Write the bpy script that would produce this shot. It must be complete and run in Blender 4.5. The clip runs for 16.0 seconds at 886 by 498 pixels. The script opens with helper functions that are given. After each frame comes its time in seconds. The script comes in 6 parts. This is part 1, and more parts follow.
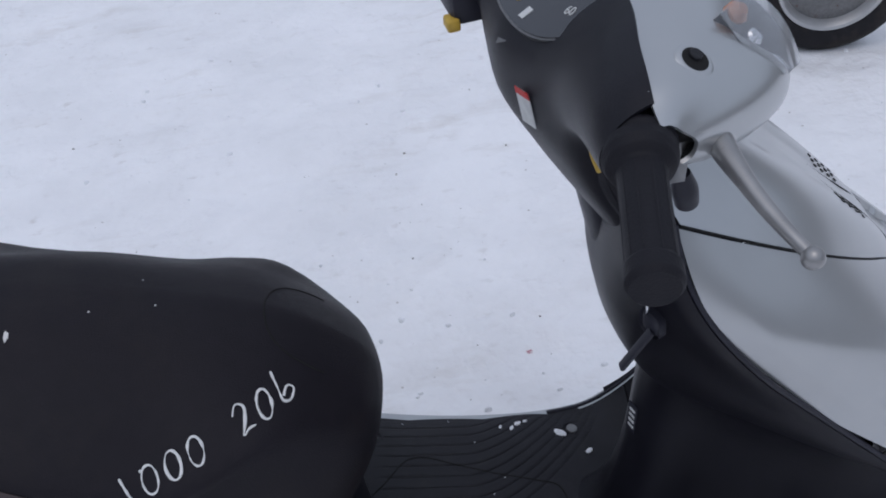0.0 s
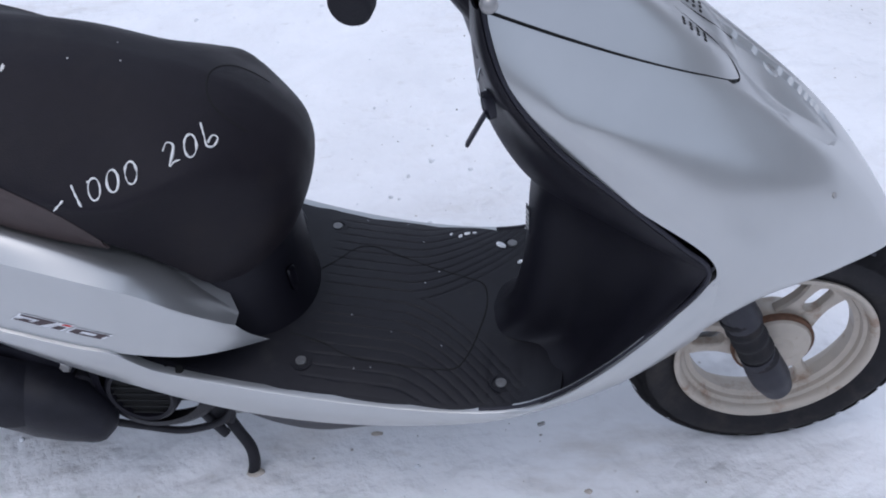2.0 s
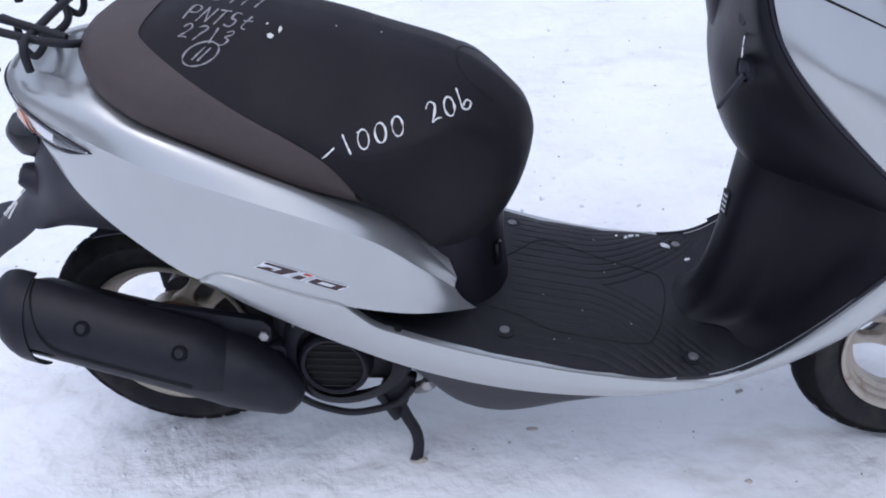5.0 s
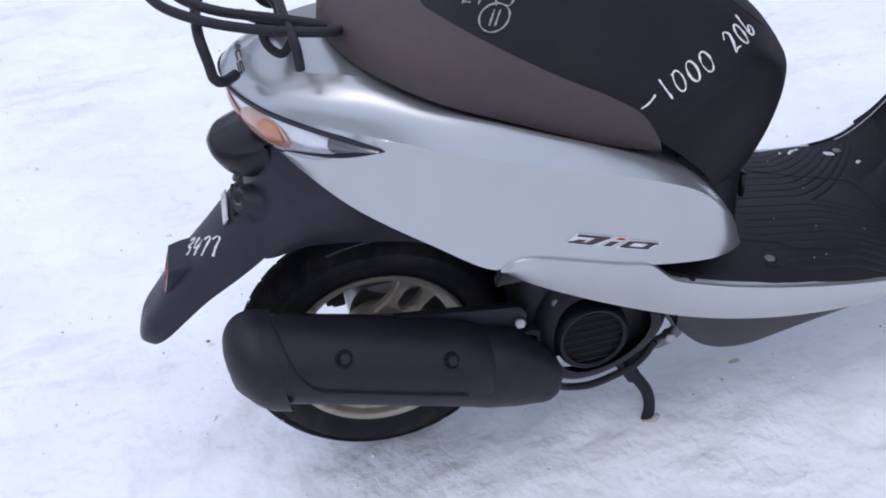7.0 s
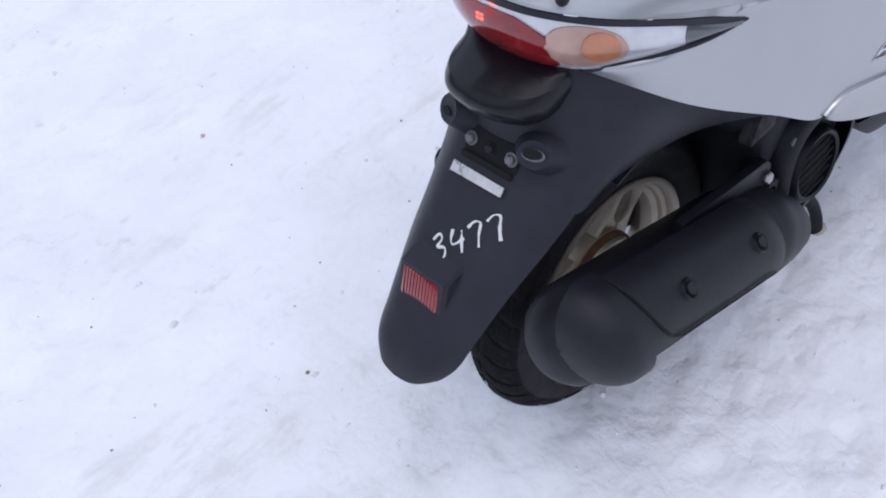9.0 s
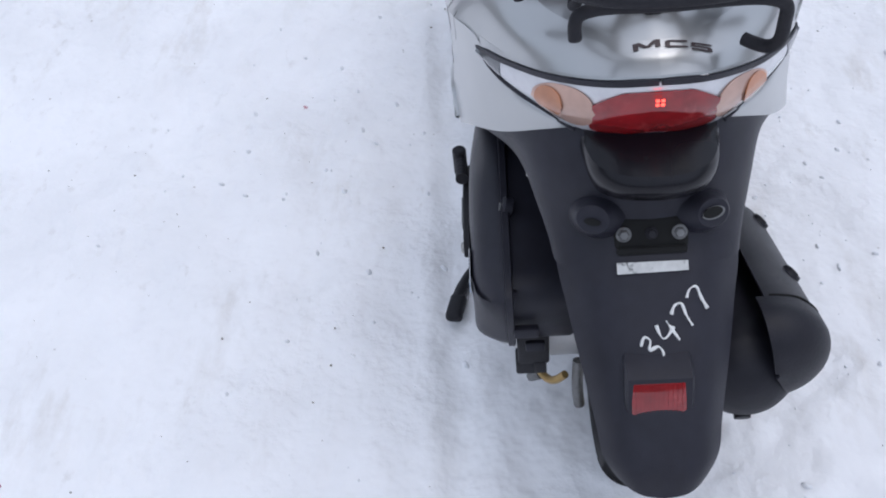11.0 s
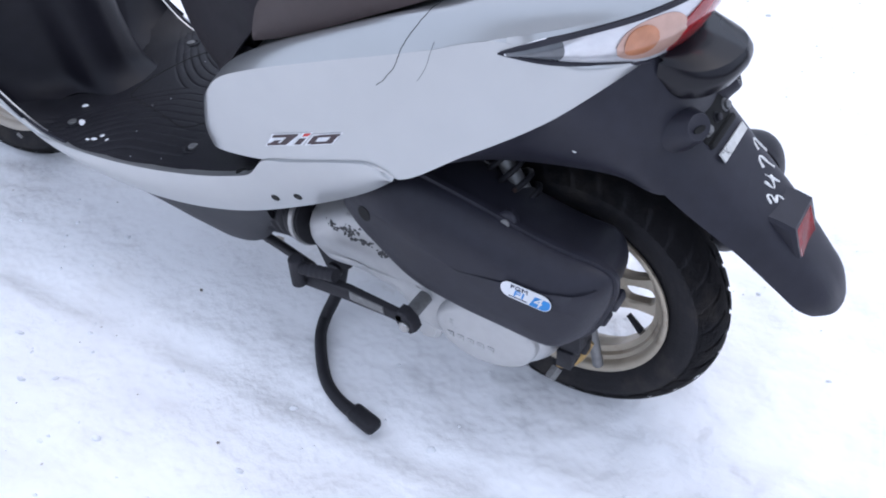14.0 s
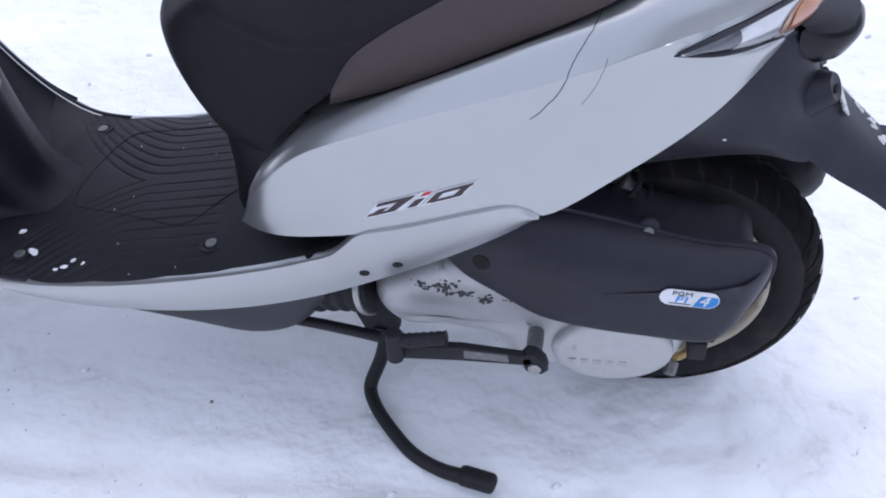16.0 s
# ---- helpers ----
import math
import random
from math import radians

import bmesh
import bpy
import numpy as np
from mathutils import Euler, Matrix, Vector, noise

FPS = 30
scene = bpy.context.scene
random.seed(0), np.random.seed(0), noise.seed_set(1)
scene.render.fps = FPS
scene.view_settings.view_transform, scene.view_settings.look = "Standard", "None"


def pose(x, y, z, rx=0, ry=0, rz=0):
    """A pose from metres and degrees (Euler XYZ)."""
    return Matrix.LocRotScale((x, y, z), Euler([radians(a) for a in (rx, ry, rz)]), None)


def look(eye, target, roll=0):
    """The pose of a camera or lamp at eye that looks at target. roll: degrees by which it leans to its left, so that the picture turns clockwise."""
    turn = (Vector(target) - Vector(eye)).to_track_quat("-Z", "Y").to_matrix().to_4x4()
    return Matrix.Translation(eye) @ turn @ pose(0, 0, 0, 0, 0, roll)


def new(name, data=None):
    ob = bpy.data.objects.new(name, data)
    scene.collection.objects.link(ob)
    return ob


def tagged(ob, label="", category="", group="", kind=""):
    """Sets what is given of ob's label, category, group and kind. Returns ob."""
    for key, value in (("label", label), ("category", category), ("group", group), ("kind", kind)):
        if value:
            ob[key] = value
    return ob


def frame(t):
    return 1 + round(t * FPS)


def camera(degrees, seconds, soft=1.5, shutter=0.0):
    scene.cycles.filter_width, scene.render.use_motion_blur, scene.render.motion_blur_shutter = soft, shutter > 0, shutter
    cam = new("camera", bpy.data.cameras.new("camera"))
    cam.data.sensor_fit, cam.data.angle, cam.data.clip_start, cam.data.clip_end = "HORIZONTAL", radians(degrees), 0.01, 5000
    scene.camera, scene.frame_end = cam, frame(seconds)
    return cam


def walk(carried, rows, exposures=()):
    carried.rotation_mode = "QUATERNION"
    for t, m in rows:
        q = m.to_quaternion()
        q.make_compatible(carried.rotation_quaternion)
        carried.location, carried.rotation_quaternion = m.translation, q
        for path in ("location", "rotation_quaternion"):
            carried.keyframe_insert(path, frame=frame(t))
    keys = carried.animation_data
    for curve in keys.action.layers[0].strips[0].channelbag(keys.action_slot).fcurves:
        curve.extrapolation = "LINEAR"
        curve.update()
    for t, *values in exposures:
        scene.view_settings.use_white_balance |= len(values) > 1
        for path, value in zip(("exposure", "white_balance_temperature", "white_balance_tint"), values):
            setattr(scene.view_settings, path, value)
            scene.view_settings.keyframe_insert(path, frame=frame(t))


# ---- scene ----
cam = camera(49.0, 16.0, 1.9)
PATH = [
    (0.0, (0.6626, -0.7239, 1.2968), (0.6839, 0.4456, 0.3577), -8.02),
    (0.5, (0.6994, -0.8067, 1.2852), (0.6445, 0.3630, 0.3477), -8.90),
    (1.0, (0.7538, -0.8944, 1.2863), (0.6624, 0.2558, 0.3278), -9.34),
    (1.5, (0.8334, -0.9297, 1.2817), (0.6673, 0.1781, 0.2842), -10.64),
    (2.0, (0.9621, -0.9522, 1.2736), (0.7104, 0.1273, 0.2629), -10.28),
    (2.5, (1.0142, -1.0220, 1.2624), (0.7495, 0.0899, 0.2910), -7.16),
    (3.0, (1.0172, -1.1475, 1.2655), (0.7774, -0.0069, 0.3213), -5.14),
    (3.5, (1.0017, -1.2181, 1.2672), (0.7520, -0.0853, 0.3163), -4.41),
    (4.0, (0.9095, -1.2202, 1.2480), (0.6596, -0.0599, 0.3308), -4.30),
    (4.5, (0.7646, -1.1905, 1.2395), (0.5575, 0.0162, 0.3730), -5.41),
    (4.7, (0.7110, -1.1905, 1.2254), (0.5144, 0.0172, 0.3577), -5.17),
    (6.8, (0.0382, -1.1095, 1.1909), (0.1486, 0.0678, 0.2680), -7.50),
    (7.0, (-0.0491, -1.0881, 1.1968), (0.1272, 0.0830, 0.2761), -6.79),
    (7.5, (-0.2505, -1.0175, 1.2017), (0.0337, 0.1151, 0.2601), -7.35),
    (8.0, (-0.4044, -0.8715, 1.1649), (-0.0441, 0.1884, 0.1665), -7.79),
    (8.2, (-0.4643, -0.8002, 1.1568), (-0.0773, 0.2226, 0.1301), -9.00),
    (10.3, (-0.7739, -0.1299, 1.1831), (0.2119, 0.2115, 0.1053), -8.11),
    (10.5, (-0.8074, -0.0444, 1.1881), (0.2184, 0.2179, 0.1255), -6.92),
    (11.0, (-0.8392, 0.1366, 1.1941), (0.2234, 0.2462, 0.1411), -7.38),
    (11.5, (-0.7656, 0.2941, 1.1800), (0.3068, 0.2287, 0.1333), -11.45),
    (12.0, (-0.7230, 0.4245, 1.1654), (0.3729, 0.1060, 0.1919), -8.93),
    (12.5, (-0.6914, 0.6137, 1.1523), (0.3165, 0.0555, 0.1919), -8.20),
    (13.0, (-0.6035, 0.7395, 1.1291), (0.3170, 0.0427, 0.1715), -5.39),
    (13.5, (-0.4695, 0.8094, 1.1190), (0.2856, -0.0146, 0.1186), -4.50),
    (14.0, (-0.3676, 0.8912, 1.1231), (0.2441, -0.0349, 0.1141), -2.65),
    (14.5, (-0.2545, 1.0211, 1.1477), (0.2657, 0.0060, 0.1736), -3.51),
    (15.0, (-0.1425, 1.0292, 1.1294), (0.2698, -0.0346, 0.1556), -2.15),
    (15.5, (-0.0039, 0.9549, 1.1190), (0.2781, -0.1107, 0.1017), -3.61),
    (16.0, (0.1233, 0.9531, 1.1089), (0.3093, -0.1245, 0.0822), -2.30),
]
walk(cam, [(t, look(eye, target, roll)) for t, eye, target, roll in PATH], [(0.0, -0.60, 5550, 11), (0.5, -0.31, 5570, 11), (1.0, -0.18, 5550, 11), (2.0, -0.22, 5450, 12), (3.0, -0.16, 5450, 12), (3.5, -0.03, 5440, 12), (4.0, 0.15, 5410, 13), (4.5, 0.02, 5410, 13), (7.0, -0.03, 5420, 14), (8.0, -0.09, 5460, 14), (11.0, -0.16, 5610, 10), (12.0, -0.05, 5560, 10), (13.0, 0.23, 5450, 11), (14.0, 0.37, 5440, 12), (14.5, 0.38, 5440, 12), (15.0, 0.32, 5440, 13), (15.5, 0.20, 5420, 14), (16.0, 0.17, 5430, 14)])

# ---------- world and light: overcast winter day ----------
world = bpy.data.worlds.new("world")
scene.world = world
world.use_nodes = True
wnt = world.node_tree
sky = wnt.nodes.new("ShaderNodeTexSky")
sky.sky_type = 'NISHITA'
sky.sun_disc = False
sky.sun_elevation = radians(75)
sky.sun_rotation = radians(200)
sky.air_density, sky.dust_density, sky.ozone_density = 1.0, 6.0, 1.0
wnt.links.new(sky.outputs[0], wnt.nodes["Background"].inputs[0])
wnt.nodes["Background"].inputs[1].default_value = 0.070
sun = new("sun", bpy.data.lights.new("sun", 'SUN'))
sun.data.energy, sun.data.angle, sun.data.color = 2.0, radians(162), (1.0, 0.98, 0.96)
sun.matrix_world = look((0, 0, 10), (0.2, 0.3, 0))


# ---------- materials ----------
def mat(name, color, rough=0.5, metal=0.0, coat=0.0, vary=0.15, scale=30.0, bump=0.0, bump_scale=200.0, spots=None, spot_scale=20.0, spot_at=0.62, spec=0.5, coat_rough=0.12, ramp=0.08):
    """Principled paint: colour varied at two scales, optional spots of a second colour, fine relief."""
    m = bpy.data.materials.new(name)
    m.use_nodes = True
    n, l = m.node_tree.nodes, m.node_tree.links
    p = n["Principled BSDF"]
    p.inputs["Roughness"].default_value, p.inputs["Metallic"].default_value = rough, metal
    p.inputs["Coat Weight"].default_value, p.inputs["Coat Roughness"].default_value = coat, coat_rough
    p.inputs["Specular IOR Level"].default_value = spec
    co = n.new("ShaderNodeTexCoord")
    a = n.new("ShaderNodeTexNoise")
    a.inputs["Scale"].default_value, a.inputs["Detail"].default_value = scale, 6
    b = n.new("ShaderNodeTexNoise")
    b.inputs["Scale"].default_value, b.inputs["Detail"].default_value = scale * 0.13, 3
    add = n.new("ShaderNodeMath")
    add.operation = 'ADD'
    rng = n.new("ShaderNodeMapRange")
    rng.inputs["From Min"].default_value, rng.inputs["From Max"].default_value = 0.6, 1.4
    rng.inputs["To Min"].default_value, rng.inputs["To Max"].default_value = 1 - vary, 1 + vary
    mul = n.new("ShaderNodeVectorMath")
    mul.operation = 'SCALE'
    mul.inputs[0].default_value = color
    for t in (a, b):
        l.new(co.outputs["Object"], t.inputs["Vector"])
    l.new(a.outputs["Fac"], add.inputs[0])
    l.new(b.outputs["Fac"], add.inputs[1])
    l.new(add.outputs[0], rng.inputs["Value"])
    l.new(rng.outputs[0], mul.inputs["Scale"])
    out = mul.outputs[0]
    if spots:
        s = n.new("ShaderNodeTexNoise")
        s.inputs["Scale"].default_value, s.inputs["Detail"].default_value, s.inputs["Roughness"].default_value = spot_scale, 8, 0.65
        r = n.new("ShaderNodeMapRange")
        r.inputs["From Min"].default_value, r.inputs["From Max"].default_value = spot_at, spot_at + ramp
        x = n.new("ShaderNodeMix")
        x.data_type = 'RGBA'
        x.inputs["B"].default_value = (*spots, 1)
        l.new(co.outputs["Object"], s.inputs["Vector"])
        l.new(s.outputs["Fac"], r.inputs["Value"])
        l.new(r.outputs[0], x.inputs["Factor"])
        l.new(out, x.inputs["A"])
        out = x.outputs["Result"]
    l.new(out, p.inputs["Base Color"])
    rr = n.new("ShaderNodeMapRange")
    rr.inputs["From Min"].default_value, rr.inputs["From Max"].default_value = 0.3, 0.7
    rr.inputs["To Min"].default_value, rr.inputs["To Max"].default_value = max(rough - 0.08, 0.02), min(rough + 0.08, 1)
    l.new(b.outputs["Fac"], rr.inputs["Value"])
    l.new(rr.outputs[0], p.inputs["Roughness"])
    if bump:
        f = n.new("ShaderNodeTexNoise")
        f.inputs["Scale"].default_value, f.inputs["Detail"].default_value = bump_scale, 4
        bp = n.new("ShaderNodeBump")
        bp.inputs["Strength"].default_value, bp.inputs["Distance"].default_value = bump, 0.002
        l.new(co.outputs["Object"], f.inputs["Vector"])
        l.new(f.outputs["Fac"], bp.inputs["Height"])
        l.new(bp.outputs[0], p.inputs["Normal"])
    return m


SILVER = mat("silver_paint", (0.470, 0.478, 0.480), 0.29, 0.74, 0.35, 0.03, 25, 0.0, coat_rough=0.04)
for link in [k for k in SILVER.node_tree.links if k.to_socket.name == "Roughness" and k.to_node.name == "Principled BSDF"]:
    SILVER.node_tree.links.remove(link)
BLACK = mat("black_plastic", (0.0200, 0.0198, 0.0285), 0.44, 0, 0, 0.25, 60, 0.2, 900, spots=(0.021, 0.0195, 0.025), spot_scale=14, spot_at=0.55, ramp=0.25, spec=0.3)
GLOSS = mat("gloss_black_plastic", (0.0060, 0.0056, 0.0088), 0.24, 0, 0.0, 0.2, 40, spots=(0.018, 0.018, 0.018), spot_scale=18, spot_at=0.58, ramp=0.2, spec=0.32)
GRIPRUBBER = mat("grip_rubber", (0.0090, 0.0085, 0.0120), 0.6, 0, 0, 0.2, 80, 0.3, 600, spec=0.25)
SHIELD = mat("shield_plastic", (0.0080, 0.0075, 0.0118), 0.42, 0, 0, 0.25, 60, 0.2, 900, spec=0.24)
FLOORBLACK = mat("floor_plastic", (0.0098, 0.0095, 0.0135), 0.55, 0, 0, 0.3, 50, 0.3, 700, spots=(0.024, 0.024, 0.025), spot_scale=26, spot_at=0.58, ramp=0.2, spec=0.35)
GREY = mat("dark_grey_plastic", (0.030, 0.030, 0.036), 0.6, 0, 0, 0.15, 60, 0.2, 800)
VINYL = mat("seat_vinyl", (0.0108, 0.0090, 0.0130), 0.5, 0, 0, 0.15, 70, 0.45, 650, spots=(0.019, 0.0155, 0.0165), spot_scale=7, spot_at=0.5, ramp=0.3, spec=0.2)
BROWN = mat("brown_vinyl", (0.056, 0.040, 0.039), 0.55, 0, 0, 0.12, 80, 0.45, 650)
RUBBER = mat("tyre_rubber", (0.0150, 0.0142, 0.0165), 0.72, 0, 0, 0.3, 40, 0.35, 300, spots=(0.050, 0.043, 0.037), spot_scale=15, spot_at=0.50, ramp=0.28, spec=0.25)
RIM = mat("cream_rim_paint", (0.47, 0.42, 0.355), 0.42, 0.2, 0.1, 0.08, 60, spots=(0.22, 0.12, 0.06), spot_scale=22, spot_at=0.53, ramp=0.22)
GOLDRIM = mat("champagne_rim_paint", (0.42, 0.37, 0.29), 0.38, 0.45, 0.1, 0.1, 60, spots=(0.16, 0.11, 0.07), spot_scale=22, spot_at=0.54, ramp=0.25)
RUST = mat("rust", (0.12, 0.062, 0.035), 0.85, 0, 0, 0.5, 120, 0.3, 400)
ALU = mat("cast_aluminium", (0.50, 0.50, 0.50), 0.45, 0.6, 0, 0.08, 60, 0.2, 500, spots=(0.16, 0.16, 0.16), spot_scale=16, spot_at=0.66, ramp=0.12)
STEEL = mat("bolt_steel", (0.42, 0.41, 0.40), 0.35, 0.9, 0, 0.2, 200)
DULL = mat("dull_steel", (0.20, 0.20, 0.20), 0.5, 0.7, 0, 0.3, 150, spots=(0.12, 0.05, 0.02), spot_scale=60, spot_at=0.62)
IRON = mat("black_iron", (0.0175, 0.0170, 0.0210), 0.55, 0.1, 0, 0.3, 90, 0.3, 500, spots=(0.07, 0.035, 0.02), spot_scale=45, spot_at=0.66, spec=0.3)
EXHAUST = mat("heat_paint", (0.0120, 0.0118, 0.0172), 0.46, 0.0, 0, 0.3, 60, 0.25, 500, spec=0.3)
CLEAR = mat("clear_lens", (0.66, 0.66, 0.68), 0.14, 0.35, 0.7, 0.12, 90)
SMOKED = mat("smoky_lens", (0.10, 0.105, 0.115), 0.08, 0, 0.8, 0.2, 60)
PALEAMBER = mat("pale_amber_lens", (0.50, 0.32, 0.25), 0.12, 0.1, 0.6, 0.25, 40)
CHROME = mat("chrome", (0.75, 0.75, 0.76), 0.12, 1.0, 0, 0.05, 90)
REDLENS = mat("red_lens", (0.24, 0.008, 0.011), 0.09, 0, 0.6, 0.35, 60, spots=(0.42, 0.05, 0.05), spot_scale=28, spot_at=0.56, ramp=0.2)
AMBER = mat("amber_lens", (0.46, 0.19, 0.09), 0.14, 0, 0.6, 0.3, 60)
WHITE = mat("white_marker", (0.78, 0.78, 0.76), 0.6, 0, 0, 0.1, 200)
FOILTAPE = mat("worn_label", (0.62, 0.62, 0.60), 0.45, 0.1, 0, 0.2, 120, spots=(0.05, 0.05, 0.05), spot_scale=70, spot_at=0.6)
YELLOW = mat("yellow_plastic", (0.50, 0.33, 0.04), 0.5, 0, 0, 0.2, 120)
YELLOWMETAL = mat("passivated_steel", (0.40, 0.27, 0.10), 0.4, 0.5, 0, 0.3, 120)
DECALDARK = mat("decal_dark", (0.045, 0.025, 0.028), 0.4)
DECALRED = mat("decal_red", (0.50, 0.02, 0.015), 0.4)
DECALBLUE = mat("decal_blue", (0.03, 0.24, 0.62), 0.35)
DECALNAVY = mat("decal_navy", (0.015, 0.02, 0.06), 0.4)
MUD = mat("dried_mud", (0.075, 0.070, 0.066), 0.9, 0, 0, 0.5, 60, 0.4, 300, spots=(0.02, 0.02, 0.022), spot_scale=40, spot_at=0.5, ramp=0.15)
CHIP = mat("peeled_lacquer", (0.06, 0.06, 0.062), 0.8, 0, 0, 0.4, 200)
DECALWHITE = mat("decal_white", (0.75, 0.76, 0.78), 0.35)
CRACK = mat("crack_line", (0.03, 0.03, 0.03), 0.9)
DARK = mat("dark_hole", (0.006, 0.006, 0.006), 0.9)
METER = mat("meter_glass", (0.016, 0.016, 0.020), 0.1, 0, 0.5)
SNOWCHIP = mat("snow_crumb", (0.82, 0.83, 0.85), 0.8, bump=0.3, bump_scale=300)
GRIT = mat("grit", (0.26, 0.235, 0.21), 0.9, 0, 0, 0.5, 30)
DIRT = mat("dirty_snow", (0.50, 0.45, 0.39), 0.9, 0, 0, 0.3, 60, 0.5, 150)
LENSGLASS = mat("clear_lamp_glass", (0.92, 0.93, 0.94), 0.04, 0, 0.3, 0.03, 20)
LENSGLASS.node_tree.nodes["Principled BSDF"].inputs["Transmission Weight"].default_value = 0.9
LEVER = mat("worn_aluminium", (0.34, 0.335, 0.33), 0.36, 0.8, 0, 0.15, 60, spots=(0.18, 0.175, 0.17), spot_scale=40, spot_at=0.58, ramp=0.15)
glow = bpy.data.materials.new("lit_red_diode")
glow.use_nodes = True
gp = glow.node_tree.nodes["Principled BSDF"]
gp.inputs["Base Color"].default_value = (0.9, 0.05, 0.03, 1)
gp.inputs["Emission Color"].default_value = (1.0, 0.07, 0.04, 1)
gp.inputs["Emission Strength"].default_value = 4.0


def snow_material():
    m = bpy.data.materials.new("packed_snow")
    m.use_nodes = True
    n, l = m.node_tree.nodes, m.node_tree.links
    p = n["Principled BSDF"]
    p.inputs["Roughness"].default_value = 0.75
    p.inputs["Specular IOR Level"].default_value = 0.3
    co = n.new("ShaderNodeTexCoord")

    def noise_tex(scale, detail, rough=0.5):
        t = n.new("ShaderNodeTexNoise")
        t.inputs["Scale"].default_value, t.inputs["Detail"].default_value, t.inputs["Roughness"].default_value = scale, detail, rough
        l.new(co.outputs["Object"], t.inputs["Vector"])
        return t

    def rng(src, lo, hi, a=0.0, b=1.0):
        r = n.new("ShaderNodeMapRange")
        for key, v in (("From Min", lo), ("From Max", hi), ("To Min", a), ("To Max", b)):
            r.inputs[key].default_value = v
        l.new(src, r.inputs["Value"])
        return r.outputs[0]

    def mix(fac, a, b):
        x = n.new("ShaderNodeMix")
        x.data_type = 'RGBA'
        for key, v in (("Factor", fac), ("A", a), ("B", b)):
            if isinstance(v, tuple):
                x.inputs[key].default_value = v
            else:
                l.new(v, x.inputs[key])
        return x.outputs["Result"]

    def streaked(scale, detail, rough, stretch):
        mp = n.new("ShaderNodeMapping")
        mp.inputs["Scale"].default_value = (stretch, 1, 1)
        mp.inputs["Rotation"].default_value = (0, 0, radians(-3))
        l.new(co.outputs["Object"], mp.inputs["Vector"])
        t = noise_tex(scale, detail, rough)
        l.new(mp.outputs[0], t.inputs["Vector"])
        return t.outputs["Fac"]

    def times(a, b):
        t = n.new("ShaderNodeMath")
        t.operation = 'MULTIPLY'
        l.new(a, t.inputs[0])
        l.new(b, t.inputs[1])
        return t.outputs[0]

    def plus(a, b):
        t = n.new("ShaderNodeMath")
        t.operation = 'ADD'
        l.new(a, t.inputs[0])
        l.new(b, t.inputs[1])
        return t.outputs[0]

    # broad fresh and trodden patches, then long faint streaks of road dirt, smudges and specks
    base = mix(rng(noise_tex(3.0, 6, 0.6).outputs["Fac"], 0.38, 0.66), (0.92, 0.922, 0.935, 1), (0.84, 0.842, 0.855, 1))
    zone = rng(noise_tex(1.7, 4, 0.55).outputs["Fac"], 0.44, 0.62)
    base = mix(times(rng(streaked(9, 8, 0.68, 0.33), 0.52, 0.74, 0.0, 0.62), zone), base, (0.56, 0.52, 0.47, 1))
    base = mix(times(rng(streaked(30, 5, 0.6, 0.6), 0.60, 0.74, 0.0, 0.42), rng(noise_tex(4.5, 3).outputs["Fac"], 0.45, 0.62)), base, (0.52, 0.49, 0.46, 1))
    base = mix(times(rng(noise_tex(38, 7, 0.72).outputs["Fac"], 0.54, 0.72, 0.0, 0.24), rng(noise_tex(5.5, 4, 0.6).outputs["Fac"], 0.44, 0.60)), base, (0.60, 0.585, 0.575, 1))
    speck = n.new("ShaderNodeTexVoronoi")
    speck.inputs["Scale"].default_value = 30
    l.new(co.outputs["Object"], speck.inputs["Vector"])
    base = mix(times(rng(speck.outputs["Distance"], 0.05, 0.10, 0.8, 0.0), rng(noise_tex(6, 3).outputs["Fac"], 0.58, 0.64)), base, (0.33, 0.30, 0.27, 1))
    l.new(base, p.inputs["Base Color"])
    crumbly = rng(noise_tex(2.6, 3).outputs["Fac"], 0.42, 0.62, 0.15, 1.0)
    h = plus(rng(noise_tex(11, 3, 0.5).outputs["Fac"], 0, 1, 0, 1.3), times(rng(noise_tex(34, 3, 0.5).outputs["Fac"], 0, 1, 0, 0.55), crumbly))
    h = plus(h, times(rng(noise_tex(95, 3, 0.5).outputs["Fac"], 0, 1, 0, 0.07), crumbly))
    bp = n.new("ShaderNodeBump")
    bp.inputs["Strength"].default_value, bp.inputs["Distance"].default_value = 0.75, 0.022
    l.new(h, bp.inputs["Height"])
    l.new(bp.outputs[0], p.inputs["Normal"])
    return m


SNOW = snow_material()


# ---------- shaping tools ----------
from mathutils.bvhtree import BVHTree


def tree_of(obs):
    vs, fs = [], []
    for ob in obs:
        k = len(vs)
        vs += [v.co.copy() for v in ob.data.vertices]
        fs += [[k + i for i in p.vertices] for p in ob.data.polygons]
    return BVHTree.FromPolygons(vs, fs)


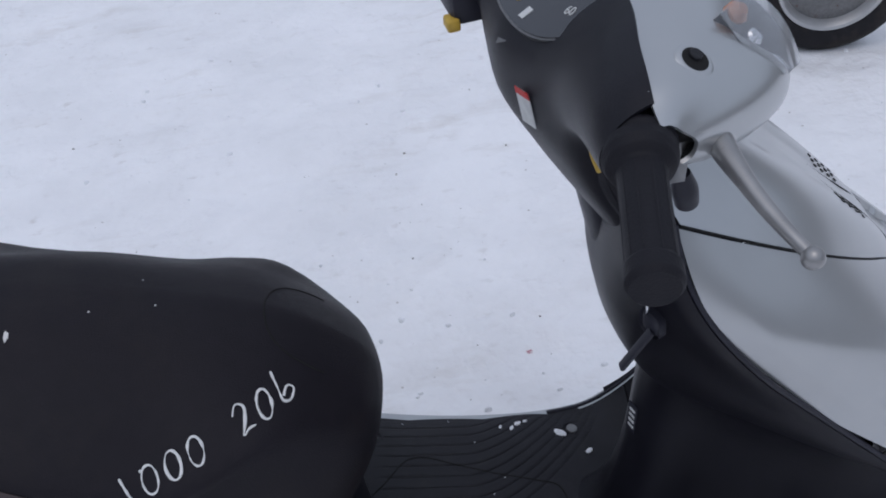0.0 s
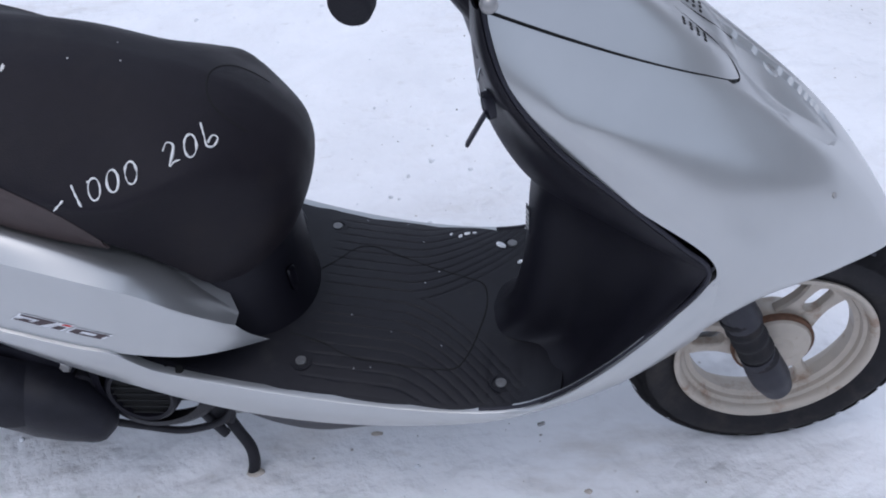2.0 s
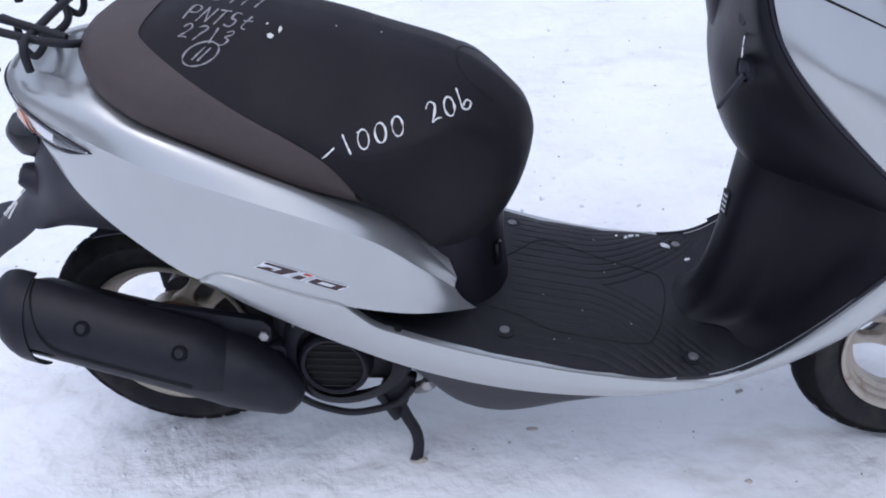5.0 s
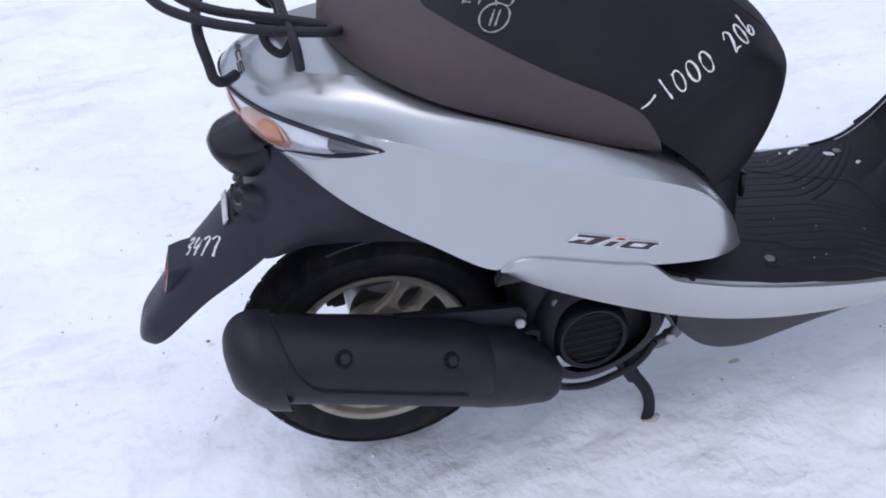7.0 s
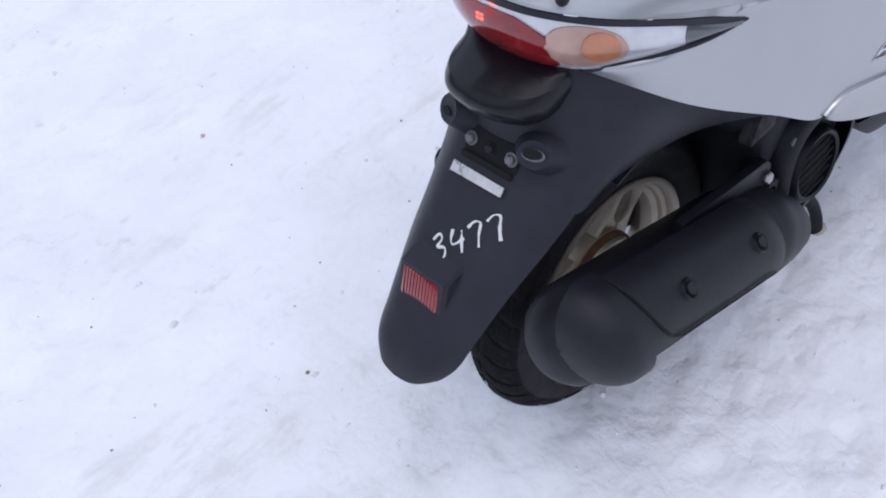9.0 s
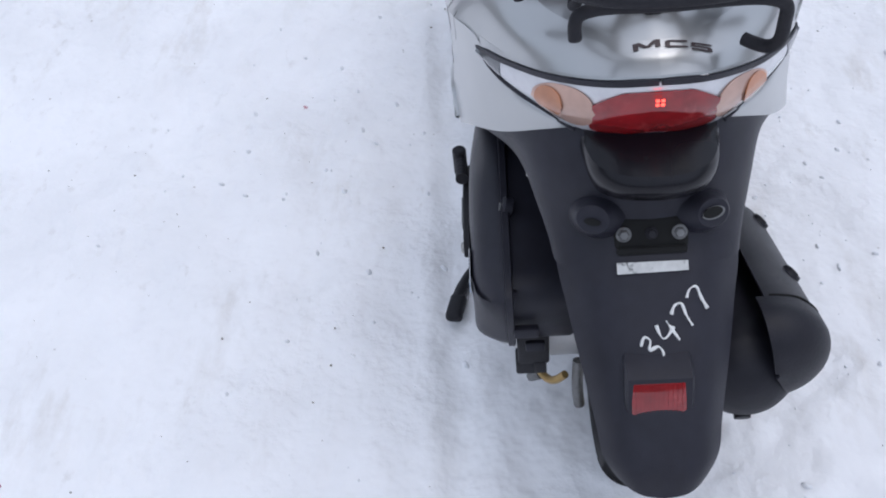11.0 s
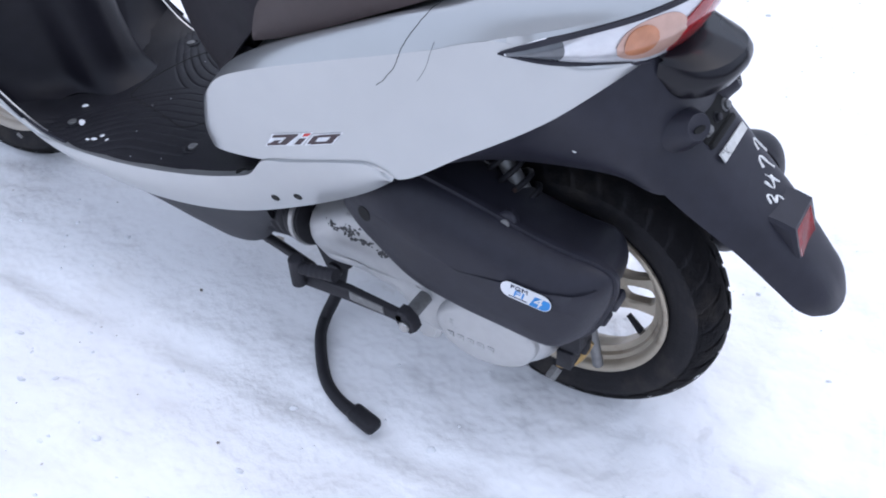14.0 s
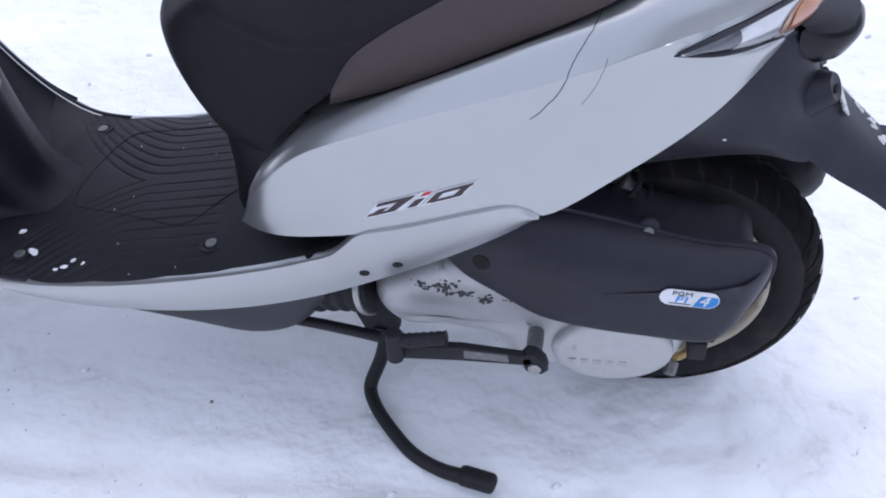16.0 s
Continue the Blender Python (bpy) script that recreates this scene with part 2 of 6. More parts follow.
def spline(pts, n):
    """n points along a smooth curve through pts, spaced by chord length."""
    p = np.array(pts, float)
    if len(p) == 2:
        s = np.linspace(0, 1, n)[:, None]
        return p[0] * (1 - s) + p[1] * s
    d = np.maximum(np.linalg.norm(np.diff(p, axis=0), axis=1), 1e-6) ** 0.6
    t = np.concatenate([[0], np.cumsum(d)])
    m = np.zeros_like(p)
    for i in range(1, len(p) - 1):
        a, b = d[i - 1], d[i]
        m[i] = ((p[i] - p[i - 1]) / a * b + (p[i + 1] - p[i]) / b * a) / (a + b)
    m[0] = 1.5 * (p[1] - p[0]) / d[0] - 0.5 * m[1]
    m[-1] = 1.5 * (p[-1] - p[-2]) / d[-1] - 0.5 * m[-2]
    fine = np.linspace(0, t[-1], max(8 * n, 200))
    out = []
    for x in fine:
        i = min(np.searchsorted(t, x, side="right") - 1, len(d) - 1)
        h = d[i]
        s = (x - t[i]) / h
        out.append((2 * s**3 - 3 * s**2 + 1) * p[i] + (s**3 - 2 * s**2 + s) * h * m[i] + (3 * s**2 - 2 * s**3) * p[i + 1] + (s**3 - s**2) * h * m[i + 1])
    out = np.array(out)
    arc = np.concatenate([[0], np.cumsum(np.linalg.norm(np.diff(out, axis=0), axis=1))])
    w = np.linspace(0, arc[-1], n)
    return np.stack([np.interp(w, arc, out[:, k]) for k in range(3)], 1)


def skin(curves, nu, nv):
    """A sheet through guide curves: (nv, nu, 3)."""
    rows = np.array([spline(c, nu) for c in curves])
    return np.stack([spline(rows[:, i], nv) for i in range(nu)], 1)


def flip(p):
    return np.array(p) * (1, -1, 1)


def both(p):
    """A sheet whose first row lies on the middle plane, made whole across it."""
    return np.concatenate([flip(p)[:0:-1], p])


def sheet(p, bm=None, close_u=False, close_v=False, thick=0.0):
    """Faces over a grid of points; thick: depth of the shell, away from its normals."""
    bm = bm or bmesh.new()
    p = np.array(p)
    nv, nu = p.shape[:2]
    v = [[bm.verts.new(q) for q in row] for row in p]
    made = []
    for j in range(nv if close_v else nv - 1):
        for i in range(nu if close_u else nu - 1):
            q = [v[j][i], v[j][(i + 1) % nu], v[(j + 1) % nv][(i + 1) % nu], v[(j + 1) % nv][i]]
            u = []
            for x in q:
                if all((x.co - y.co).length > 1e-6 for y in u):
                    u.append(x)
            if len(u) >= 3:
                made.append(bm.faces.new(u))
    if thick:
        bmesh.ops.remove_doubles(bm, verts=bm.verts, dist=1e-5)
        bmesh.ops.recalc_face_normals(bm, faces=bm.faces)
        bmesh.ops.solidify(bm, geom=bm.faces[:], thickness=thick)
    return bm


def tube(pts, r, n=None, seg=10, bm=None, smooth_path=True):
    """A round bar along a path; r: one radius or one for each point of the smoothed path by (start, end)."""
    bm = bm or bmesh.new()
    c = spline(pts, n or 6 * len(pts)) if smooth_path else np.array(pts, float)
    k = len(c)
    rad = np.linspace(r[0], r[1], k) if isinstance(r, tuple) else (np.full(k, r) if np.isscalar(r) else np.interp(np.linspace(0, 1, k), np.linspace(0, 1, len(r)), r))
    t = np.gradient(c, axis=0)
    t /= np.linalg.norm(t, axis=1)[:, None] + 1e-9
    up = np.array([0, 0, 1.0]) if abs(t[0][2]) < 0.9 else np.array([0, 1.0, 0])
    rings = []
    for i in range(k):
        a = np.cross(t[i], up)
        a /= np.linalg.norm(a) + 1e-9
        b = np.cross(a, t[i])
        up = b
        rings.append([bm.verts.new(c[i] + rad[i] * (math.cos(x) * a + math.sin(x) * b)) for x in np.linspace(0, 2 * math.pi, seg, endpoint=False)])
    for i in range(k - 1):
        for j in range(seg):
            bm.faces.new((rings[i][j], rings[i][(j + 1) % seg], rings[i + 1][(j + 1) % seg], rings[i + 1][j]))
    bm.faces.new(rings[0][::-1])
    bm.faces.new(rings[-1])
    return bm


def lathe(profile, m, seg=64, bm=None, close=True):
    """Turns a profile of (radius, along) about the local z axis of m."""
    bm = bm or bmesh.new()
    rows = [[bm.verts.new(m @ Vector((r * math.cos(a), r * math.sin(a), h))) for a in np.linspace(0, 2 * math.pi, seg, endpoint=False)] for r, h in profile]
    k = len(rows)
    for i in range(k if close else k - 1):
        for j in range(seg):
            bm.faces.new((rows[i][j], rows[i][(j + 1) % seg], rows[(i + 1) % k][(j + 1) % seg], rows[(i + 1) % k][j]))
    return bm


def slab(outline, depth, m, bm=None, bevel=0.0, seg=2):
    """A flat outline in the local xy plane of m, given depth along local z, its rim rounded."""
    bm = bm or bmesh.new()
    old = set(bm.verts)
    olde = set(bm.edges)
    lo = [bm.verts.new(m @ Vector((x, y, 0))) for x, y in outline]
    hi = [bm.verts.new(m @ Vector((x, y, depth))) for x, y in outline]
    k = len(lo)
    bm.faces.new(lo[::-1])
    top = bm.faces.new(hi)
    for i in range(k):
        bm.faces.new((lo[i], lo[(i + 1) % k], hi[(i + 1) % k], hi[i]))
    if bevel:
        bmesh.ops.bevel(bm, geom=list(top.edges), offset=bevel, segments=seg, affect='EDGES', profile=0.5)
    return bm


def rbox(size, m, bevel=0.004, bm=None, seg=2):
    bm = bm or bmesh.new()
    one = bmesh.new()
    bmesh.ops.create_cube(one, size=1, matrix=Matrix.Diagonal((*size, 1)))
    bmesh.ops.bevel(one, geom=one.edges[:], offset=bevel, segments=seg, affect='EDGES', profile=0.5)
    one.transform(m)
    me = bpy.data.meshes.new("t")
    one.to_mesh(me)
    bm.from_mesh(me)
    bpy.data.meshes.remove(me)
    one.free()
    return bm


def disc(r, depth, m, seg=28, bm=None, soft=0.2):
    """A round plug with a softened rim; m's z axis is its axis."""
    e = min(r, depth) * soft
    return lathe([(0.0001, 0), (r, 0), (r, depth - e), (r - e, depth), (0.0001, depth)], m, seg, bm, close=False)


def closed(outline, n):
    """n points round a smooth closed outline of (x, z)."""
    k = len(outline)
    p = spline([(x, 0, z) for x, z in outline[-3:] + outline + outline[:3]], 4 * n)
    a = np.argmin(np.linalg.norm(p[: 2 * n] - (outline[0][0], 0, outline[0][1]), axis=1))
    b = 2 * n + np.argmin(np.linalg.norm(p[2 * n:] - (outline[0][0], 0, outline[0][1]), axis=1))
    q = p[a:b + 1]
    arc = np.concatenate([[0], np.cumsum(np.linalg.norm(np.diff(q, axis=0), axis=1))])
    w = np.linspace(0, arc[-1], n, endpoint=False)
    return np.stack([np.interp(w, arc, q[:, c]) for c in (0, 2)], 1)


def shell_xz(outline, rings, mid, bend=None):
    """A closed hull: the outline shrunk by each ring's first number at its depth y, ending in a fan at mid; bend shifts a point."""
    t = np.roll(outline, -1, 0) - np.roll(outline, 1, 0)
    nrm = np.stack([t[:, 1], -t[:, 0]], 1)
    nrm /= np.linalg.norm(nrm, axis=1)[:, None]
    if np.mean(np.sum(nrm * (outline - mid), axis=1)) > 0:
        nrm = -nrm
    rows = []
    for inset, y in rings:
        row = []
        for (x, z), n in zip(outline, nrm):
            k = inset(n) if callable(inset) else inset
            p = (x + n[0] * k, y, z + n[1] * k)
            row.append(bend(p) if bend else p)
        rows.append(row)
    last = rows[-1]
    for f in (0.75, 0.45, 0.02):
        row = []
        for p in last:
            q = (mid[0] + (p[0] - mid[0]) * f, rings[-1][1] + 0.002 * (1 - f), mid[1] + (p[2] - mid[1]) * f)
            row.append(bend(q) if bend else q)
        rows.append(row)
    return sheet(np.array(rows), close_u=True)


def lettering(text, size, m, name, material, parent, depth=0.0005, shear=0.0, width=1.0):
    """Flat printed letters, centred on m, in Blender's own font."""
    cu = bpy.data.curves.new(name, 'FONT')
    cu.body, cu.size, cu.extrude, cu.shear, cu.align_x, cu.align_y = text, size, depth, shear, 'CENTER', 'CENTER'
    tmp = bpy.data.objects.new(name, cu)
    scene.collection.objects.link(tmp)
    me = bpy.data.meshes.new_from_object(tmp.evaluated_get(bpy.context.evaluated_depsgraph_get()))
    bpy.data.objects.remove(tmp)
    me.transform(m @ Matrix.Diagonal((width, 1, 1, 1)))
    me.materials.clear()
    me.materials.append(material)
    ob = new(name, me)
    ob.parent = parent
    return ob


def oval(w, h, n=24):
    return [(w * math.cos(a), h * math.sin(a)) for a in np.linspace(0, 2 * math.pi, n, endpoint=False)]


def frame_at(origin, normal, up=(0, 0, 1)):
    """A local frame with z along normal and y near up."""
    z = Vector(normal).normalized()
    x = Vector(up).cross(z).normalized()
    y = z.cross(x)
    return Matrix.Translation(origin) @ Matrix((x, y, z)).transposed().to_4x4()


def part(name, bm, material, parent, label="", smooth=True):
    me = bpy.data.meshes.new(name)
    bmesh.ops.recalc_face_normals(bm, faces=bm.faces)
    if smooth:
        for f in bm.faces:
            f.smooth = True
        for e in bm.edges:
            if len(e.link_faces) == 2 and e.calc_face_angle(0) > 0.65:
                e.smooth = False
    bm.to_mesh(me)
    bm.free()
    me.materials.append(material)
    ob = new(name, me)
    ob.parent = parent
    if label:
        tagged(ob, label)
    return ob


def thing(name, label, category, at=(0, 0, 0), group=""):
    ob = new(name)
    ob.location = at
    ob.empty_display_size = 0.1
    return tagged(ob, label, category, group)


# ---------- snow ground ----------
def ground_height(x, y):
    h = 0.009 * noise.fractal((x * 1.3, y * 1.3, 3.0), 1.0, 2.0, 3)
    # trodden lumps and dimples, rougher in patches
    rough = min(1.0, max(0.0, 0.5 + 1.4 * noise.noise((x * 1.9, y * 1.9, 8.0))))
    h += 0.0060 * noise.noise((x * 6, y * 8, 1.0)) + (0.0020 + 0.0060 * rough) * noise.fractal((x * 17, y * 20, 5.0), 0.9, 2.1, 3)
    pit = noise.noise((x * 23, y * 26, 12.0))
    h -= 0.014 * rough * max(0.0, pit - 0.22)
    # old wheel ruts beside the scooter, pressed into the snow
    for c, k, w, d in ((0.236, 0.055, 0.022, 0.010), (0.50, 0.05, 0.035, 0.005), (0.80, 0.04, 0.05, 0.005), (-0.62, 0.10, 0.08, 0.006), (1.25, -0.03, 0.08, 0.008), (1.62, 0.02, 0.05, 0.006)):
        off = y - c - k * (x - 0.2) - 0.010 * math.sin(x * 2.6 + c * 9) - 0.006 * noise.noise((x * 6, c * 9, 0.0))
        deep = 0.75 + 0.5 * noise.noise((x * 5, c * 4, 2.0))
        h -= deep * (d * math.exp(-(off / w) ** 2) - 0.5 * d * math.exp(-((off - 1.9 * w) / (0.8 * w)) ** 2) - 0.25 * d * math.exp(-((off + 1.9 * w) / (0.8 * w)) ** 2))
    return h


def build_ground():
    def axis(mid):
        a = np.arange(-1.5, 1.5, 0.0125)
        b = np.concatenate([np.arange(1.5, 3.5, 0.04), 3.5 * (900 / 3.5) ** (np.arange(0, 25) / 24)])
        return np.concatenate([-b[::-1], a[1:], b]) + mid
    xs, ys = axis(0.45), axis(0.45)
    keep = np.zeros((len(ys), len(xs), 3))
    for j, y in enumerate(ys):
        for i, x in enumerate(xs):
            near = max(abs(x - 0.3), abs(y)) < 12
            keep[j, i] = (x, y, ground_height(x, y) - 0.004 if near else 0.0)
    nv, nu = keep.shape[:2]
    idx = np.arange(nv * nu).reshape(nv, nu)
    quads = np.stack([idx[:-1, :-1], idx[:-1, 1:], idx[1:, 1:], idx[1:, :-1]], -1).reshape(-1, 4)
    me = bpy.data.meshes.new("ground")
    me.from_pydata(keep.reshape(-1, 3).tolist(), [], quads.tolist())
    me.polygons.foreach_set("use_smooth", [True] * len(me.polygons))
    me.materials.append(SNOW)
    return tagged(new("ground", me), "packed white snow with ruts, grit and dirty patches", "snow", kind="structure")


build_ground()

# ---------- the scooter ----------
scooter = thing("motor_scooter", "silver and black motor scooter on its stand, parked on snow", "motor scooter")


CREASE = [(0.4865, 0.148, 0.3955), (0.448, 0.183, 0.455), (0.40, 0.199, 0.505), (0.34, 0.205, 0.537), (0.23, 0.204, 0.580), (0.12, 0.194, 0.617), (0.034, 0.165, 0.640), (-0.03, 0.132, 0.655), (-0.085, 0.090, 0.670), (-0.118, 0.040, 0.682), (-0.124, 0.0, 0.685)]
LENS_TOP = [(0.034, 0.1625, 0.626), (-0.028, 0.134, 0.645), (-0.083, 0.092, 0.661), (-0.117, 0.041, 0.673), (-0.124, 0.0, 0.677)]
LENS_LOW = [(0.034, 0.1625, 0.622), (-0.015, 0.136, 0.614), (-0.055, 0.100, 0.605), (-0.085, 0.068, 0.602), (-0.104, 0.030, 0.606), (-0.108, 0.0, 0.609)]
LAMP_OVER = [(0.037, 0.1625, 0.6255), (0.0, 0.1505, 0.642), (-0.03, 0.1340, 0.6505), (-0.085, 0.0920, 0.6670), (-0.117, 0.0460, 0.6785), (-0.1248, 0.014, 0.6828), (-0.1260, 0.0, 0.6830)]
HUMP = [(0.512, 0.121, 0.338), (0.47, 0.168, 0.368), (0.43, 0.194, 0.387), (0.357, 0.203, 0.404), (0.305, 0.205, 0.42), (0.268, 0.205, 0.433), (0.217, 0.203, 0.45), (0.185, 0.2, 0.457), (0.168, 0.199, 0.455), (0.152, 0.197, 0.446)]
TAIL_LOW = [(0.152, 0.197, 0.446), (0.07, 0.182, 0.497), (-0.009, 0.142, 0.544), (-0.058, 0.1, 0.582), (-0.083, 0.07, 0.602)]


def build_rear_body():
    # tail cover: from the middle plane out to the crease
    mid = [(0.40, 0, 0.545), (0.30, 0, 0.61), (0.20, 0, 0.65), (0.10, 0, 0.69), (0.02, 0, 0.708), (-0.05, 0, 0.712)]
    upper = [(0.488, 0.130, 0.400), (0.455, 0.132, 0.444), (0.41, 0.130, 0.496), (0.365, 0.138, 0.530), (0.30, 0.138, 0.564), (0.20, 0.136, 0.611), (0.10, 0.132, 0.660), (0.035, 0.114, 0.690), (-0.035, 0.085, 0.6985), (-0.078, 0.042, 0.7020), (-0.0945, 0.013, 0.7033), (-0.096, 0.0, 0.7035)]
    gutter = [(0.488, 0.135, 0.399), (0.457, 0.143, 0.447), (0.412, 0.150, 0.502), (0.365, 0.158, 0.534), (0.30, 0.160, 0.566), (0.20, 0.159, 0.613), (0.10, 0.153, 0.660), (0.035, 0.134, 0.683), (-0.035, 0.102, 0.6900), (-0.085, 0.053, 0.6960), (-0.1025, 0.015, 0.6997), (-0.104, 0.0, 0.7000)]
    soft = [(0.487, 0.141, 0.397), (0.456, 0.161, 0.449), (0.41, 0.174, 0.506), (0.345, 0.176, 0.550), (0.23, 0.176, 0.606), (0.12, 0.169, 0.652), (0.034, 0.149, 0.670), (-0.035, 0.118, 0.679), (-0.090, 0.066, 0.688), (-0.1105, 0.017, 0.6957), (-0.112, 0.0, 0.696)]
    deck = both(skin([mid, [(a * 0.5 + c * 0.5, b * 0.5 + e * 0.5, d * 0.5 + f * 0.5 + 0.004) for (a, b, d), (c, e, f) in zip(spline(mid, 9), spline(upper, 9))], upper], 56, 9))
    cover = part("tail_cover", sheet(deck, thick=0.004), SILVER, scooter, "silver tail cover behind the seat")
    # side panels
    belly = [(0.495, 0.140, 0.372), (0.45, 0.188, 0.410), (0.38, 0.203, 0.437), (0.30, 0.204, 0.463), (0.20, 0.199, 0.497), (0.10, 0.183, 0.545), (0.034, 0.1625, 0.600), (-0.03, 0.128, 0.606), (-0.07, 0.090, 0.603), (-0.083, 0.072, 0.6025)]
    line = [(0.487, 0.148, 0.395), (0.448, 0.184, 0.452), (0.40, 0.199, 0.5035), (0.34, 0.205, 0.5355), (0.23, 0.204, 0.5785), (0.12, 0.194, 0.6160), (0.034, 0.1640, 0.6365), (-0.015, 0.1365, 0.6145), (-0.055, 0.101, 0.606), (-0.083, 0.0715, 0.603)]
    low = HUMP + TAIL_LOW[1:]
    for side in (1, -1):
        f = (lambda p: np.array(p)) if side > 0 else flip
        a = skin([upper, gutter, soft, CREASE[:6] + [(0.034, 0.162, 0.640), (-0.03, 0.132, 0.655), (-0.085, 0.090, 0.670), (-0.116, 0.045, 0.681), (-0.1238, 0.014, 0.6848), (-0.125, 0.0, 0.685)]], 64, 14)
        b = skin([line, belly, low], 64, 12)
        bm = sheet(f(a))
        sheet(f(b), bm)
        # the fold where the shoulder meets the flank, ahead of the lamp
        xs = np.linspace(0.485, 0.030, 60)
        fold = [np.stack([xs] + [np.interp(-xs, -c[:, 0], c[:, k]) for k in (1, 2)], 1) for c in (a[-1], b[0])]
        sheet(f(np.array(fold)), bm)
        # narrow silver brow between the shoulder's fold and the lamp
        brow = [(0.085, 0.1830, 0.6280), (0.034, 0.1622, 0.640), (-0.03, 0.132, 0.655), (-0.085, 0.090, 0.670), (-0.116, 0.045, 0.681), (-0.1238, 0.014, 0.6848), (-0.125, 0.0, 0.685)]
        under = [(0.085, 0.1832, 0.6270), (0.037, 0.1645, 0.6262)] + LAMP_OVER[1:]
        sheet(f(skin([brow, under], 40, 3)), bm)
        part("side_panel", bm, SILVER, scooter, "silver painted rear side panel with a decal")
    return cover


build_rear_body()


def build_tail_lamp():
    top, low = spline(LENS_TOP, 40), spline(LENS_LOW, 40)
    body = both(np.stack([np.linspace(0, 1, 8)[:, None] * low[i] + (1 - np.linspace(0, 1, 8)[:, None]) * top[i] + np.outer(np.sin(np.linspace(0, math.pi, 8)), (-0.006, 0.003, 0)) for i in range(40)], 0)[::-1])
    base = part("tail_lamp", sheet(body, thick=0.003), CLEAR, scooter, "wide clear tail lamp with red and amber lenses, one diode lit")

    def patch(name, mid_s, half_s, mid_v, half_v, side, material, grow, label, power=2.0, owner=None):
        """An oval lens lying on the lamp's face; s runs along the lamp, v down it."""
        rows = []
        for k in np.linspace(-1, 1, 21):
            i = min((mid_s + half_s * k) * 39, 39)
            a = np.array([np.interp(i, range(40), top[:, c]) for c in range(3)])
            b = np.array([np.interp(i, range(40), low[:, c]) for c in range(3)])
            w = half_v * (1 - abs(k) ** power) ** 0.5 + 0.004
            v = np.clip(np.linspace(mid_v - w, mid_v + w, 9), 0.02, 0.98)
            bulge = np.sin(v * math.pi)
            rows.append((1 - v[:, None]) * a + v[:, None] * b + np.outer(bulge, (-0.0075, 0.0036, 0)) * (1 + grow))
        return part(name, sheet(np.array(rows) * (1, side, 1), thick=0.0015), material, owner or base, label)
    # red lens: full height in the middle, drawn out to a slanting point on each side
    rows = []
    for s in np.linspace(0, 1, 30):
        i = (1 - 0.262 * s) * 39
        a = np.array([np.interp(i, range(40), top[:, k]) for k in range(3)])
        b = np.array([np.interp(i, range(40), low[:, k]) for k in range(3)])
        w0, w1 = 0.13 + 0.55 * max(0, s - 0.45) ** 1.25, 0.985 - 0.45 * max(0, s - 0.86)
        if w1 - w0 < 0.05:
            w0 = w1 - 0.05
        v = np.linspace(w0, w1, 9)[:, None]
        rows.append((1 - v) * a + v * b + np.outer(np.sin(v[:, 0] * math.pi), (-0.0088, 0.0036, 0)))
    part("stop_lens", sheet(both(np.array(rows)), thick=0.002), REDLENS, base, "red stop lamp lens")
    for side in (1, -1):
        bowl = patch("indicator_lens", 0.615, 0.160, 0.50, 0.415, side, PALEAMBER, 0.15, "pale amber indicator lens", 2.4)
        patch("amber_bulb", 0.555, 0.075, 0.45, 0.30, side, AMBER, 0.45, "orange bulb cover", 2.2, bowl)
        # dark clear wedge at the lamp's front tip
        rows = []
        for k in np.linspace(0.0, 0.24, 12):
            i = k * 39
            a = np.array([np.interp(i, range(40), top[:, c]) for c in range(3)])
            b = np.array([np.interp(i, range(40), low[:, c]) for c in range(3)])
            v = np.linspace(0.03, 0.97, 6)[:, None]
            rows.append((1 - v) * a + v * b + np.outer(np.sin(v[:, 0] * math.pi), (-0.0072, 0.0034, 0)))
        part("lamp_tip", sheet(np.array(rows) * (1, side, 1), thick=0.001), SMOKED, base, "smoky clear tip of the lens")
    bm = bmesh.new()
    for y in (-0.0024, 0.0024):
        for z in (0, 0.0045):
            rbox((0.002, 0.0032, 0.0026), pose(-0.1335, y, 0.664 - z), 0.0008, bm)
    part("diode", bm, glow, base, "lit red diode")
    # black surround between the tail cover and the lens
    under = [(0.035, 0.1625, 0.624), (0.0, 0.1485, 0.6355), (-0.028, 0.1345, 0.6445), (-0.083, 0.0925, 0.6605), (-0.1175, 0.041, 0.6725), (-0.1245, 0.0, 0.6765)]
    for side in (1, -1):
        strip = skin([LAMP_OVER, under], 40, 4) * (1, side, 1)
        part("lamp_surround", sheet(strip + np.array((-0.0010, 0.0010 * side, 0)), thick=0.002), BLACK, base, "black lamp surround")
    # black seal under the deck and along the lower edge
    for side in (1, -1):
        lowr = [(0.038, 0.1645, 0.6235), (0.0, 0.147, 0.616), (-0.05, 0.106, 0.605), (-0.085, 0.072, 0.600)]
        part("seal", tube([(x, side * y, z) for x, y, z in lowr], [0.0014, 0.0030, 0.0026, 0.0018], 40, 8), BLACK, base, "black rubber seal")
        part("lamp_screw", disc(0.0042, 0.002, frame_at((-0.012, side * 0.1435, 0.629), (-0.5, side, 0.2))), DULL, base)
    return base


build_tail_lamp()


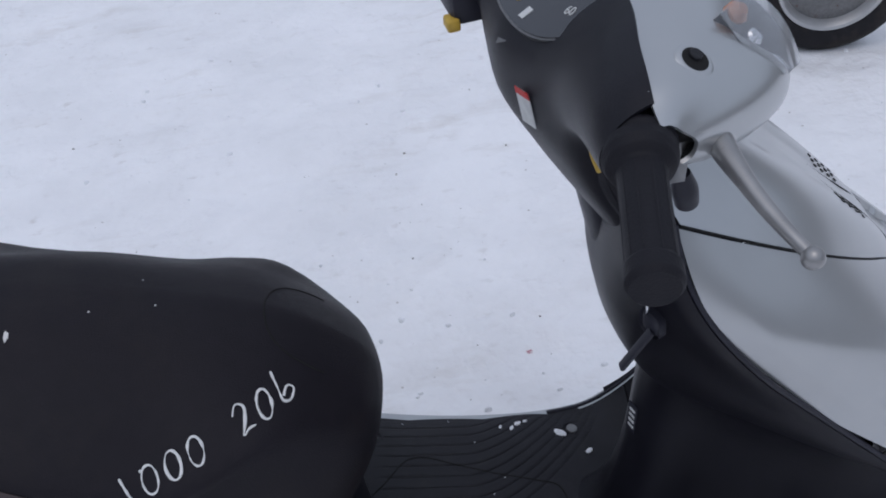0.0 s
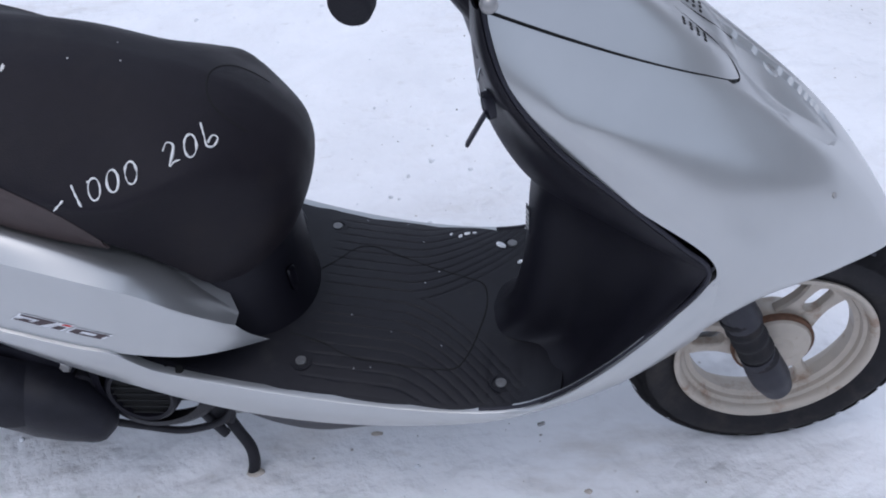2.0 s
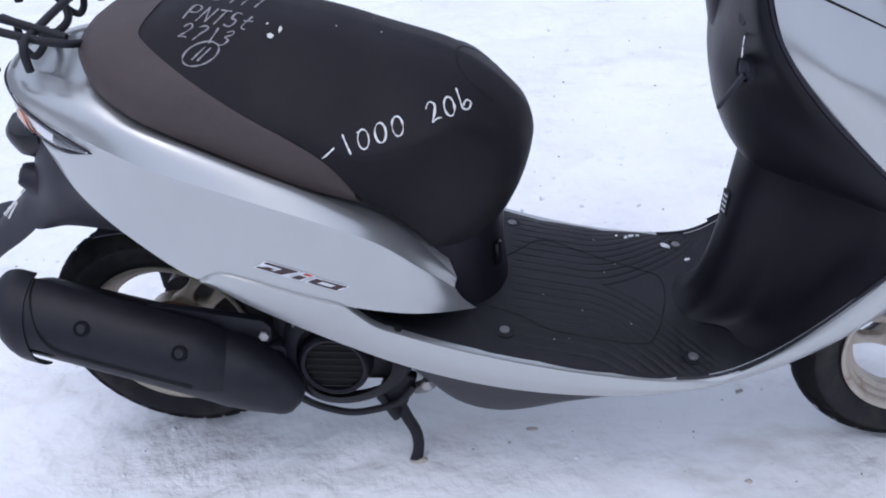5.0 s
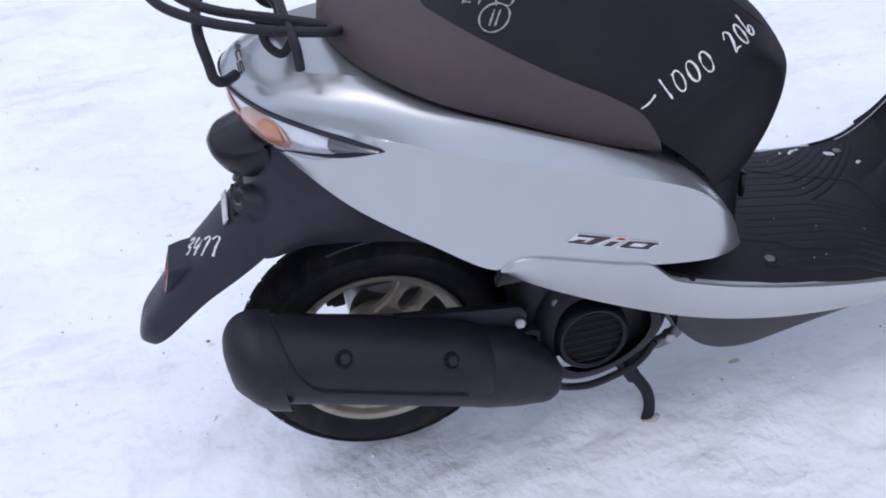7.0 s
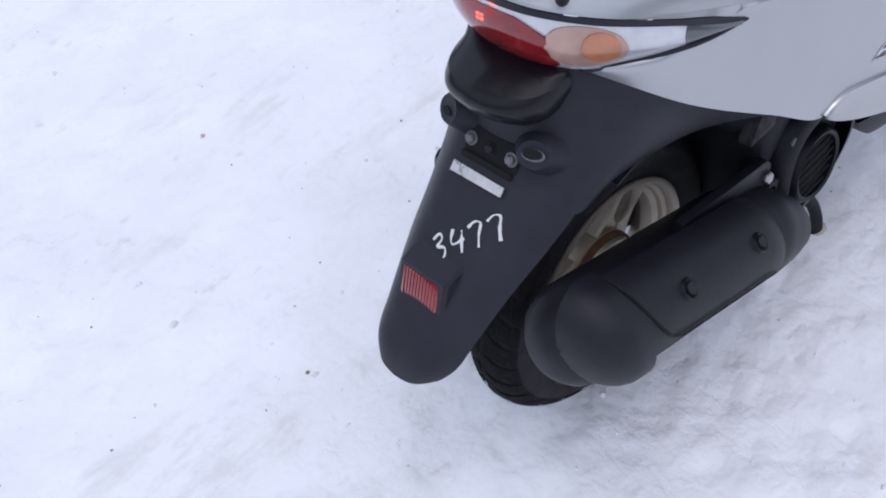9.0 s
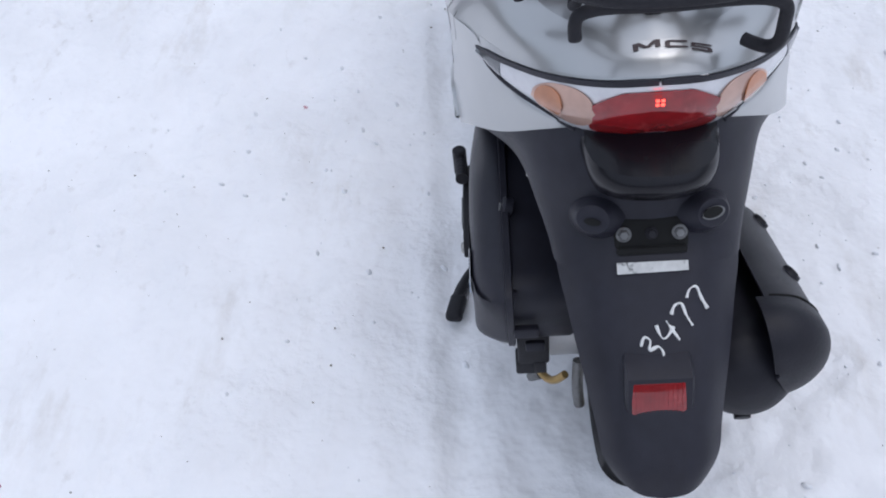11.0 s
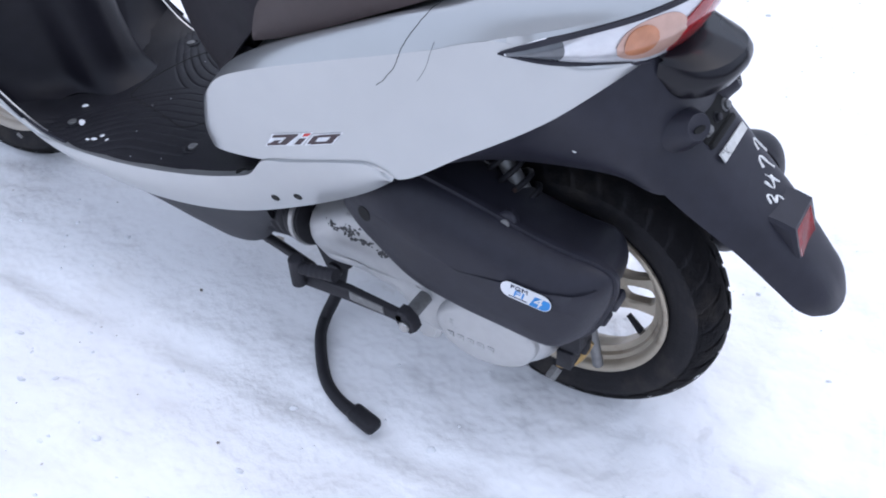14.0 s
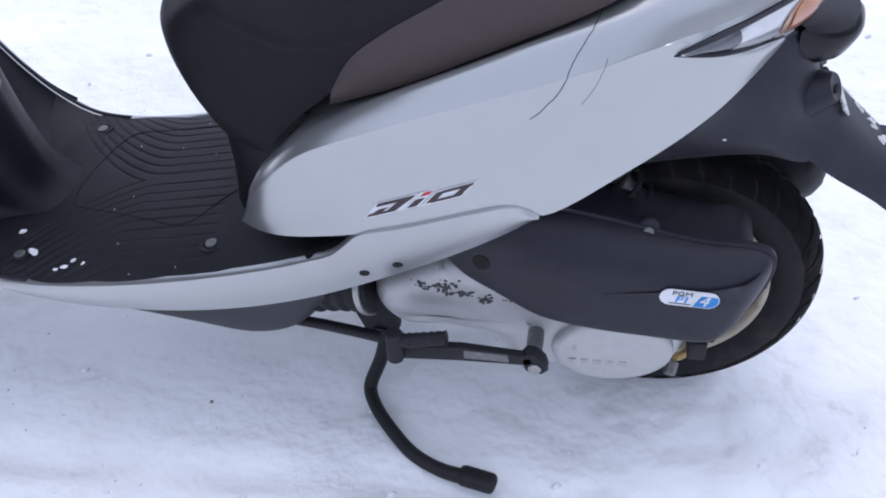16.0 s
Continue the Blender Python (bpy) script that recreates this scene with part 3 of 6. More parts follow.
def build_seat():
    top = [(0.118, 0, 0.7655), (0.135, 0, 0.767), (0.16, 0, 0.767), (0.246, 0, 0.756), (0.323, 0, 0.739), (0.408, 0, 0.712), (0.47, 0, 0.690), (0.52, 0, 0.664), (0.560, 0, 0.629), (0.587, 0, 0.592), (0.594, 0, 0.565), (0.586, 0, 0.52), (0.566, 0, 0.476)]
    m1 = [(0.110, 0.052, 0.7615), (0.128, 0.064, 0.7585), (0.16, 0.08, 0.747), (0.246, 0.095, 0.719), (0.323, 0.104, 0.697), (0.4, 0.102, 0.672), (0.46, 0.094, 0.662), (0.516, 0.082, 0.639), (0.556, 0.072, 0.605), (0.578, 0.064, 0.58), (0.582, 0.061, 0.55), (0.574, 0.058, 0.51), (0.556, 0.055, 0.468)]
    m2 = [(0.108, 0.078, 0.7585), (0.128, 0.095, 0.7500), (0.165, 0.114, 0.731), (0.25, 0.14, 0.687), (0.32, 0.153, 0.655), (0.385, 0.168, 0.622), (0.44, 0.157, 0.622), (0.49, 0.133, 0.628), (0.534, 0.108, 0.602), (0.555, 0.097, 0.57), (0.556, 0.094, 0.535), (0.546, 0.093, 0.495), (0.527, 0.092, 0.455)]
    m0 = [(0.114, 0.028, 0.7645), (0.131, 0.036, 0.7640), (0.16, 0.045, 0.7595), (0.246, 0.05, 0.748), (0.323, 0.052, 0.73), (0.4, 0.053, 0.703), (0.46, 0.051, 0.682), (0.515, 0.047, 0.656), (0.558, 0.042, 0.619), (0.583, 0.037, 0.587), (0.59, 0.036, 0.56), (0.582, 0.035, 0.517), (0.563, 0.033, 0.473)]
    edge = [(0.110, 0.098, 0.7535), (0.122, 0.112, 0.7470), (0.145, 0.126, 0.732), (0.187, 0.145, 0.706), (0.25, 0.160, 0.667), (0.303, 0.167, 0.636), (0.340, 0.168, 0.606), (0.37, 0.158, 0.556), (0.405, 0.146, 0.520), (0.44, 0.135, 0.480), (0.462, 0.125, 0.450), (0.48, 0.112, 0.440), (0.492, 0.105, 0.438)]
    seat = part("seat", sheet(both(skin([top, m0, m1, m2, edge], 80, 28)), thick=0.006), VINYL, scooter, "black vinyl seat with white marker writing and brown sides")
    low = [(0.000, 0.0, 0.704), (0.006, 0.045, 0.703), (0.022, 0.088, 0.700), (0.050, 0.128, 0.692), (0.10, 0.156, 0.668), (0.20, 0.163, 0.619), (0.30, 0.164, 0.571), (0.372, 0.156, 0.541)]
    mid = [(-0.003, 0.0, 0.726), (0.004, 0.048, 0.726), (0.022, 0.094, 0.725), (0.058, 0.136, 0.718), (0.11, 0.161, 0.699), (0.20, 0.168, 0.653), (0.30, 0.171, 0.604), (0.370, 0.159, 0.548)]
    mid2 = [(0.028, 0.0, 0.751), (0.034, 0.050, 0.750), (0.052, 0.096, 0.748), (0.085, 0.129, 0.739), (0.14, 0.148, 0.716), (0.22, 0.163, 0.671), (0.31, 0.171, 0.621), (0.369, 0.159, 0.555)]
    brow = [(0.119, 0.0, 0.767), (0.115, 0.028, 0.766), (0.111, 0.052, 0.763), (0.1085, 0.078, 0.760), (0.1105, 0.099, 0.755), (0.1225, 0.113, 0.7485), (0.145, 0.127, 0.7335), (0.187, 0.146, 0.7070), (0.25, 0.161, 0.6675), (0.303, 0.168, 0.6365), (0.340, 0.169, 0.6065), (0.368, 0.159, 0.558)]
    for side in (1, -1):
        f = (lambda p: np.array(p)) if side > 0 else flip
        part("seat_side", sheet(f(skin([low, mid, mid2, brow], 64, 12)), thick=0.004), BROWN, seat, "brown vinyl side trim")
    # curved seam of the nose pad, pressed into the vinyl
    half = [(0.495, 0.0), (0.4965, 0.020), (0.503, 0.037), (0.5135, 0.047), (0.528, 0.052), (0.545, 0.053)]
    tree = tree_of([seat])
    line = []
    for x, y in [(x, -y) for x, y in half[:0:-1]] + half:
        hit = tree.ray_cast(Vector((x, y, 1.0)), Vector((0, 0, -1)), 1.0)
        line.append(tuple(hit[0] - hit[1] * 0.0003 if hit[1].z > 0 else hit[0]))
    part("seam", tube(line, 0.0011, 50, 6), DARK, seat, "stitched seam of the nose pad")
    return seat


seat = build_seat()


def build_pedestal():
    rows = []
    for z, x, w, back in ((0.300, 0.552, 0.120, 0.40), (0.335, 0.548, 0.120, 0.39), (0.38, 0.546, 0.122, 0.38), (0.43, 0.548, 0.124, 0.37), (0.47, 0.552, 0.120, 0.36), (0.50, 0.555, 0.118, 0.35)):
        a = np.linspace(-math.pi / 2, math.pi / 2, 33)
        arc = np.stack([x - 0.14 + 0.14 * np.cos(a) ** 0.75, w * np.sin(a), np.full(33, z)], 1)
        rows.append(np.concatenate([[(back, -w - 0.012, z)], arc, [(back, w + 0.012, z)]]))
    ob = part("seat_pedestal", sheet(np.array(rows), thick=0.004), SHIELD, scooter, "black plastic cover under the seat")
    part("cover_catch", rbox((0.008, 0.014, 0.040), pose(0.541, -0.055, 0.388, 0, 0, -20), 0.003), GLOSS, ob)
    return ob


build_pedestal()

FLOOR_EDGE = [(0.352, 0.196, 0.386), (0.38, 0.194, 0.367), (0.413, 0.191, 0.35), (0.479, 0.186, 0.322), (0.598, 0.18, 0.285), (0.7, 0.177, 0.264), (0.79, 0.176, 0.256), (0.845, 0.176, 0.263), (0.89, 0.178, 0.288), (0.94, 0.183, 0.334), (1.01, 0.193, 0.423), (1.069, 0.203, 0.532)]
SKIRT_LOW = [(0.152, 0.196, 0.444), (0.199, 0.192, 0.404), (0.312, 0.188, 0.334), (0.434, 0.186, 0.276), (0.564, 0.184, 0.240), (0.70, 0.180, 0.226), (0.80, 0.177, 0.233), (0.89, 0.176, 0.264), (0.974, 0.180, 0.318), (1.060, 0.180, 0.398)]


def build_skirts():
    up = [(0.152, 0.199, 0.447), (0.168, 0.202, 0.456), (0.185, 0.204, 0.458), (0.217, 0.207, 0.451), (0.268, 0.209, 0.434), (0.305, 0.209, 0.421), (0.345, 0.207, 0.407), (0.362, 0.204, 0.388)] + [(x, y + 0.006, z + 0.001) for x, y, z in FLOOR_EDGE[1:-1]] + [(1.080, 0.198, 0.525)]
    top, low = spline(up, 90), spline(SKIRT_LOW, 90)
    face = np.array([top + (low - top) * v + np.stack([0 * top[:, 0], (0.0045 + 0.010 * np.clip((top[:, 0] - 0.93) / 0.10, 0, 1)) * math.sin(v * math.pi), 0 * top[:, 0]], 1) for v in np.linspace(0, 1, 9)])
    roll = np.array([top + np.array((0, -0.012, 0.0005)), top + np.array((0, -0.003, 0.0012)), top])
    for side in (1, -1):
        f = (lambda p: np.array(p)) if side > 0 else flip
        bm = sheet(f(face))
        sheet(f(roll), bm)
        ob = part("side_skirt", bm, SILVER, scooter, "silver lower side skirt under the floorboard")
        tree = tree_of([ob])
        for x, z in ((0.345, 0.341), (0.306, 0.358)) if side > 0 else ():
            spot = tree.ray_cast(Vector((x, 0.4, z)), Vector((0, -1, 0)), 0.5)
            if spot[0]:
                part("skirt_hole", disc(0.0060, 0.0016, frame_at(spot[0] - Vector((0, 0.0008, 0)), spot[1] if spot[1].y > 0 else -spot[1])), DARK, ob)
        part("seam_mark", rbox((0.010, 0.004, 0.004), pose(0.872, side * 0.197, 0.256, 0, -28), 0.001), DULL, ob)
        # dark belly cover below the skirt
        top = [(0.40, 0.165, 0.30), (0.47, 0.172, 0.268), (0.56, 0.172, 0.243), (0.66, 0.168, 0.232), (0.77, 0.164, 0.232)]
        bot = [(0.425, 0.120, 0.205), (0.475, 0.118, 0.150), (0.535, 0.118, 0.132), (0.64, 0.125, 0.160), (0.77, 0.155, 0.228)]
        inn = [(0.43, 0.0, 0.20), (0.475, 0.0, 0.150), (0.535, 0.0, 0.130), (0.64, 0.0, 0.150), (0.77, 0.0, 0.21)]
        bm = sheet(f(skin([top, [tuple((np.array(a) + np.array(b)) / 2 + (0, 0.006, -0.004)) for a, b in zip(top, bot)], bot], 24, 8)))
        sheet(f(skin([bot, inn], 24, 4)), bm)
        part("belly_cover", bm, GREY, scooter, "dark grey belly cover")


build_skirts()


def floor_z(x, y):
    e = np.interp(x, [q[0] for q in FLOOR_EDGE], [q[2] for q in FLOOR_EDGE])
    c = np.interp(x, [0.352, 0.48, 0.551, 0.70, 0.817, 0.86, 0.90], [0.345, 0.328, 0.313, 0.284, 0.265, 0.260, 0.260])
    s = min(abs(y) / 0.178, 1.0)
    return c + (e - c) * s ** (4 if x < 0.8 else 3) + 0.0


def build_floor():
    xs = np.linspace(0.352, 0.90, 150)
    rows = []
    for y in np.linspace(-1, 1, 261):
        row = []
        for x in xs:
            w = np.interp(x, [0.352, 0.42, 0.60, 0.80, 0.90], [0.197, 0.190, 0.181, 0.177, 0.180])
            yy = y * w
            z = floor_z(x, yy)
            # anti-slip grooves: straight on the hatch, fanning out towards the front corners
            if 0.55 < x < 0.87 and abs(yy) < 0.172:
                bend = abs(yy) - 2.3 * max(0.0, x - 0.67) ** 1.6
                g = ((bend + 0.3) / 0.0178) % 1.0
                z -= 0.0030 * max(0.0, 1 - abs(g - 0.5) / 0.16) * min(1.0, (x - 0.55) / 0.02) * min(1.0, (0.87 - x) / 0.03) * min(1.0, (0.172 - abs(yy)) / 0.006) * min(1.0, max(0.0, bend + 0.012) / 0.006)
            row.append((x, yy, z - 0.004))
        rows.append(row)
    ob = part("floorboard", sheet(np.array(rows), thick=0.004), FLOORBLACK, scooter, "black ribbed plastic floorboard with bolts and snow crumbs")
    hatch = [(0.528, -0.092), (0.571, -0.100), (0.600, -0.113), (0.622, -0.119), (0.70, -0.122), (0.735, -0.122), (0.756, -0.117), (0.770, -0.092), (0.780, -0.055), (0.788, -0.010), (0.788, 0.020), (0.780, 0.043), (0.755, 0.052), (0.70, 0.068), (0.65, 0.085), (0.615, 0.097), (0.595, 0.094), (0.562, 0.055), (0.540, 0.030)]
    part("hatch_seam", tube([(x, y, floor_z(x, y) - 0.0002) for x, y in hatch], 0.0012, 140, 6), DARK, ob, "dark joint round the hatch")
    for x, y in ((0.551, 0.135), (0.551, -0.135), (0.817, 0.136), (0.817, -0.136)):
        z = floor_z(x, y)
        m = frame_at((x, y, z - 0.0005), (0.17, 0, 1), (0, 1, 0))
        cup = part("bolt_cup", lathe([(0.0100, -0.002), (0.0115, 0.0006), (0.0150, 0.0008), (0.0155, -0.003)], m, 28), FLOORBLACK, ob)
        part("bolt", disc(0.0074, 0.0032, m, 24), DULL, cup, "steel bolt")
    for s in (1, -1):
        part("drain_hole", disc(0.007, 0.003, frame_at((0.407, s * 0.187, floor_z(0.407, 0.187) - 0.001), (0.2, 0, 1), (0, 1, 0))), DARK, ob)
    return ob


floorboard = build_floor()

SHIELD_EDGE = [(0.853, 0.146, 0.822), (0.860, 0.161, 0.779), (0.876, 0.176, 0.742), (0.916, 0.189, 0.687), (0.977, 0.191, 0.621), (1.04, 0.198, 0.559), (1.071, 0.203, 0.533)]


def build_front_cover():
    seam = [(0.855, 0.1475, 0.819), (0.91, 0.1450, 0.791), (0.985, 0.129, 0.749), (1.061, 0.087, 0.696), (1.104, 0.042, 0.659), (1.106, 0.0, 0.655)]
    s1 = [(0.878, 0.177, 0.742), (0.95, 0.175, 0.722), (1.03, 0.150, 0.691), (1.10, 0.101, 0.653), (1.143, 0.058, 0.624), (1.152, 0.0, 0.603)]
    s2 = [(0.980, 0.191, 0.621), (1.05, 0.188, 0.612), (1.12, 0.158, 0.592), (1.18, 0.112, 0.563), (1.218, 0.062, 0.548), (1.232, 0.0, 0.540)]
    s3 = [(1.073, 0.2015, 0.533), (1.12, 0.188, 0.526), (1.17, 0.156, 0.508), (1.225, 0.112, 0.486), (1.268, 0.060, 0.474), (1.286, 0.0, 0.470)]
    s4 = [(1.064, 0.1990, 0.480), (1.115, 0.187, 0.478), (1.17, 0.156, 0.463), (1.228, 0.110, 0.444), (1.288, 0.055, 0.432), (1.307, 0.0, 0.428)]
    s5 = [(1.043, 0.1815, 0.388), (1.085, 0.172, 0.424), (1.132, 0.146, 0.451), (1.190, 0.104, 0.444), (1.276, 0.040, 0.418), (1.297, 0.0, 0.408)]
    s45 = [(1.055, 0.1965, 0.434), (1.105, 0.184, 0.454), (1.16, 0.155, 0.461), (1.218, 0.109, 0.446), (1.290, 0.050, 0.424), (1.309, 0.0, 0.417)]
    p = skin([seam, s1, s2, s3, s4, s45, s5], 90, 130)
    fold_x = [0.86, 0.90, 0.917, 0.958, 1.015, 1.075, 1.139, 1.21, 1.287, 1.31]
    fold_z = [0.775, 0.732, 0.721, 0.705, 0.678, 0.644, 0.597, 0.537, 0.449, 0.42]
    du, dv = np.gradient(p, axis=1), np.gradient(p, axis=0)
    nrm = np.cross(du, dv)
    nrm /= np.linalg.norm(nrm, axis=2)[..., None] + 1e-9
    nrm *= np.sign(nrm[..., 1:2] + 1e-6)
    away = (p[..., 2] - np.interp(p[..., 0], fold_x, fold_z)) * 0.8
    u = np.linspace(0, 1, p.shape[1])[None, :]
    rise = 0.0062 * np.exp(-np.sqrt(away ** 2 + 0.004 ** 2) / 0.036) * np.clip(u / 0.10, 0, 1) * np.clip(p[..., 1] / 0.06, 0, 1)
    p = p + nrm * rise[..., None]
    p = np.transpose(p, (1, 0, 2))[::-1]
    ob = part("front_cover", sheet(both(p)), SILVER, scooter, "silver front leg-shield cover")
    skin_tree = tree_of([ob])
    for s in (1, -1):
        def on_skin(x, y):
            spot = skin_tree.ray_cast(Vector((x, s * y, 1.0)), Vector((0, 0, -1)), 1.0)
            return frame_at(spot[0], spot[1] if spot[1].z > 0 else -spot[1], (0, 1, 0))
        m = on_skin(1.154, 0.054)
        cup = part("bolt_seat", lathe([(0.006, -0.002), (0.0062, 0.0012), (0.0115, 0.0016), (0.0140, -0.001)], m, 24), SILVER, ob)
        part("bolt", disc(0.006, 0.002, m, 20), STEEL, cup, "steel bolt")
        part("nose_screw", disc(0.0035, 0.0015, on_skin(1.206, 0.104), 16), STEEL, ob)
    # upper cowl between the seam and the handlebar
    g0 = [(0.857, 0.147, 0.822), (0.912, 0.1440, 0.794), (0.986, 0.128, 0.752), (1.062, 0.086, 0.699), (1.105, 0.041, 0.662), (1.107, 0.0, 0.658)]
    g1 = [(0.846, 0.132, 0.847), (0.92, 0.118, 0.812), (0.985, 0.103, 0.772), (1.048, 0.070, 0.725), (1.088, 0.030, 0.688), (1.096, 0.0, 0.674)]
    g2 = [(0.842, 0.098, 0.888), (0.93, 0.080, 0.827), (0.985, 0.064, 0.786), (1.03, 0.040, 0.746), (1.060, 0.018, 0.714), (1.067, 0.0, 0.706)]
    g3 = [(0.880, 0.045, 0.886), (0.935, 0.036, 0.829), (0.965, 0.026, 0.801), (0.985, 0.016, 0.784), (0.995, 0.008, 0.776), (0.997, 0.0, 0.774)]
    g4 = [(0.905, 0.0, 0.872), (0.930, 0.0, 0.838), (0.950, 0.0, 0.817), (0.967, 0.0, 0.801), (0.981, 0.0, 0.788), (0.990, 0.0, 0.780)]
    q = skin([g4, g3, g2, g1, g0], 36, 20)
    cowl = part("upper_cowl", sheet(both(q)), SILVER, scooter, "silver upper front cowl with a dark vent")
    tree = tree_of([cowl])
    for side in (1, -1):
        # the joint runs along the flank to a tip and turns back beside the middle
        run = [(x, side * y * 1.005, z - 0.001) for x, y, z in g0[:-1]]
        for x, y in ((1.100, 0.030), (1.080, 0.019), (1.050, 0.013), (1.010, 0.009)):
            spot = tree.ray_cast(Vector((x, side * y, 1.0)), Vector((0, 0, -1)), 0.6)
            if spot[0]:
                run.append((x, side * y, spot[0].z - 0.0004))
        part("cowl_joint", tube(run, list(np.interp(np.linspace(0, 1, 90), [0, 0.70, 0.80, 1.0], [0.0012, 0.0012, 0.0008, 0.0003])), 90, 6), DARK, cowl, "dark joint line")
    for side in (1, -1):
        for i in range(4):
            for j in range(3):
                spot = tree.ray_cast(Vector((1.045 + 0.0075 * i, side * (0.024 + 0.0075 * j), 1.0)), Vector((0, 0, -1)), 0.6)
                if spot[0]:
                    part("vent_hole", disc(0.0023, 0.0008, frame_at(spot[0], spot[1] if spot[1].z > 0 else -spot[1], (0, 1, 0)), 12), CRACK, cowl)
    return ob


build_front_cover()


def build_leg_shield():
    edge = [(x - 0.002, y - 0.001, z) for x, y, z in SHIELD_EDGE]
    lip = [(0.847, 0.140, 0.820), (0.851, 0.154, 0.775), (0.866, 0.168, 0.736), (0.905, 0.180, 0.682), (0.962, 0.181, 0.616), (1.020, 0.188, 0.556), (1.054, 0.192, 0.531)]
    m1 = [(0.838, 0.105, 0.818), (0.838, 0.112, 0.766), (0.845, 0.118, 0.722), (0.862, 0.122, 0.668), (0.890, 0.120, 0.606), (0.925, 0.112, 0.556), (0.948, 0.105, 0.530)]
    m2 = [(0.834, 0.055, 0.817), (0.828, 0.060, 0.760), (0.828, 0.062, 0.712), (0.832, 0.062, 0.656), (0.848, 0.056, 0.598), (0.870, 0.050, 0.550), (0.888, 0.045, 0.526)]
    mid = [(0.833, 0.0, 0.816), (0.825, 0.0, 0.758), (0.822, 0.0, 0.700), (0.825, 0.0, 0.648), (0.838, 0.0, 0.594), (0.858, 0.0, 0.548), (0.874, 0.0, 0.524)]
    up = part("leg_shield", sheet(both(skin([mid, m2, m1, lip, edge], 40, 26)), thick=0.003), SHIELD, scooter, "black plastic upper inner leg shield")
    # lower recessed shield with the steering column running down to the floor
    t0 = [(0.876, 0.0, 0.530), (0.890, 0.045, 0.532), (0.950, 0.106, 0.536), (1.02, 0.165, 0.540), (1.056, 0.193, 0.534), (1.069, 0.202, 0.533)]
    t1 = [(0.868, 0.0, 0.480), (0.884, 0.042, 0.480), (0.945, 0.082, 0.484), (1.01, 0.140, 0.486), (1.034, 0.178, 0.474), (1.046, 0.198, 0.484)]
    t2 = [(0.860, 0.0, 0.415), (0.876, 0.042, 0.412), (0.935, 0.070, 0.408), (0.985, 0.125, 0.402), (0.992, 0.172, 0.392), (1.005, 0.193, 0.416)]
    t3 = [(0.845, 0.0, 0.340), (0.862, 0.044, 0.335), (0.915, 0.066, 0.326), (0.945, 0.120, 0.318), (0.942, 0.166, 0.318), (0.948, 0.187, 0.346)]
    t4 = [(0.826, 0.0, 0.290), (0.842, 0.046, 0.286), (0.898, 0.068, 0.280), (0.915, 0.120, 0.279), (0.908, 0.164, 0.286), (0.905, 0.184, 0.304)]
    t5 = [(0.798, 0.0, 0.264), (0.812, 0.046, 0.263), (0.872, 0.074, 0.262), (0.885, 0.120, 0.262), (0.878, 0.160, 0.267), (0.872, 0.184, 0.282)]
    p = np.transpose(skin([t0, t1, t2, t3, t4, t5], 40, 40), (1, 0, 2))
    low = part("lower_leg_shield", sheet(both(p), thick=0.003), SHIELD, scooter, "black recessed lower leg shield and steering column cover")
    part("warning_label", slab([(-0.008, -0.020), (0.008, -0.020), (0.008, 0.020), (-0.008, 0.020)], 0.0012, frame_at((0.861, -0.008, 0.440), (-1, -0.35, 0.1))), BLACK, low, "small printed label")
    for dy in (-0.014, -0.006, 0.002, 0.010):
        part("label_line", slab([(-0.005, dy), (0.005, dy), (0.005, dy + 0.0035), (-0.005, dy + 0.0035)], 0.0018, frame_at((0.861, -0.008, 0.440), (-1, -0.35, 0.1))), FOILTAPE, low)
    # black edge moulding
    rest = [(x, y, z + 0.002) for x, y, z in FLOOR_EDGE[:5:-1]]
    for s in (1, -1):
        part("edge_moulding", tube([(x, s * y, z) for x, y, z in SHIELD_EDGE[:-1] + [(1.066, 0.2035, 0.533)] + rest[1:]], 0.0028, 80, 8), BLACK, low)
    lock = part("ignition_lock", disc(0.0095, 0.006, frame_at((0.8415, -0.113, 0.760), (-1, -0.35, 0.2)), 28), BLACK, up, "round ignition lock")
    return up


build_leg_shield()


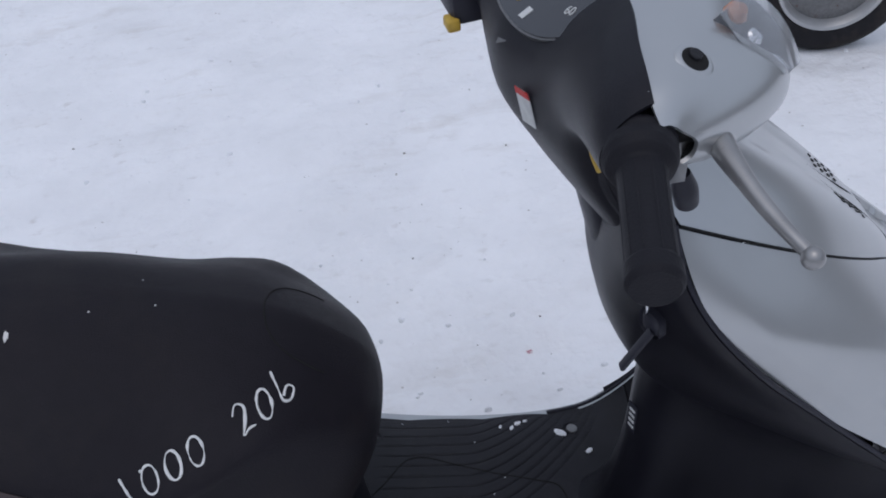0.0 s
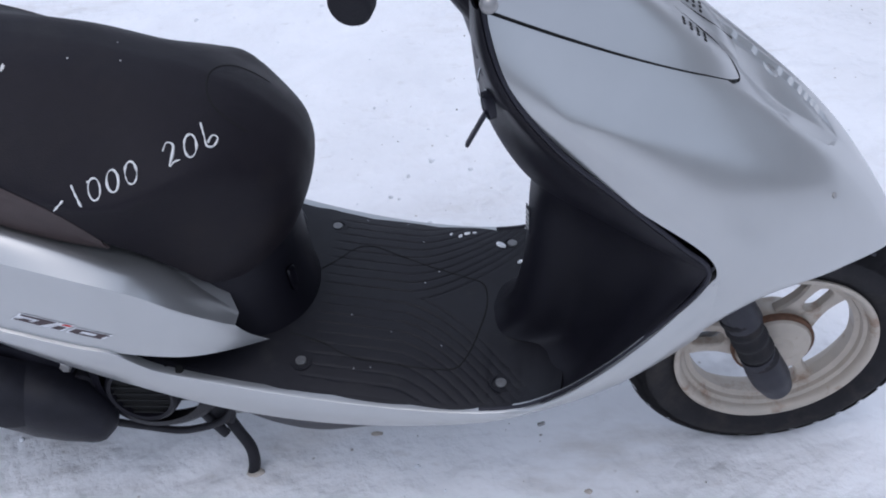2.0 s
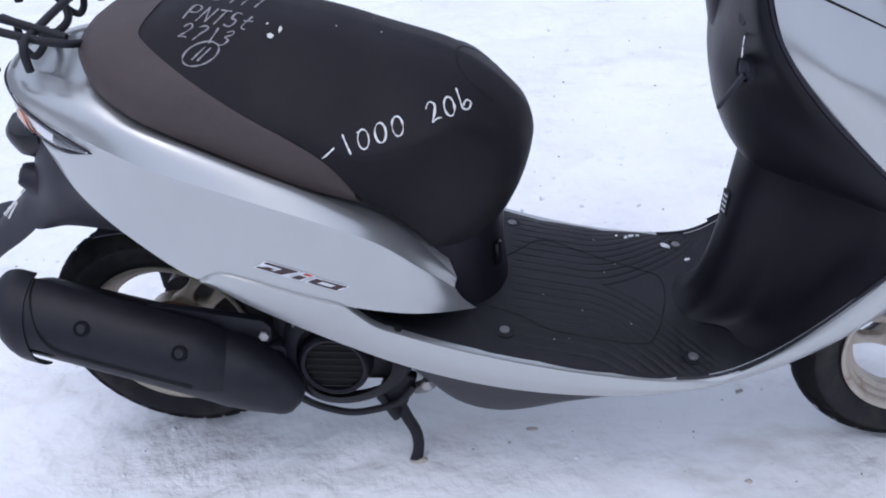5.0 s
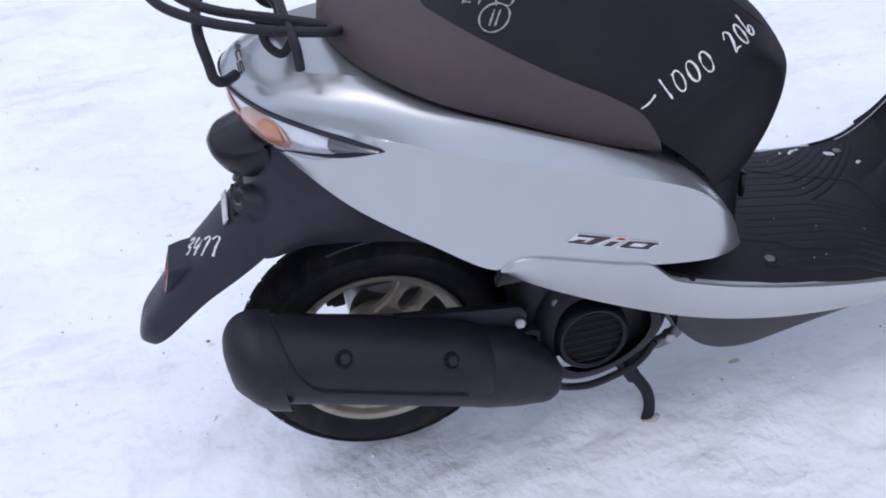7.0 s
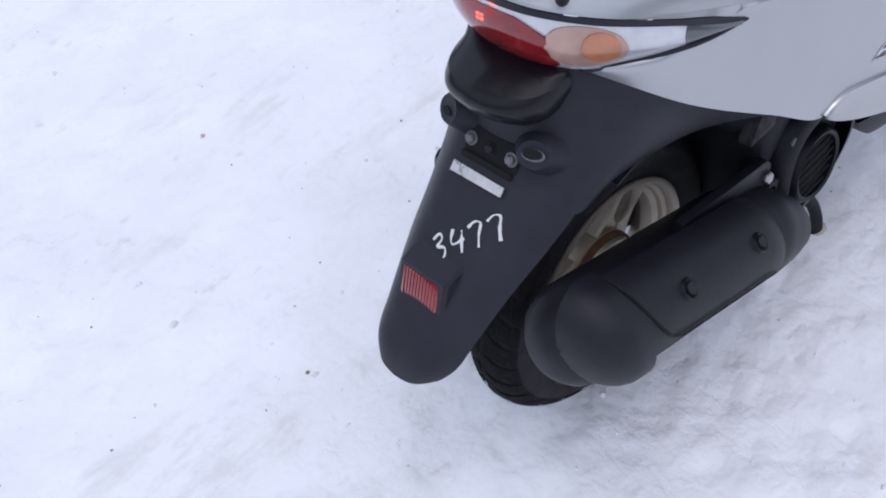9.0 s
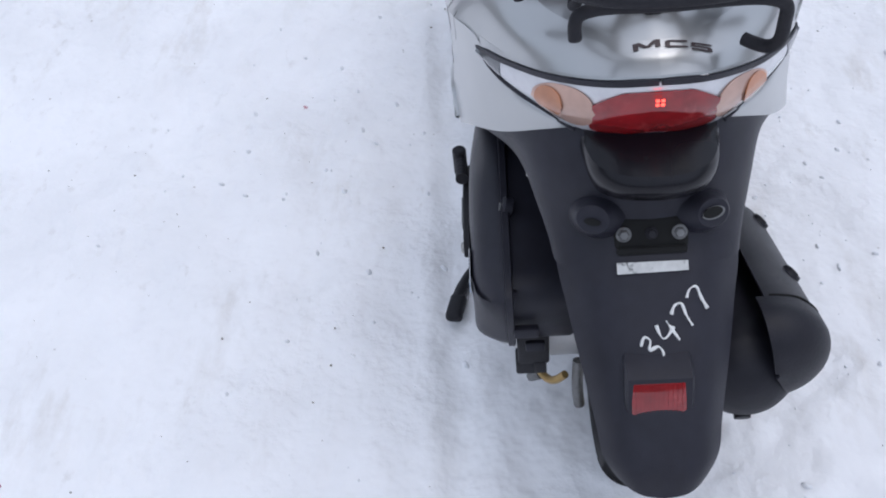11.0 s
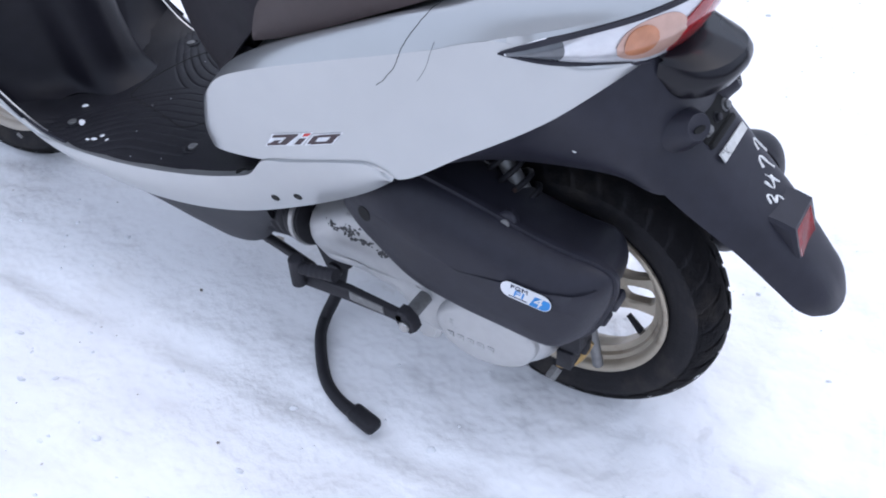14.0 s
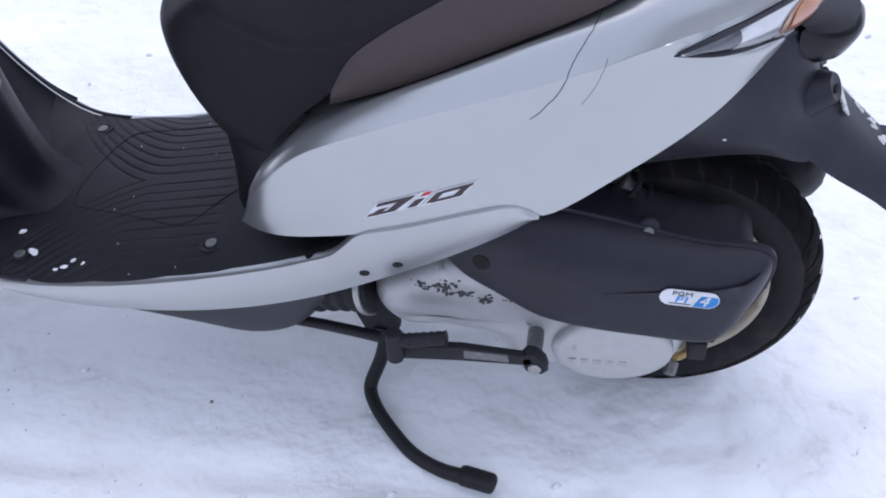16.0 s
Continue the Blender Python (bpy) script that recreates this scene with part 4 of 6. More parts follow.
# ---------- wheels ----------
def build_wheel(name, label, centre, steer, rim_mat, spokes, phase, parent, valve=3.75):
    m = pose(*centre, 90, 0, 0) if not steer else pose(*centre, 0, 0, steer) @ pose(0, 0, 0, 90)
    R, half = 0.2045, 0.041
    prof = []
    for a in np.linspace(-2.05, 2.05, 27):
        prof.append((R - 0.040 + 0.040 * math.cos(a) if abs(a) < 1.57 else R - 0.040 + 0.030 * math.cos(a), half * math.sin(a) * (1.0 if abs(a) < 1.57 else 0.97)))
    prof += [(0.136, 0.026), (0.136, -0.026)]
    wheel = part(name, lathe(prof, m, 96), RUBBER, parent, label)
    # tread blocks: slanted bars standing proud of the casing
    for s in (1, -1):
        bm = bmesh.new()
        for k in range(34):
            a0 = 2 * math.pi * (k + (0.5 if s > 0 else 0)) / 34
            grid = []
            for v in np.linspace(0.05, 1.0, 8):
                phi = s * v * 1.16
                row = []
                for w in np.linspace(-0.5, 0.5, 4):
                    wide = 0.158 - 0.014 * math.sin(v * math.pi)
                    a = a0 + 0.27 * v * (1 - 0.35 * v) + w * wide
                    rr = R - 0.040 + (0.0400 + 0.0024) * math.cos(phi)
                    row.append(m @ Vector((rr * math.cos(a), rr * math.sin(a), (half + 0.0016) * math.sin(phi))))
                grid.append(row)
            sheet(np.array(grid), bm)
        bmesh.ops.solidify(bm, geom=bm.faces[:], thickness=0.004)
        part("tread", bm, RUBBER, wheel)
    rim = bmesh.new()
    lathe([(0.1395, 0.031), (0.1395, 0.0345), (0.1365, 0.0355), (0.133, 0.0345), (0.129, 0.030), (0.1275, 0.022), (0.1225, 0.019), (0.1205, 0.013), (0.1135, 0.009), (0.113, -0.009), (0.1205, -0.013), (0.1225, -0.019), (0.1275, -0.022), (0.129, -0.030), (0.133, -0.0345), (0.1365, -0.0355), (0.1395, -0.0345), (0.1395, -0.031), (0.132, -0.022), (0.124, -0.008), (0.124, 0.008), (0.132, 0.022)], m, 96, rim)
    rim_ob = part("rim", rim, rim_mat, wheel, "painted steel rim with rust stains")
    hub = lathe([(0.0001, 0.036), (0.022, 0.036), (0.026, 0.030), (0.050, 0.026), (0.055, 0.018), (0.055, -0.018), (0.050, -0.026), (0.026, -0.030), (0.022, -0.036), (0.0001, -0.036)], m, 48, close=False)
    part("hub", hub, rim_mat, wheel)
    part("hub_rust", lathe([(0.0530, 0.0225), (0.0572, 0.0195), (0.0572, 0.0130), (0.0545, 0.0120)], m, 48), RUST, wheel, "ring of rust round the hub")
    for k in range(spokes):
        a = radians(phase) + 2 * math.pi * k / spokes
        sm = m @ Matrix.Rotation(a, 4, 'Z')
        bm = bmesh.new()
        # a spoke with a slot through it: two legs that meet at the hub and the rim
        n = 27
        for s in (1, -1):
            grid = []
            for i, r in enumerate(np.linspace(0.044, 0.121, n)):
                f = (r - 0.044) / 0.077
                wide = 0.036 - 0.009 * math.sin(f * math.pi) + 0.003 * f
                slot = 0.0128 * max(0.0, 1 - ((r - 0.089) / 0.0225) ** 4) ** 0.5 if abs(r - 0.089) < 0.0225 else 0.0
                ring = []
                for q, h in ((slot, -0.007), (slot + 0.003, -0.0095), (wide - 0.003, -0.0095), (wide, -0.006), (wide, 0.006), (wide - 0.003, 0.0095), (slot + 0.003, 0.0095), (slot, 0.007)):
                    ring.append(sm @ Vector((r, s * q, h * (1 - 0.15 * f))))
                grid.append(ring)
            sheet(np.array(grid), bm, close_u=True)
        ob = part("spoke", bm, rim_mat, wheel, "cast spoke with an oblong slot")
        for s in (1, -1):
            part("rust_stain", rbox((0.0050, 0.012, 0.0205), sm @ pose(0.1142, s * 0.034, 0), 0.002), RUST, wheel)
    part("valve_stem", tube([tuple(m @ Vector((0.120 * math.cos(valve), 0.120 * math.sin(valve), 0.006))), tuple(m @ Vector((0.096 * math.cos(valve), 0.096 * math.sin(valve), 0.012))), tuple(m @ Vector((0.086 * math.cos(valve), 0.086 * math.sin(valve), 0.014)))], (0.006, 0.004), 8, 8), IRON, wheel, "black valve stem")
    return wheel


front_wheel = build_wheel("front_wheel", "front tyre on a rusty cream three-spoke rim", (1.182, 0.0, 0.2025), 8, RIM, 3, 50, scooter, 2.0)
rear_wheel = build_wheel("rear_wheel", "rear tyre on a champagne rim", (0.0, 0.002, 0.2015), 0, GOLDRIM, 3, 50, scooter, 3.75)


def build_fork():
    def at(x, y, z):
        c = pose(1.182, 0, 0, 0, 0, 8)
        return tuple(c @ Vector((x - 1.204, y, z + 0.006)))
    for s in (1, -1):
        y = s * 0.076
        leg = part("fork_leg", tube([at(1.085, y, 0.44), at(1.110, y, 0.385), at(1.140, y, 0.318)], (0.022, 0.025), 10, 16), BLACK, scooter, "black front fork leg")
        prof = [0.0235 + 0.0020 * math.sin(i * 2.1) for i in range(14)]
        part("rubber_boot", tube([at(1.130, y, 0.335), at(1.150, y, 0.285), at(1.168, y, 0.240)], prof, 28, 18), RUBBER, leg, "ribbed rubber boot")
        part("lower_arm", tube([at(1.162, y, 0.252), at(1.178, y, 0.215), at(1.193, y, 0.182), at(1.196, y, 0.176)], [0.0235, 0.026, 0.0265, 0.021], 14, 18), BLACK, leg)
        part("axle_nut", disc(0.011, 0.010, frame_at(at(1.182, s * 0.040, 0.202), (0, s, 0)), 6), DULL, leg)
    part("brake_lever", tube([at(1.10, 0.05, 0.150), at(1.112, 0.058, 0.142), at(1.135, 0.052, 0.150), at(1.16, 0.05, 0.175)], 0.0065, 14, 8), DULL, scooter, "small dull steel brake arm")
    # inner mudguard over the front wheel
    rows = []
    for a in np.linspace(1.05, 2.75, 24):
        rows.append([at(1.182 + (0.226 + 0.012 * (1 - (w / 0.07) ** 2)) * math.cos(a), w, 0.206 + (0.226 + 0.012 * (1 - (w / 0.07) ** 2)) * math.sin(a)) for w in np.linspace(-0.07, 0.07, 9)])
    part("inner_mudguard", sheet(np.array(rows), thick=0.003), BLACK, scooter, "black inner mudguard above the front wheel")


build_fork()


# ---------- rear mudguard ----------
def build_mudguard():
    r0 = [(-0.104, 0, 0.608), (-0.086, 0.060, 0.602), (-0.058, 0.096, 0.586), (-0.009, 0.138, 0.549), (0.07, 0.178, 0.503), (0.15, 0.191, 0.450)]
    r1 = [(-0.125, 0, 0.555), (-0.112, 0.058, 0.555), (-0.066, 0.108, 0.548), (-0.005, 0.132, 0.520), (0.07, 0.150, 0.476), (0.14, 0.155, 0.440)]
    r2 = [(-0.140, 0, 0.507), (-0.131, 0.054, 0.507), (-0.092, 0.102, 0.496), (-0.03, 0.114, 0.486), (0.06, 0.115, 0.454), (0.12, 0.120, 0.430)]
    r3 = [(-0.166, 0, 0.482), (-0.158, 0.052, 0.480), (-0.126, 0.094, 0.460), (-0.075, 0.093, 0.464), (-0.008, 0.094, 0.455), (0.10, 0.095, 0.428)]
    bm = sheet(both(np.transpose(skin([r0, r1, r2, r3], 40, 20), (1, 0, 2))))
    qa = [(-0.138, 0, 0.5035), (-0.129, 0.052, 0.5035), (-0.092, 0.094, 0.490)]
    q0 = [(-0.1665, 0, 0.4815), (-0.1585, 0.052, 0.4795), (-0.127, 0.0935, 0.460)]
    q1 = [(-0.202, 0, 0.450), (-0.194, 0.048, 0.448), (-0.162, 0.086, 0.432)]
    q2 = [(-0.250, 0, 0.408), (-0.243, 0.043, 0.406), (-0.212, 0.075, 0.396)]
    q3 = [(-0.292, 0, 0.364), (-0.286, 0.038, 0.363), (-0.257, 0.064, 0.356)]
    q4 = [(-0.313, 0, 0.338), (-0.309, 0.034, 0.338), (-0.284, 0.058, 0.333)]
    q5 = [(-0.324, 0, 0.315), (-0.319, 0.026, 0.317), (-0.300, 0.046, 0.320)]
    sheet(both(np.transpose(skin([qa, q0, q1, q2, q3, q4, q5], 20, 36), (1, 0, 2))), bm)
    bmesh.ops.recalc_face_normals(bm, faces=bm.faces)
    bmesh.ops.solidify(bm, geom=bm.faces[:], thickness=0.003)
    guard = part("rear_mudguard", bm, BLACK, scooter, "long black plastic rear mudguard with white marker writing")
    # visor below the tail lamp: flat glossy top, narrow rear face, underside
    root = [(-0.100, 0.0, 0.611), (-0.092, 0.040, 0.608), (-0.082, 0.064, 0.604)]
    mid_top = [(-0.134, 0.0, 0.604), (-0.122, 0.040, 0.602), (-0.096, 0.0635, 0.600)]
    rim = [(-0.159, 0.0, 0.597), (-0.150, 0.034, 0.5945), (-0.130, 0.055, 0.5925), (-0.092, 0.0655, 0.597)]
    lip = [(-0.1655, 0.0, 0.587), (-0.157, 0.035, 0.5845), (-0.134, 0.057, 0.5815), (-0.092, 0.067, 0.586)]
    chin = [(-0.158, 0.0, 0.567), (-0.150, 0.034, 0.5645), (-0.130, 0.0535, 0.560), (-0.094, 0.063, 0.568)]
    back_row = [(-0.128, 0.0, 0.547), (-0.123, 0.028, 0.546), (-0.108, 0.046, 0.547), (-0.092, 0.058, 0.560)]
    bm = sheet(both(np.transpose(skin([root, mid_top, rim], 26, 10), (1, 0, 2))))
    sheet(both(np.transpose(skin([rim, lip, chin], 26, 8), (1, 0, 2))), bm)
    sheet(both(np.transpose(skin([chin, back_row], 26, 5), (1, 0, 2))), bm)
    part("lamp_hood", bm, GLOSS, guard, "rounded glossy black hood under the tail lamp")
    back = (-0.86, 0, 0.5)
    # plate bracket: tray with a lower ledge and three bolts; near-black paints recess shade
    bm = rbox((0.074, 0.034, 0.010), frame_at((-0.1375, 0, 0.506), back), 0.005, seg=3)
    rbox((0.070, 0.008, 0.016), frame_at((-0.1475, 0, 0.492), back), 0.003, bm)
    part("bracket", bm, DARK, guard, "plate bracket, near-black for the shade of a recess")
    for y, mt, r in ((0.0275, DULL, 0.0058), (0.0, IRON, 0.0048), (-0.0275, DULL, 0.0058)):
        nut = part("bolt", disc(r, 0.008, frame_at((-0.1405, y, 0.508), back), 6 if mt is DULL else 20, soft=0.3), mt, guard)
        part("washer", disc(r * 1.35, 0.003, frame_at((-0.1405, y, 0.508), back), 20), mt, nut)
    for s in (1, -1):
        # indicator mounts: tapered bosses standing out of the guard, the lamps gone
        axis = Vector((-0.80, s * 0.30, 0.50)).normalized()
        tip = Vector((-0.1415, s * 0.0585, 0.5315))
        m = frame_at(tip, axis) @ Matrix.Diagonal((1.0, 0.86, 1, 1))
        boss = part("mount_boss", lathe([(0.0001, -0.001), (0.0125, -0.001), (0.0165, 0.0), (0.0195, -0.004), (0.0235, -0.014), (0.031, -0.028), (0.042, -0.040)], m, 40, close=False), BLACK, guard, "empty indicator mount")
        if s < 0:
            part("mount_plate", slab(oval(0.0122, 0.0074), 0.0012, m @ pose(0, 0, -0.0006)), DULL, boss, "bare steel rim of the hole")
            part("mount_hole", slab([(x - 0.001, y + 0.001) for x, y in oval(0.0105, 0.0062)], 0.0016, m @ pose(0, 0, -0.0002)), DARK, boss)
        else:
            part("mount_hole", slab(oval(0.0085, 0.0042), 0.0012, m @ pose(0.0, -0.003, -0.0006)), DARK, boss)
    part("label_strip", slab([(-0.036, -0.0055), (0.034, -0.0045), (0.034, 0.0055), (-0.036, 0.006)], 0.002, frame_at((-0.1655, 0, 0.4845), (-0.72, 0, 0.69))), FOILTAPE, guard, "worn silver label strip")
    # reflector in its wedge-shaped housing
    hm = frame_at((-0.2590, 0.003, 0.3985), (-0.93, 0, 0.36))
    wedge = []
    for y in (-0.034, -0.031, 0.031, 0.034):
        k = 0.004 if abs(y) > 0.033 else 0.0
        wedge.append([(-0.224 - k, y + 0.002, 0.4270 - k), (-0.240 + k, y + 0.002, 0.4255 - k), (-0.2565 + k, y + 0.002, 0.4215 - k), (-0.2715 + k, y + 0.002, 0.3785), (-0.264, y + 0.002, 0.366)])
    bm = sheet(np.array(wedge))
    for y in (-0.032, 0.036):
        bm.faces.new([bm.verts.new(q) for q in ((-0.226, y, 0.4230), (-0.238, y, 0.4215), (-0.2525, y, 0.4175), (-0.2675, y, 0.3785), (-0.264, y, 0.366), (-0.225, y, 0.385))])
    hood = part("reflector_housing", bm, BLACK, guard, "black reflector housing")
    lens = part("reflector", rbox((0.055, 0.040, 0.012), hm @ pose(0, 0.0, 0.000), 0.003), REDLENS, hood, "red reflector")
    for i in range(11):
        part("reflector_rib", rbox((0.0007, 0.036, 0.0008), hm @ pose(-0.0225 + i * 0.0045, 0.0, 0.0062), 0.0002), REDLENS, lens)
    # scuffs and a screw head on the guard's flank
    part("flank_screw", disc(0.003, 0.002, frame_at((-0.030, 0.1165, 0.500), (-0.3, 0.9, 0.2)), 14), FOILTAPE, guard)
    return guard


guard = build_mudguard()


# ---------- exhaust, right side ----------
def build_exhaust():
    # the can climbs towards the rear
    yc = -0.130

    def height(x):
        return 0.2795 - 0.333 * x
    ax = [(x, yc + dy, height(x) + dz) for x, dy, dz in ((-0.204, 0.020, -0.024), (-0.182, 0.020, -0.024), (-0.155, 0.020, -0.022), (0.0, 0.017, -0.018), (0.12, 0.008, -0.008), (0.155, 0.0, -0.008), (0.190, -0.008, -0.014), (0.220, -0.014, -0.021), (0.238, -0.016, -0.023))]
    xs = np.linspace(-0.204, 0.238, 72)
    col = np.array(ax)
    path = np.stack([xs] + [np.interp(xs, col[:, 0], col[:, k]) for k in (1, 2)], 1)
    girth = np.interp(xs, [-0.204, -0.200, -0.192, -0.178, -0.155, 0.0, 0.12, 0.155, 0.190, 0.220, 0.231, 0.238], [0.006, 0.024, 0.040, 0.053, 0.060, 0.0625, 0.0650, 0.062, 0.050, 0.035, 0.027, 0.008])
    can = part("muffler", tube(path, list(girth), seg=36, smooth_path=False), EXHAUST, scooter, "matt black exhaust muffler")
    part("tail_pipe", tube([(-0.150, -0.108, 0.285), (-0.185, -0.107, 0.272), (-0.198, -0.107, 0.266)], 0.0095, 8, 16), IRON, can, "rusty tail pipe")

    def at(x, a, r):
        return (x, yc - r * math.cos(radians(a)), height(x) + r * math.sin(radians(a)) * 1.03)

    def shell(x0, x1, a0, a1, r, n=24):
        return np.array([[at(x, a, r(x)) for a in np.linspace(a0, a1, 18)] for x in np.linspace(x0, x1, n)])
    shield = part("heat_shield", sheet(shell(-0.140, 0.150, -3, 92, lambda x: 0.0690 - 0.02 * max(0, (x - 0.10) / 0.05) ** 2), thick=0.003), EXHAUST, can, "black heat shield with two bolts")
    part("end_cap", sheet(shell(-0.2044, -0.134, -62, 100, lambda x: 0.0715 * math.sqrt(max(0.002, 1 - (max(0, -0.150 - x) / 0.0545) ** 2))), thick=0.003), EXHAUST, can, "rounded black end cap")
    for x in (-0.054, 0.082):
        p = at(x, 41, 0.0695)
        m = frame_at(p, (0.25, -math.cos(radians(41)), math.sin(radians(41))))
        part("bolt_well", lathe([(0.0085, 0.001), (0.0110, 0.003), (0.0125, -0.001)], m, 24, close=False), EXHAUST, shield)
        part("bolt", disc(0.0070, 0.0045, m, 18), IRON, shield)
    seam = [(-0.132, 88), (-0.128, 62), (-0.114, 22), (-0.097, 6), (-0.06, 3), (0.03, 1), (0.095, 0)]
    part("shield_groove", tube([at(x, a, 0.0712) for x, a in seam], 0.0014, 50, 6), DARK, shield)
    part("hanger_plate", slab([(0.012, 0.310), (0.020, 0.337), (0.10, 0.325), (0.192, 0.309), (0.203, 0.296), (0.201, 0.272), (0.185, 0.258), (0.15, 0.252), (0.05, 0.290)], 0.012, Matrix(((1, 0, 0, 0), (0, 0, -1, -0.108), (0, 1, 0, 0), (0, 0, 0, 1))), bevel=0.003), EXHAUST, can, "black muffler hanger plate")
    part("hanger_bolt", disc(0.009, 0.009, frame_at((0.191, -0.118, 0.282), (0, -1, 0.2)), 6), STEEL, can)
    part("rubber_bush", lathe([(0.010, 0), (0.019, 0), (0.019, 0.018), (0.010, 0.018)], frame_at((0.205, -0.105, 0.245), (0, -1, 0)), 24), IRON, can)
    part("front_pipe", tube([(0.228, -0.140, 0.178), (0.256, -0.105, 0.118), (0.296, -0.100, 0.103), (0.332, -0.100, 0.109), (0.377, -0.100, 0.129), (0.403, -0.098, 0.162)], 0.0060, 36, 10), IRON, can)
    return can


build_exhaust()


# ---------- engine ----------
XZ = Matrix(((1, 0, 0, 0), (0, 0, 1, 0), (0, 1, 0, 0), (0, 0, 0, 1)))  # outline (x, z), depth along +y


def build_engine():
    bm = bmesh.new()
    rbox((0.21, 0.20, 0.20), pose(0.30, -0.01, 0.27), 0.03, bm, 3)
    rbox((0.16, 0.16, 0.12), pose(0.24, -0.02, 0.40), 0.03, bm, 3)
    rbox((0.12, 0.10, 0.07), pose(0.40, 0.0, 0.19), 0.02, bm, 3)
    block = part("engine_block", bm, IRON, scooter, "grimy black engine block")
    # fan shroud on the right side
    rows = []
    for d, k in ((0.0, 1.02), (0.018, 1.03), (0.032, 0.98), (0.040, 0.88), (0.043, 0.74)):
        rows.append([(0.300 + k * (0.098 * math.cos(a) + 0.012 * math.cos(2 * a)), -0.088 - d, 0.238 + k * (0.098 * math.sin(a)) + 0.35 * 0.0 * a) for a in np.linspace(0, 2 * math.pi, 48, endpoint=False)])
    bm = sheet(np.array(rows), close_u=True)
    shroud = part("fan_shroud", bm, SHIELD, block, "black fan shroud with a round intake")
    m = frame_at((0.2925, -0.126, 0.233), (0, -1, 0.1)) @ Matrix.Diagonal((0.96, 0.96, 1, 1))
    part("intake_ring", lathe([(0.046, 0.0), (0.046, 0.010), (0.051, 0.012), (0.056, 0.007), (0.060, -0.02)], m, 48, close=False), SHIELD, shroud)
    part("intake_back", disc(0.047, 0.002, m, 40), DARK, shroud)
    for i in range(7):
        part("intake_bar", rbox((0.092 * math.sqrt(max(0.05, 1 - ((i - 3) / 3.6) ** 2)), 0.003, 0.003), m @ pose(0, -0.039 + 0.013 * i, 0.006), 0.001), DARK, shroud)
    for x, z in ((0.362, 0.268), (0.243, 0.305)):
        part("bolt", disc(0.007, 0.008, frame_at((x, -0.118, z), (0, -1, 0)), 12), DULL, shroud)
    part("cable_clamp", tube([(0.405, -0.09, 0.150), (0.425, -0.098, 0.165), (0.440, -0.095, 0.180), (0.43, -0.08, 0.20)], 0.010, 16, 10), DULL, block)
    part("clamp_bolt", disc(0.010, 0.016, frame_at((0.425, -0.092, 0.168), (0, -1, 0)), 6), STEEL, block)
    part("dirty_bracket", slab([(0.165, 0.345), (0.215, 0.345), (0.222, 0.395), (0.195, 0.405)], 0.02, XZ @ pose(0, 0, -0.11), bevel=0.004), MUD, block, "muddy engine bracket")
    # left side: bare casting with kick starter
    outline = closed([(0.352, 0.235), (0.350, 0.268), (0.325, 0.296), (0.285, 0.322), (0.25, 0.333), (0.21, 0.325), (0.14, 0.285), (0.05, 0.270), (-0.015, 0.262), (-0.034, 0.225), (-0.028, 0.185), (-0.005, 0.158), (0.03, 0.142), (0.065, 0.137), (0.10, 0.141), (0.124, 0.147), (0.140, 0.131), (0.163, 0.129), (0.182, 0.148), (0.200, 0.186), (0.26, 0.197), (0.32, 0.198)], 110)

    def swell(p):
        x, y, z = p
        if y > 0.09:
            y += 0.010 * math.exp(-((x - 0.285) / 0.05) ** 2 - ((z - 0.275) / 0.03) ** 2) - 0.012 * math.exp(-((x - 0.275) / 0.030) ** 2 - ((z - 0.222) / 0.010) ** 2)
            y += 0.006 * math.exp(-((x - 0.25) / 0.022) ** 2 - ((z - 0.312) / 0.016) ** 2)
        return (x, y, z)
    case = part("drive_case", shell_xz(outline, [(0.0, 0.040), (0.0, 0.118), (0.003, 0.130), (0.009, 0.141), (0.017, 0.149), (0.027, 0.153)], np.array((0.16, 0.235)), swell), ALU, block, "scuffed bare aluminium drive case")
    cap_line = closed([(0.0575 + 0.073 * math.cos(a), 0.206 + 0.052 * math.sin(a) - 0.004 * math.cos(a)) for a in np.linspace(0, 2 * math.pi, 14, endpoint=False)], 60)
    part("case_cap", shell_xz(cap_line, [(0.0, 0.135), (0.0, 0.158), (0.0015, 0.162), (0.005, 0.1655), (0.012, 0.167)], np.array((0.0575, 0.206))), ALU, case, "oval aluminium case cap")
    part("case_boss", disc(0.020, 0.036, frame_at((0.152, 0.118, 0.158), (0, 1, 0)), 32, soft=0.3), ALU, case)
    for i in range(5):
        bm = rbox((0.0095, 0.0022, 0.0085), pose(0.104 - 0.0150 * i, 0.1685, 0.190 + 0.0004 * i), 0.001)
        rbox((0.0045, 0.0030, 0.0035), pose(0.104 - 0.0150 * i, 0.1690, 0.190 + 0.0004 * i), 0.001, bm)
        part("raised_letter_bar", bm, ALU, case)
    # peeled lacquer along the case's shoulder
    rnd = random.Random(5)
    case_tree = tree_of([case])
    bm = bmesh.new()
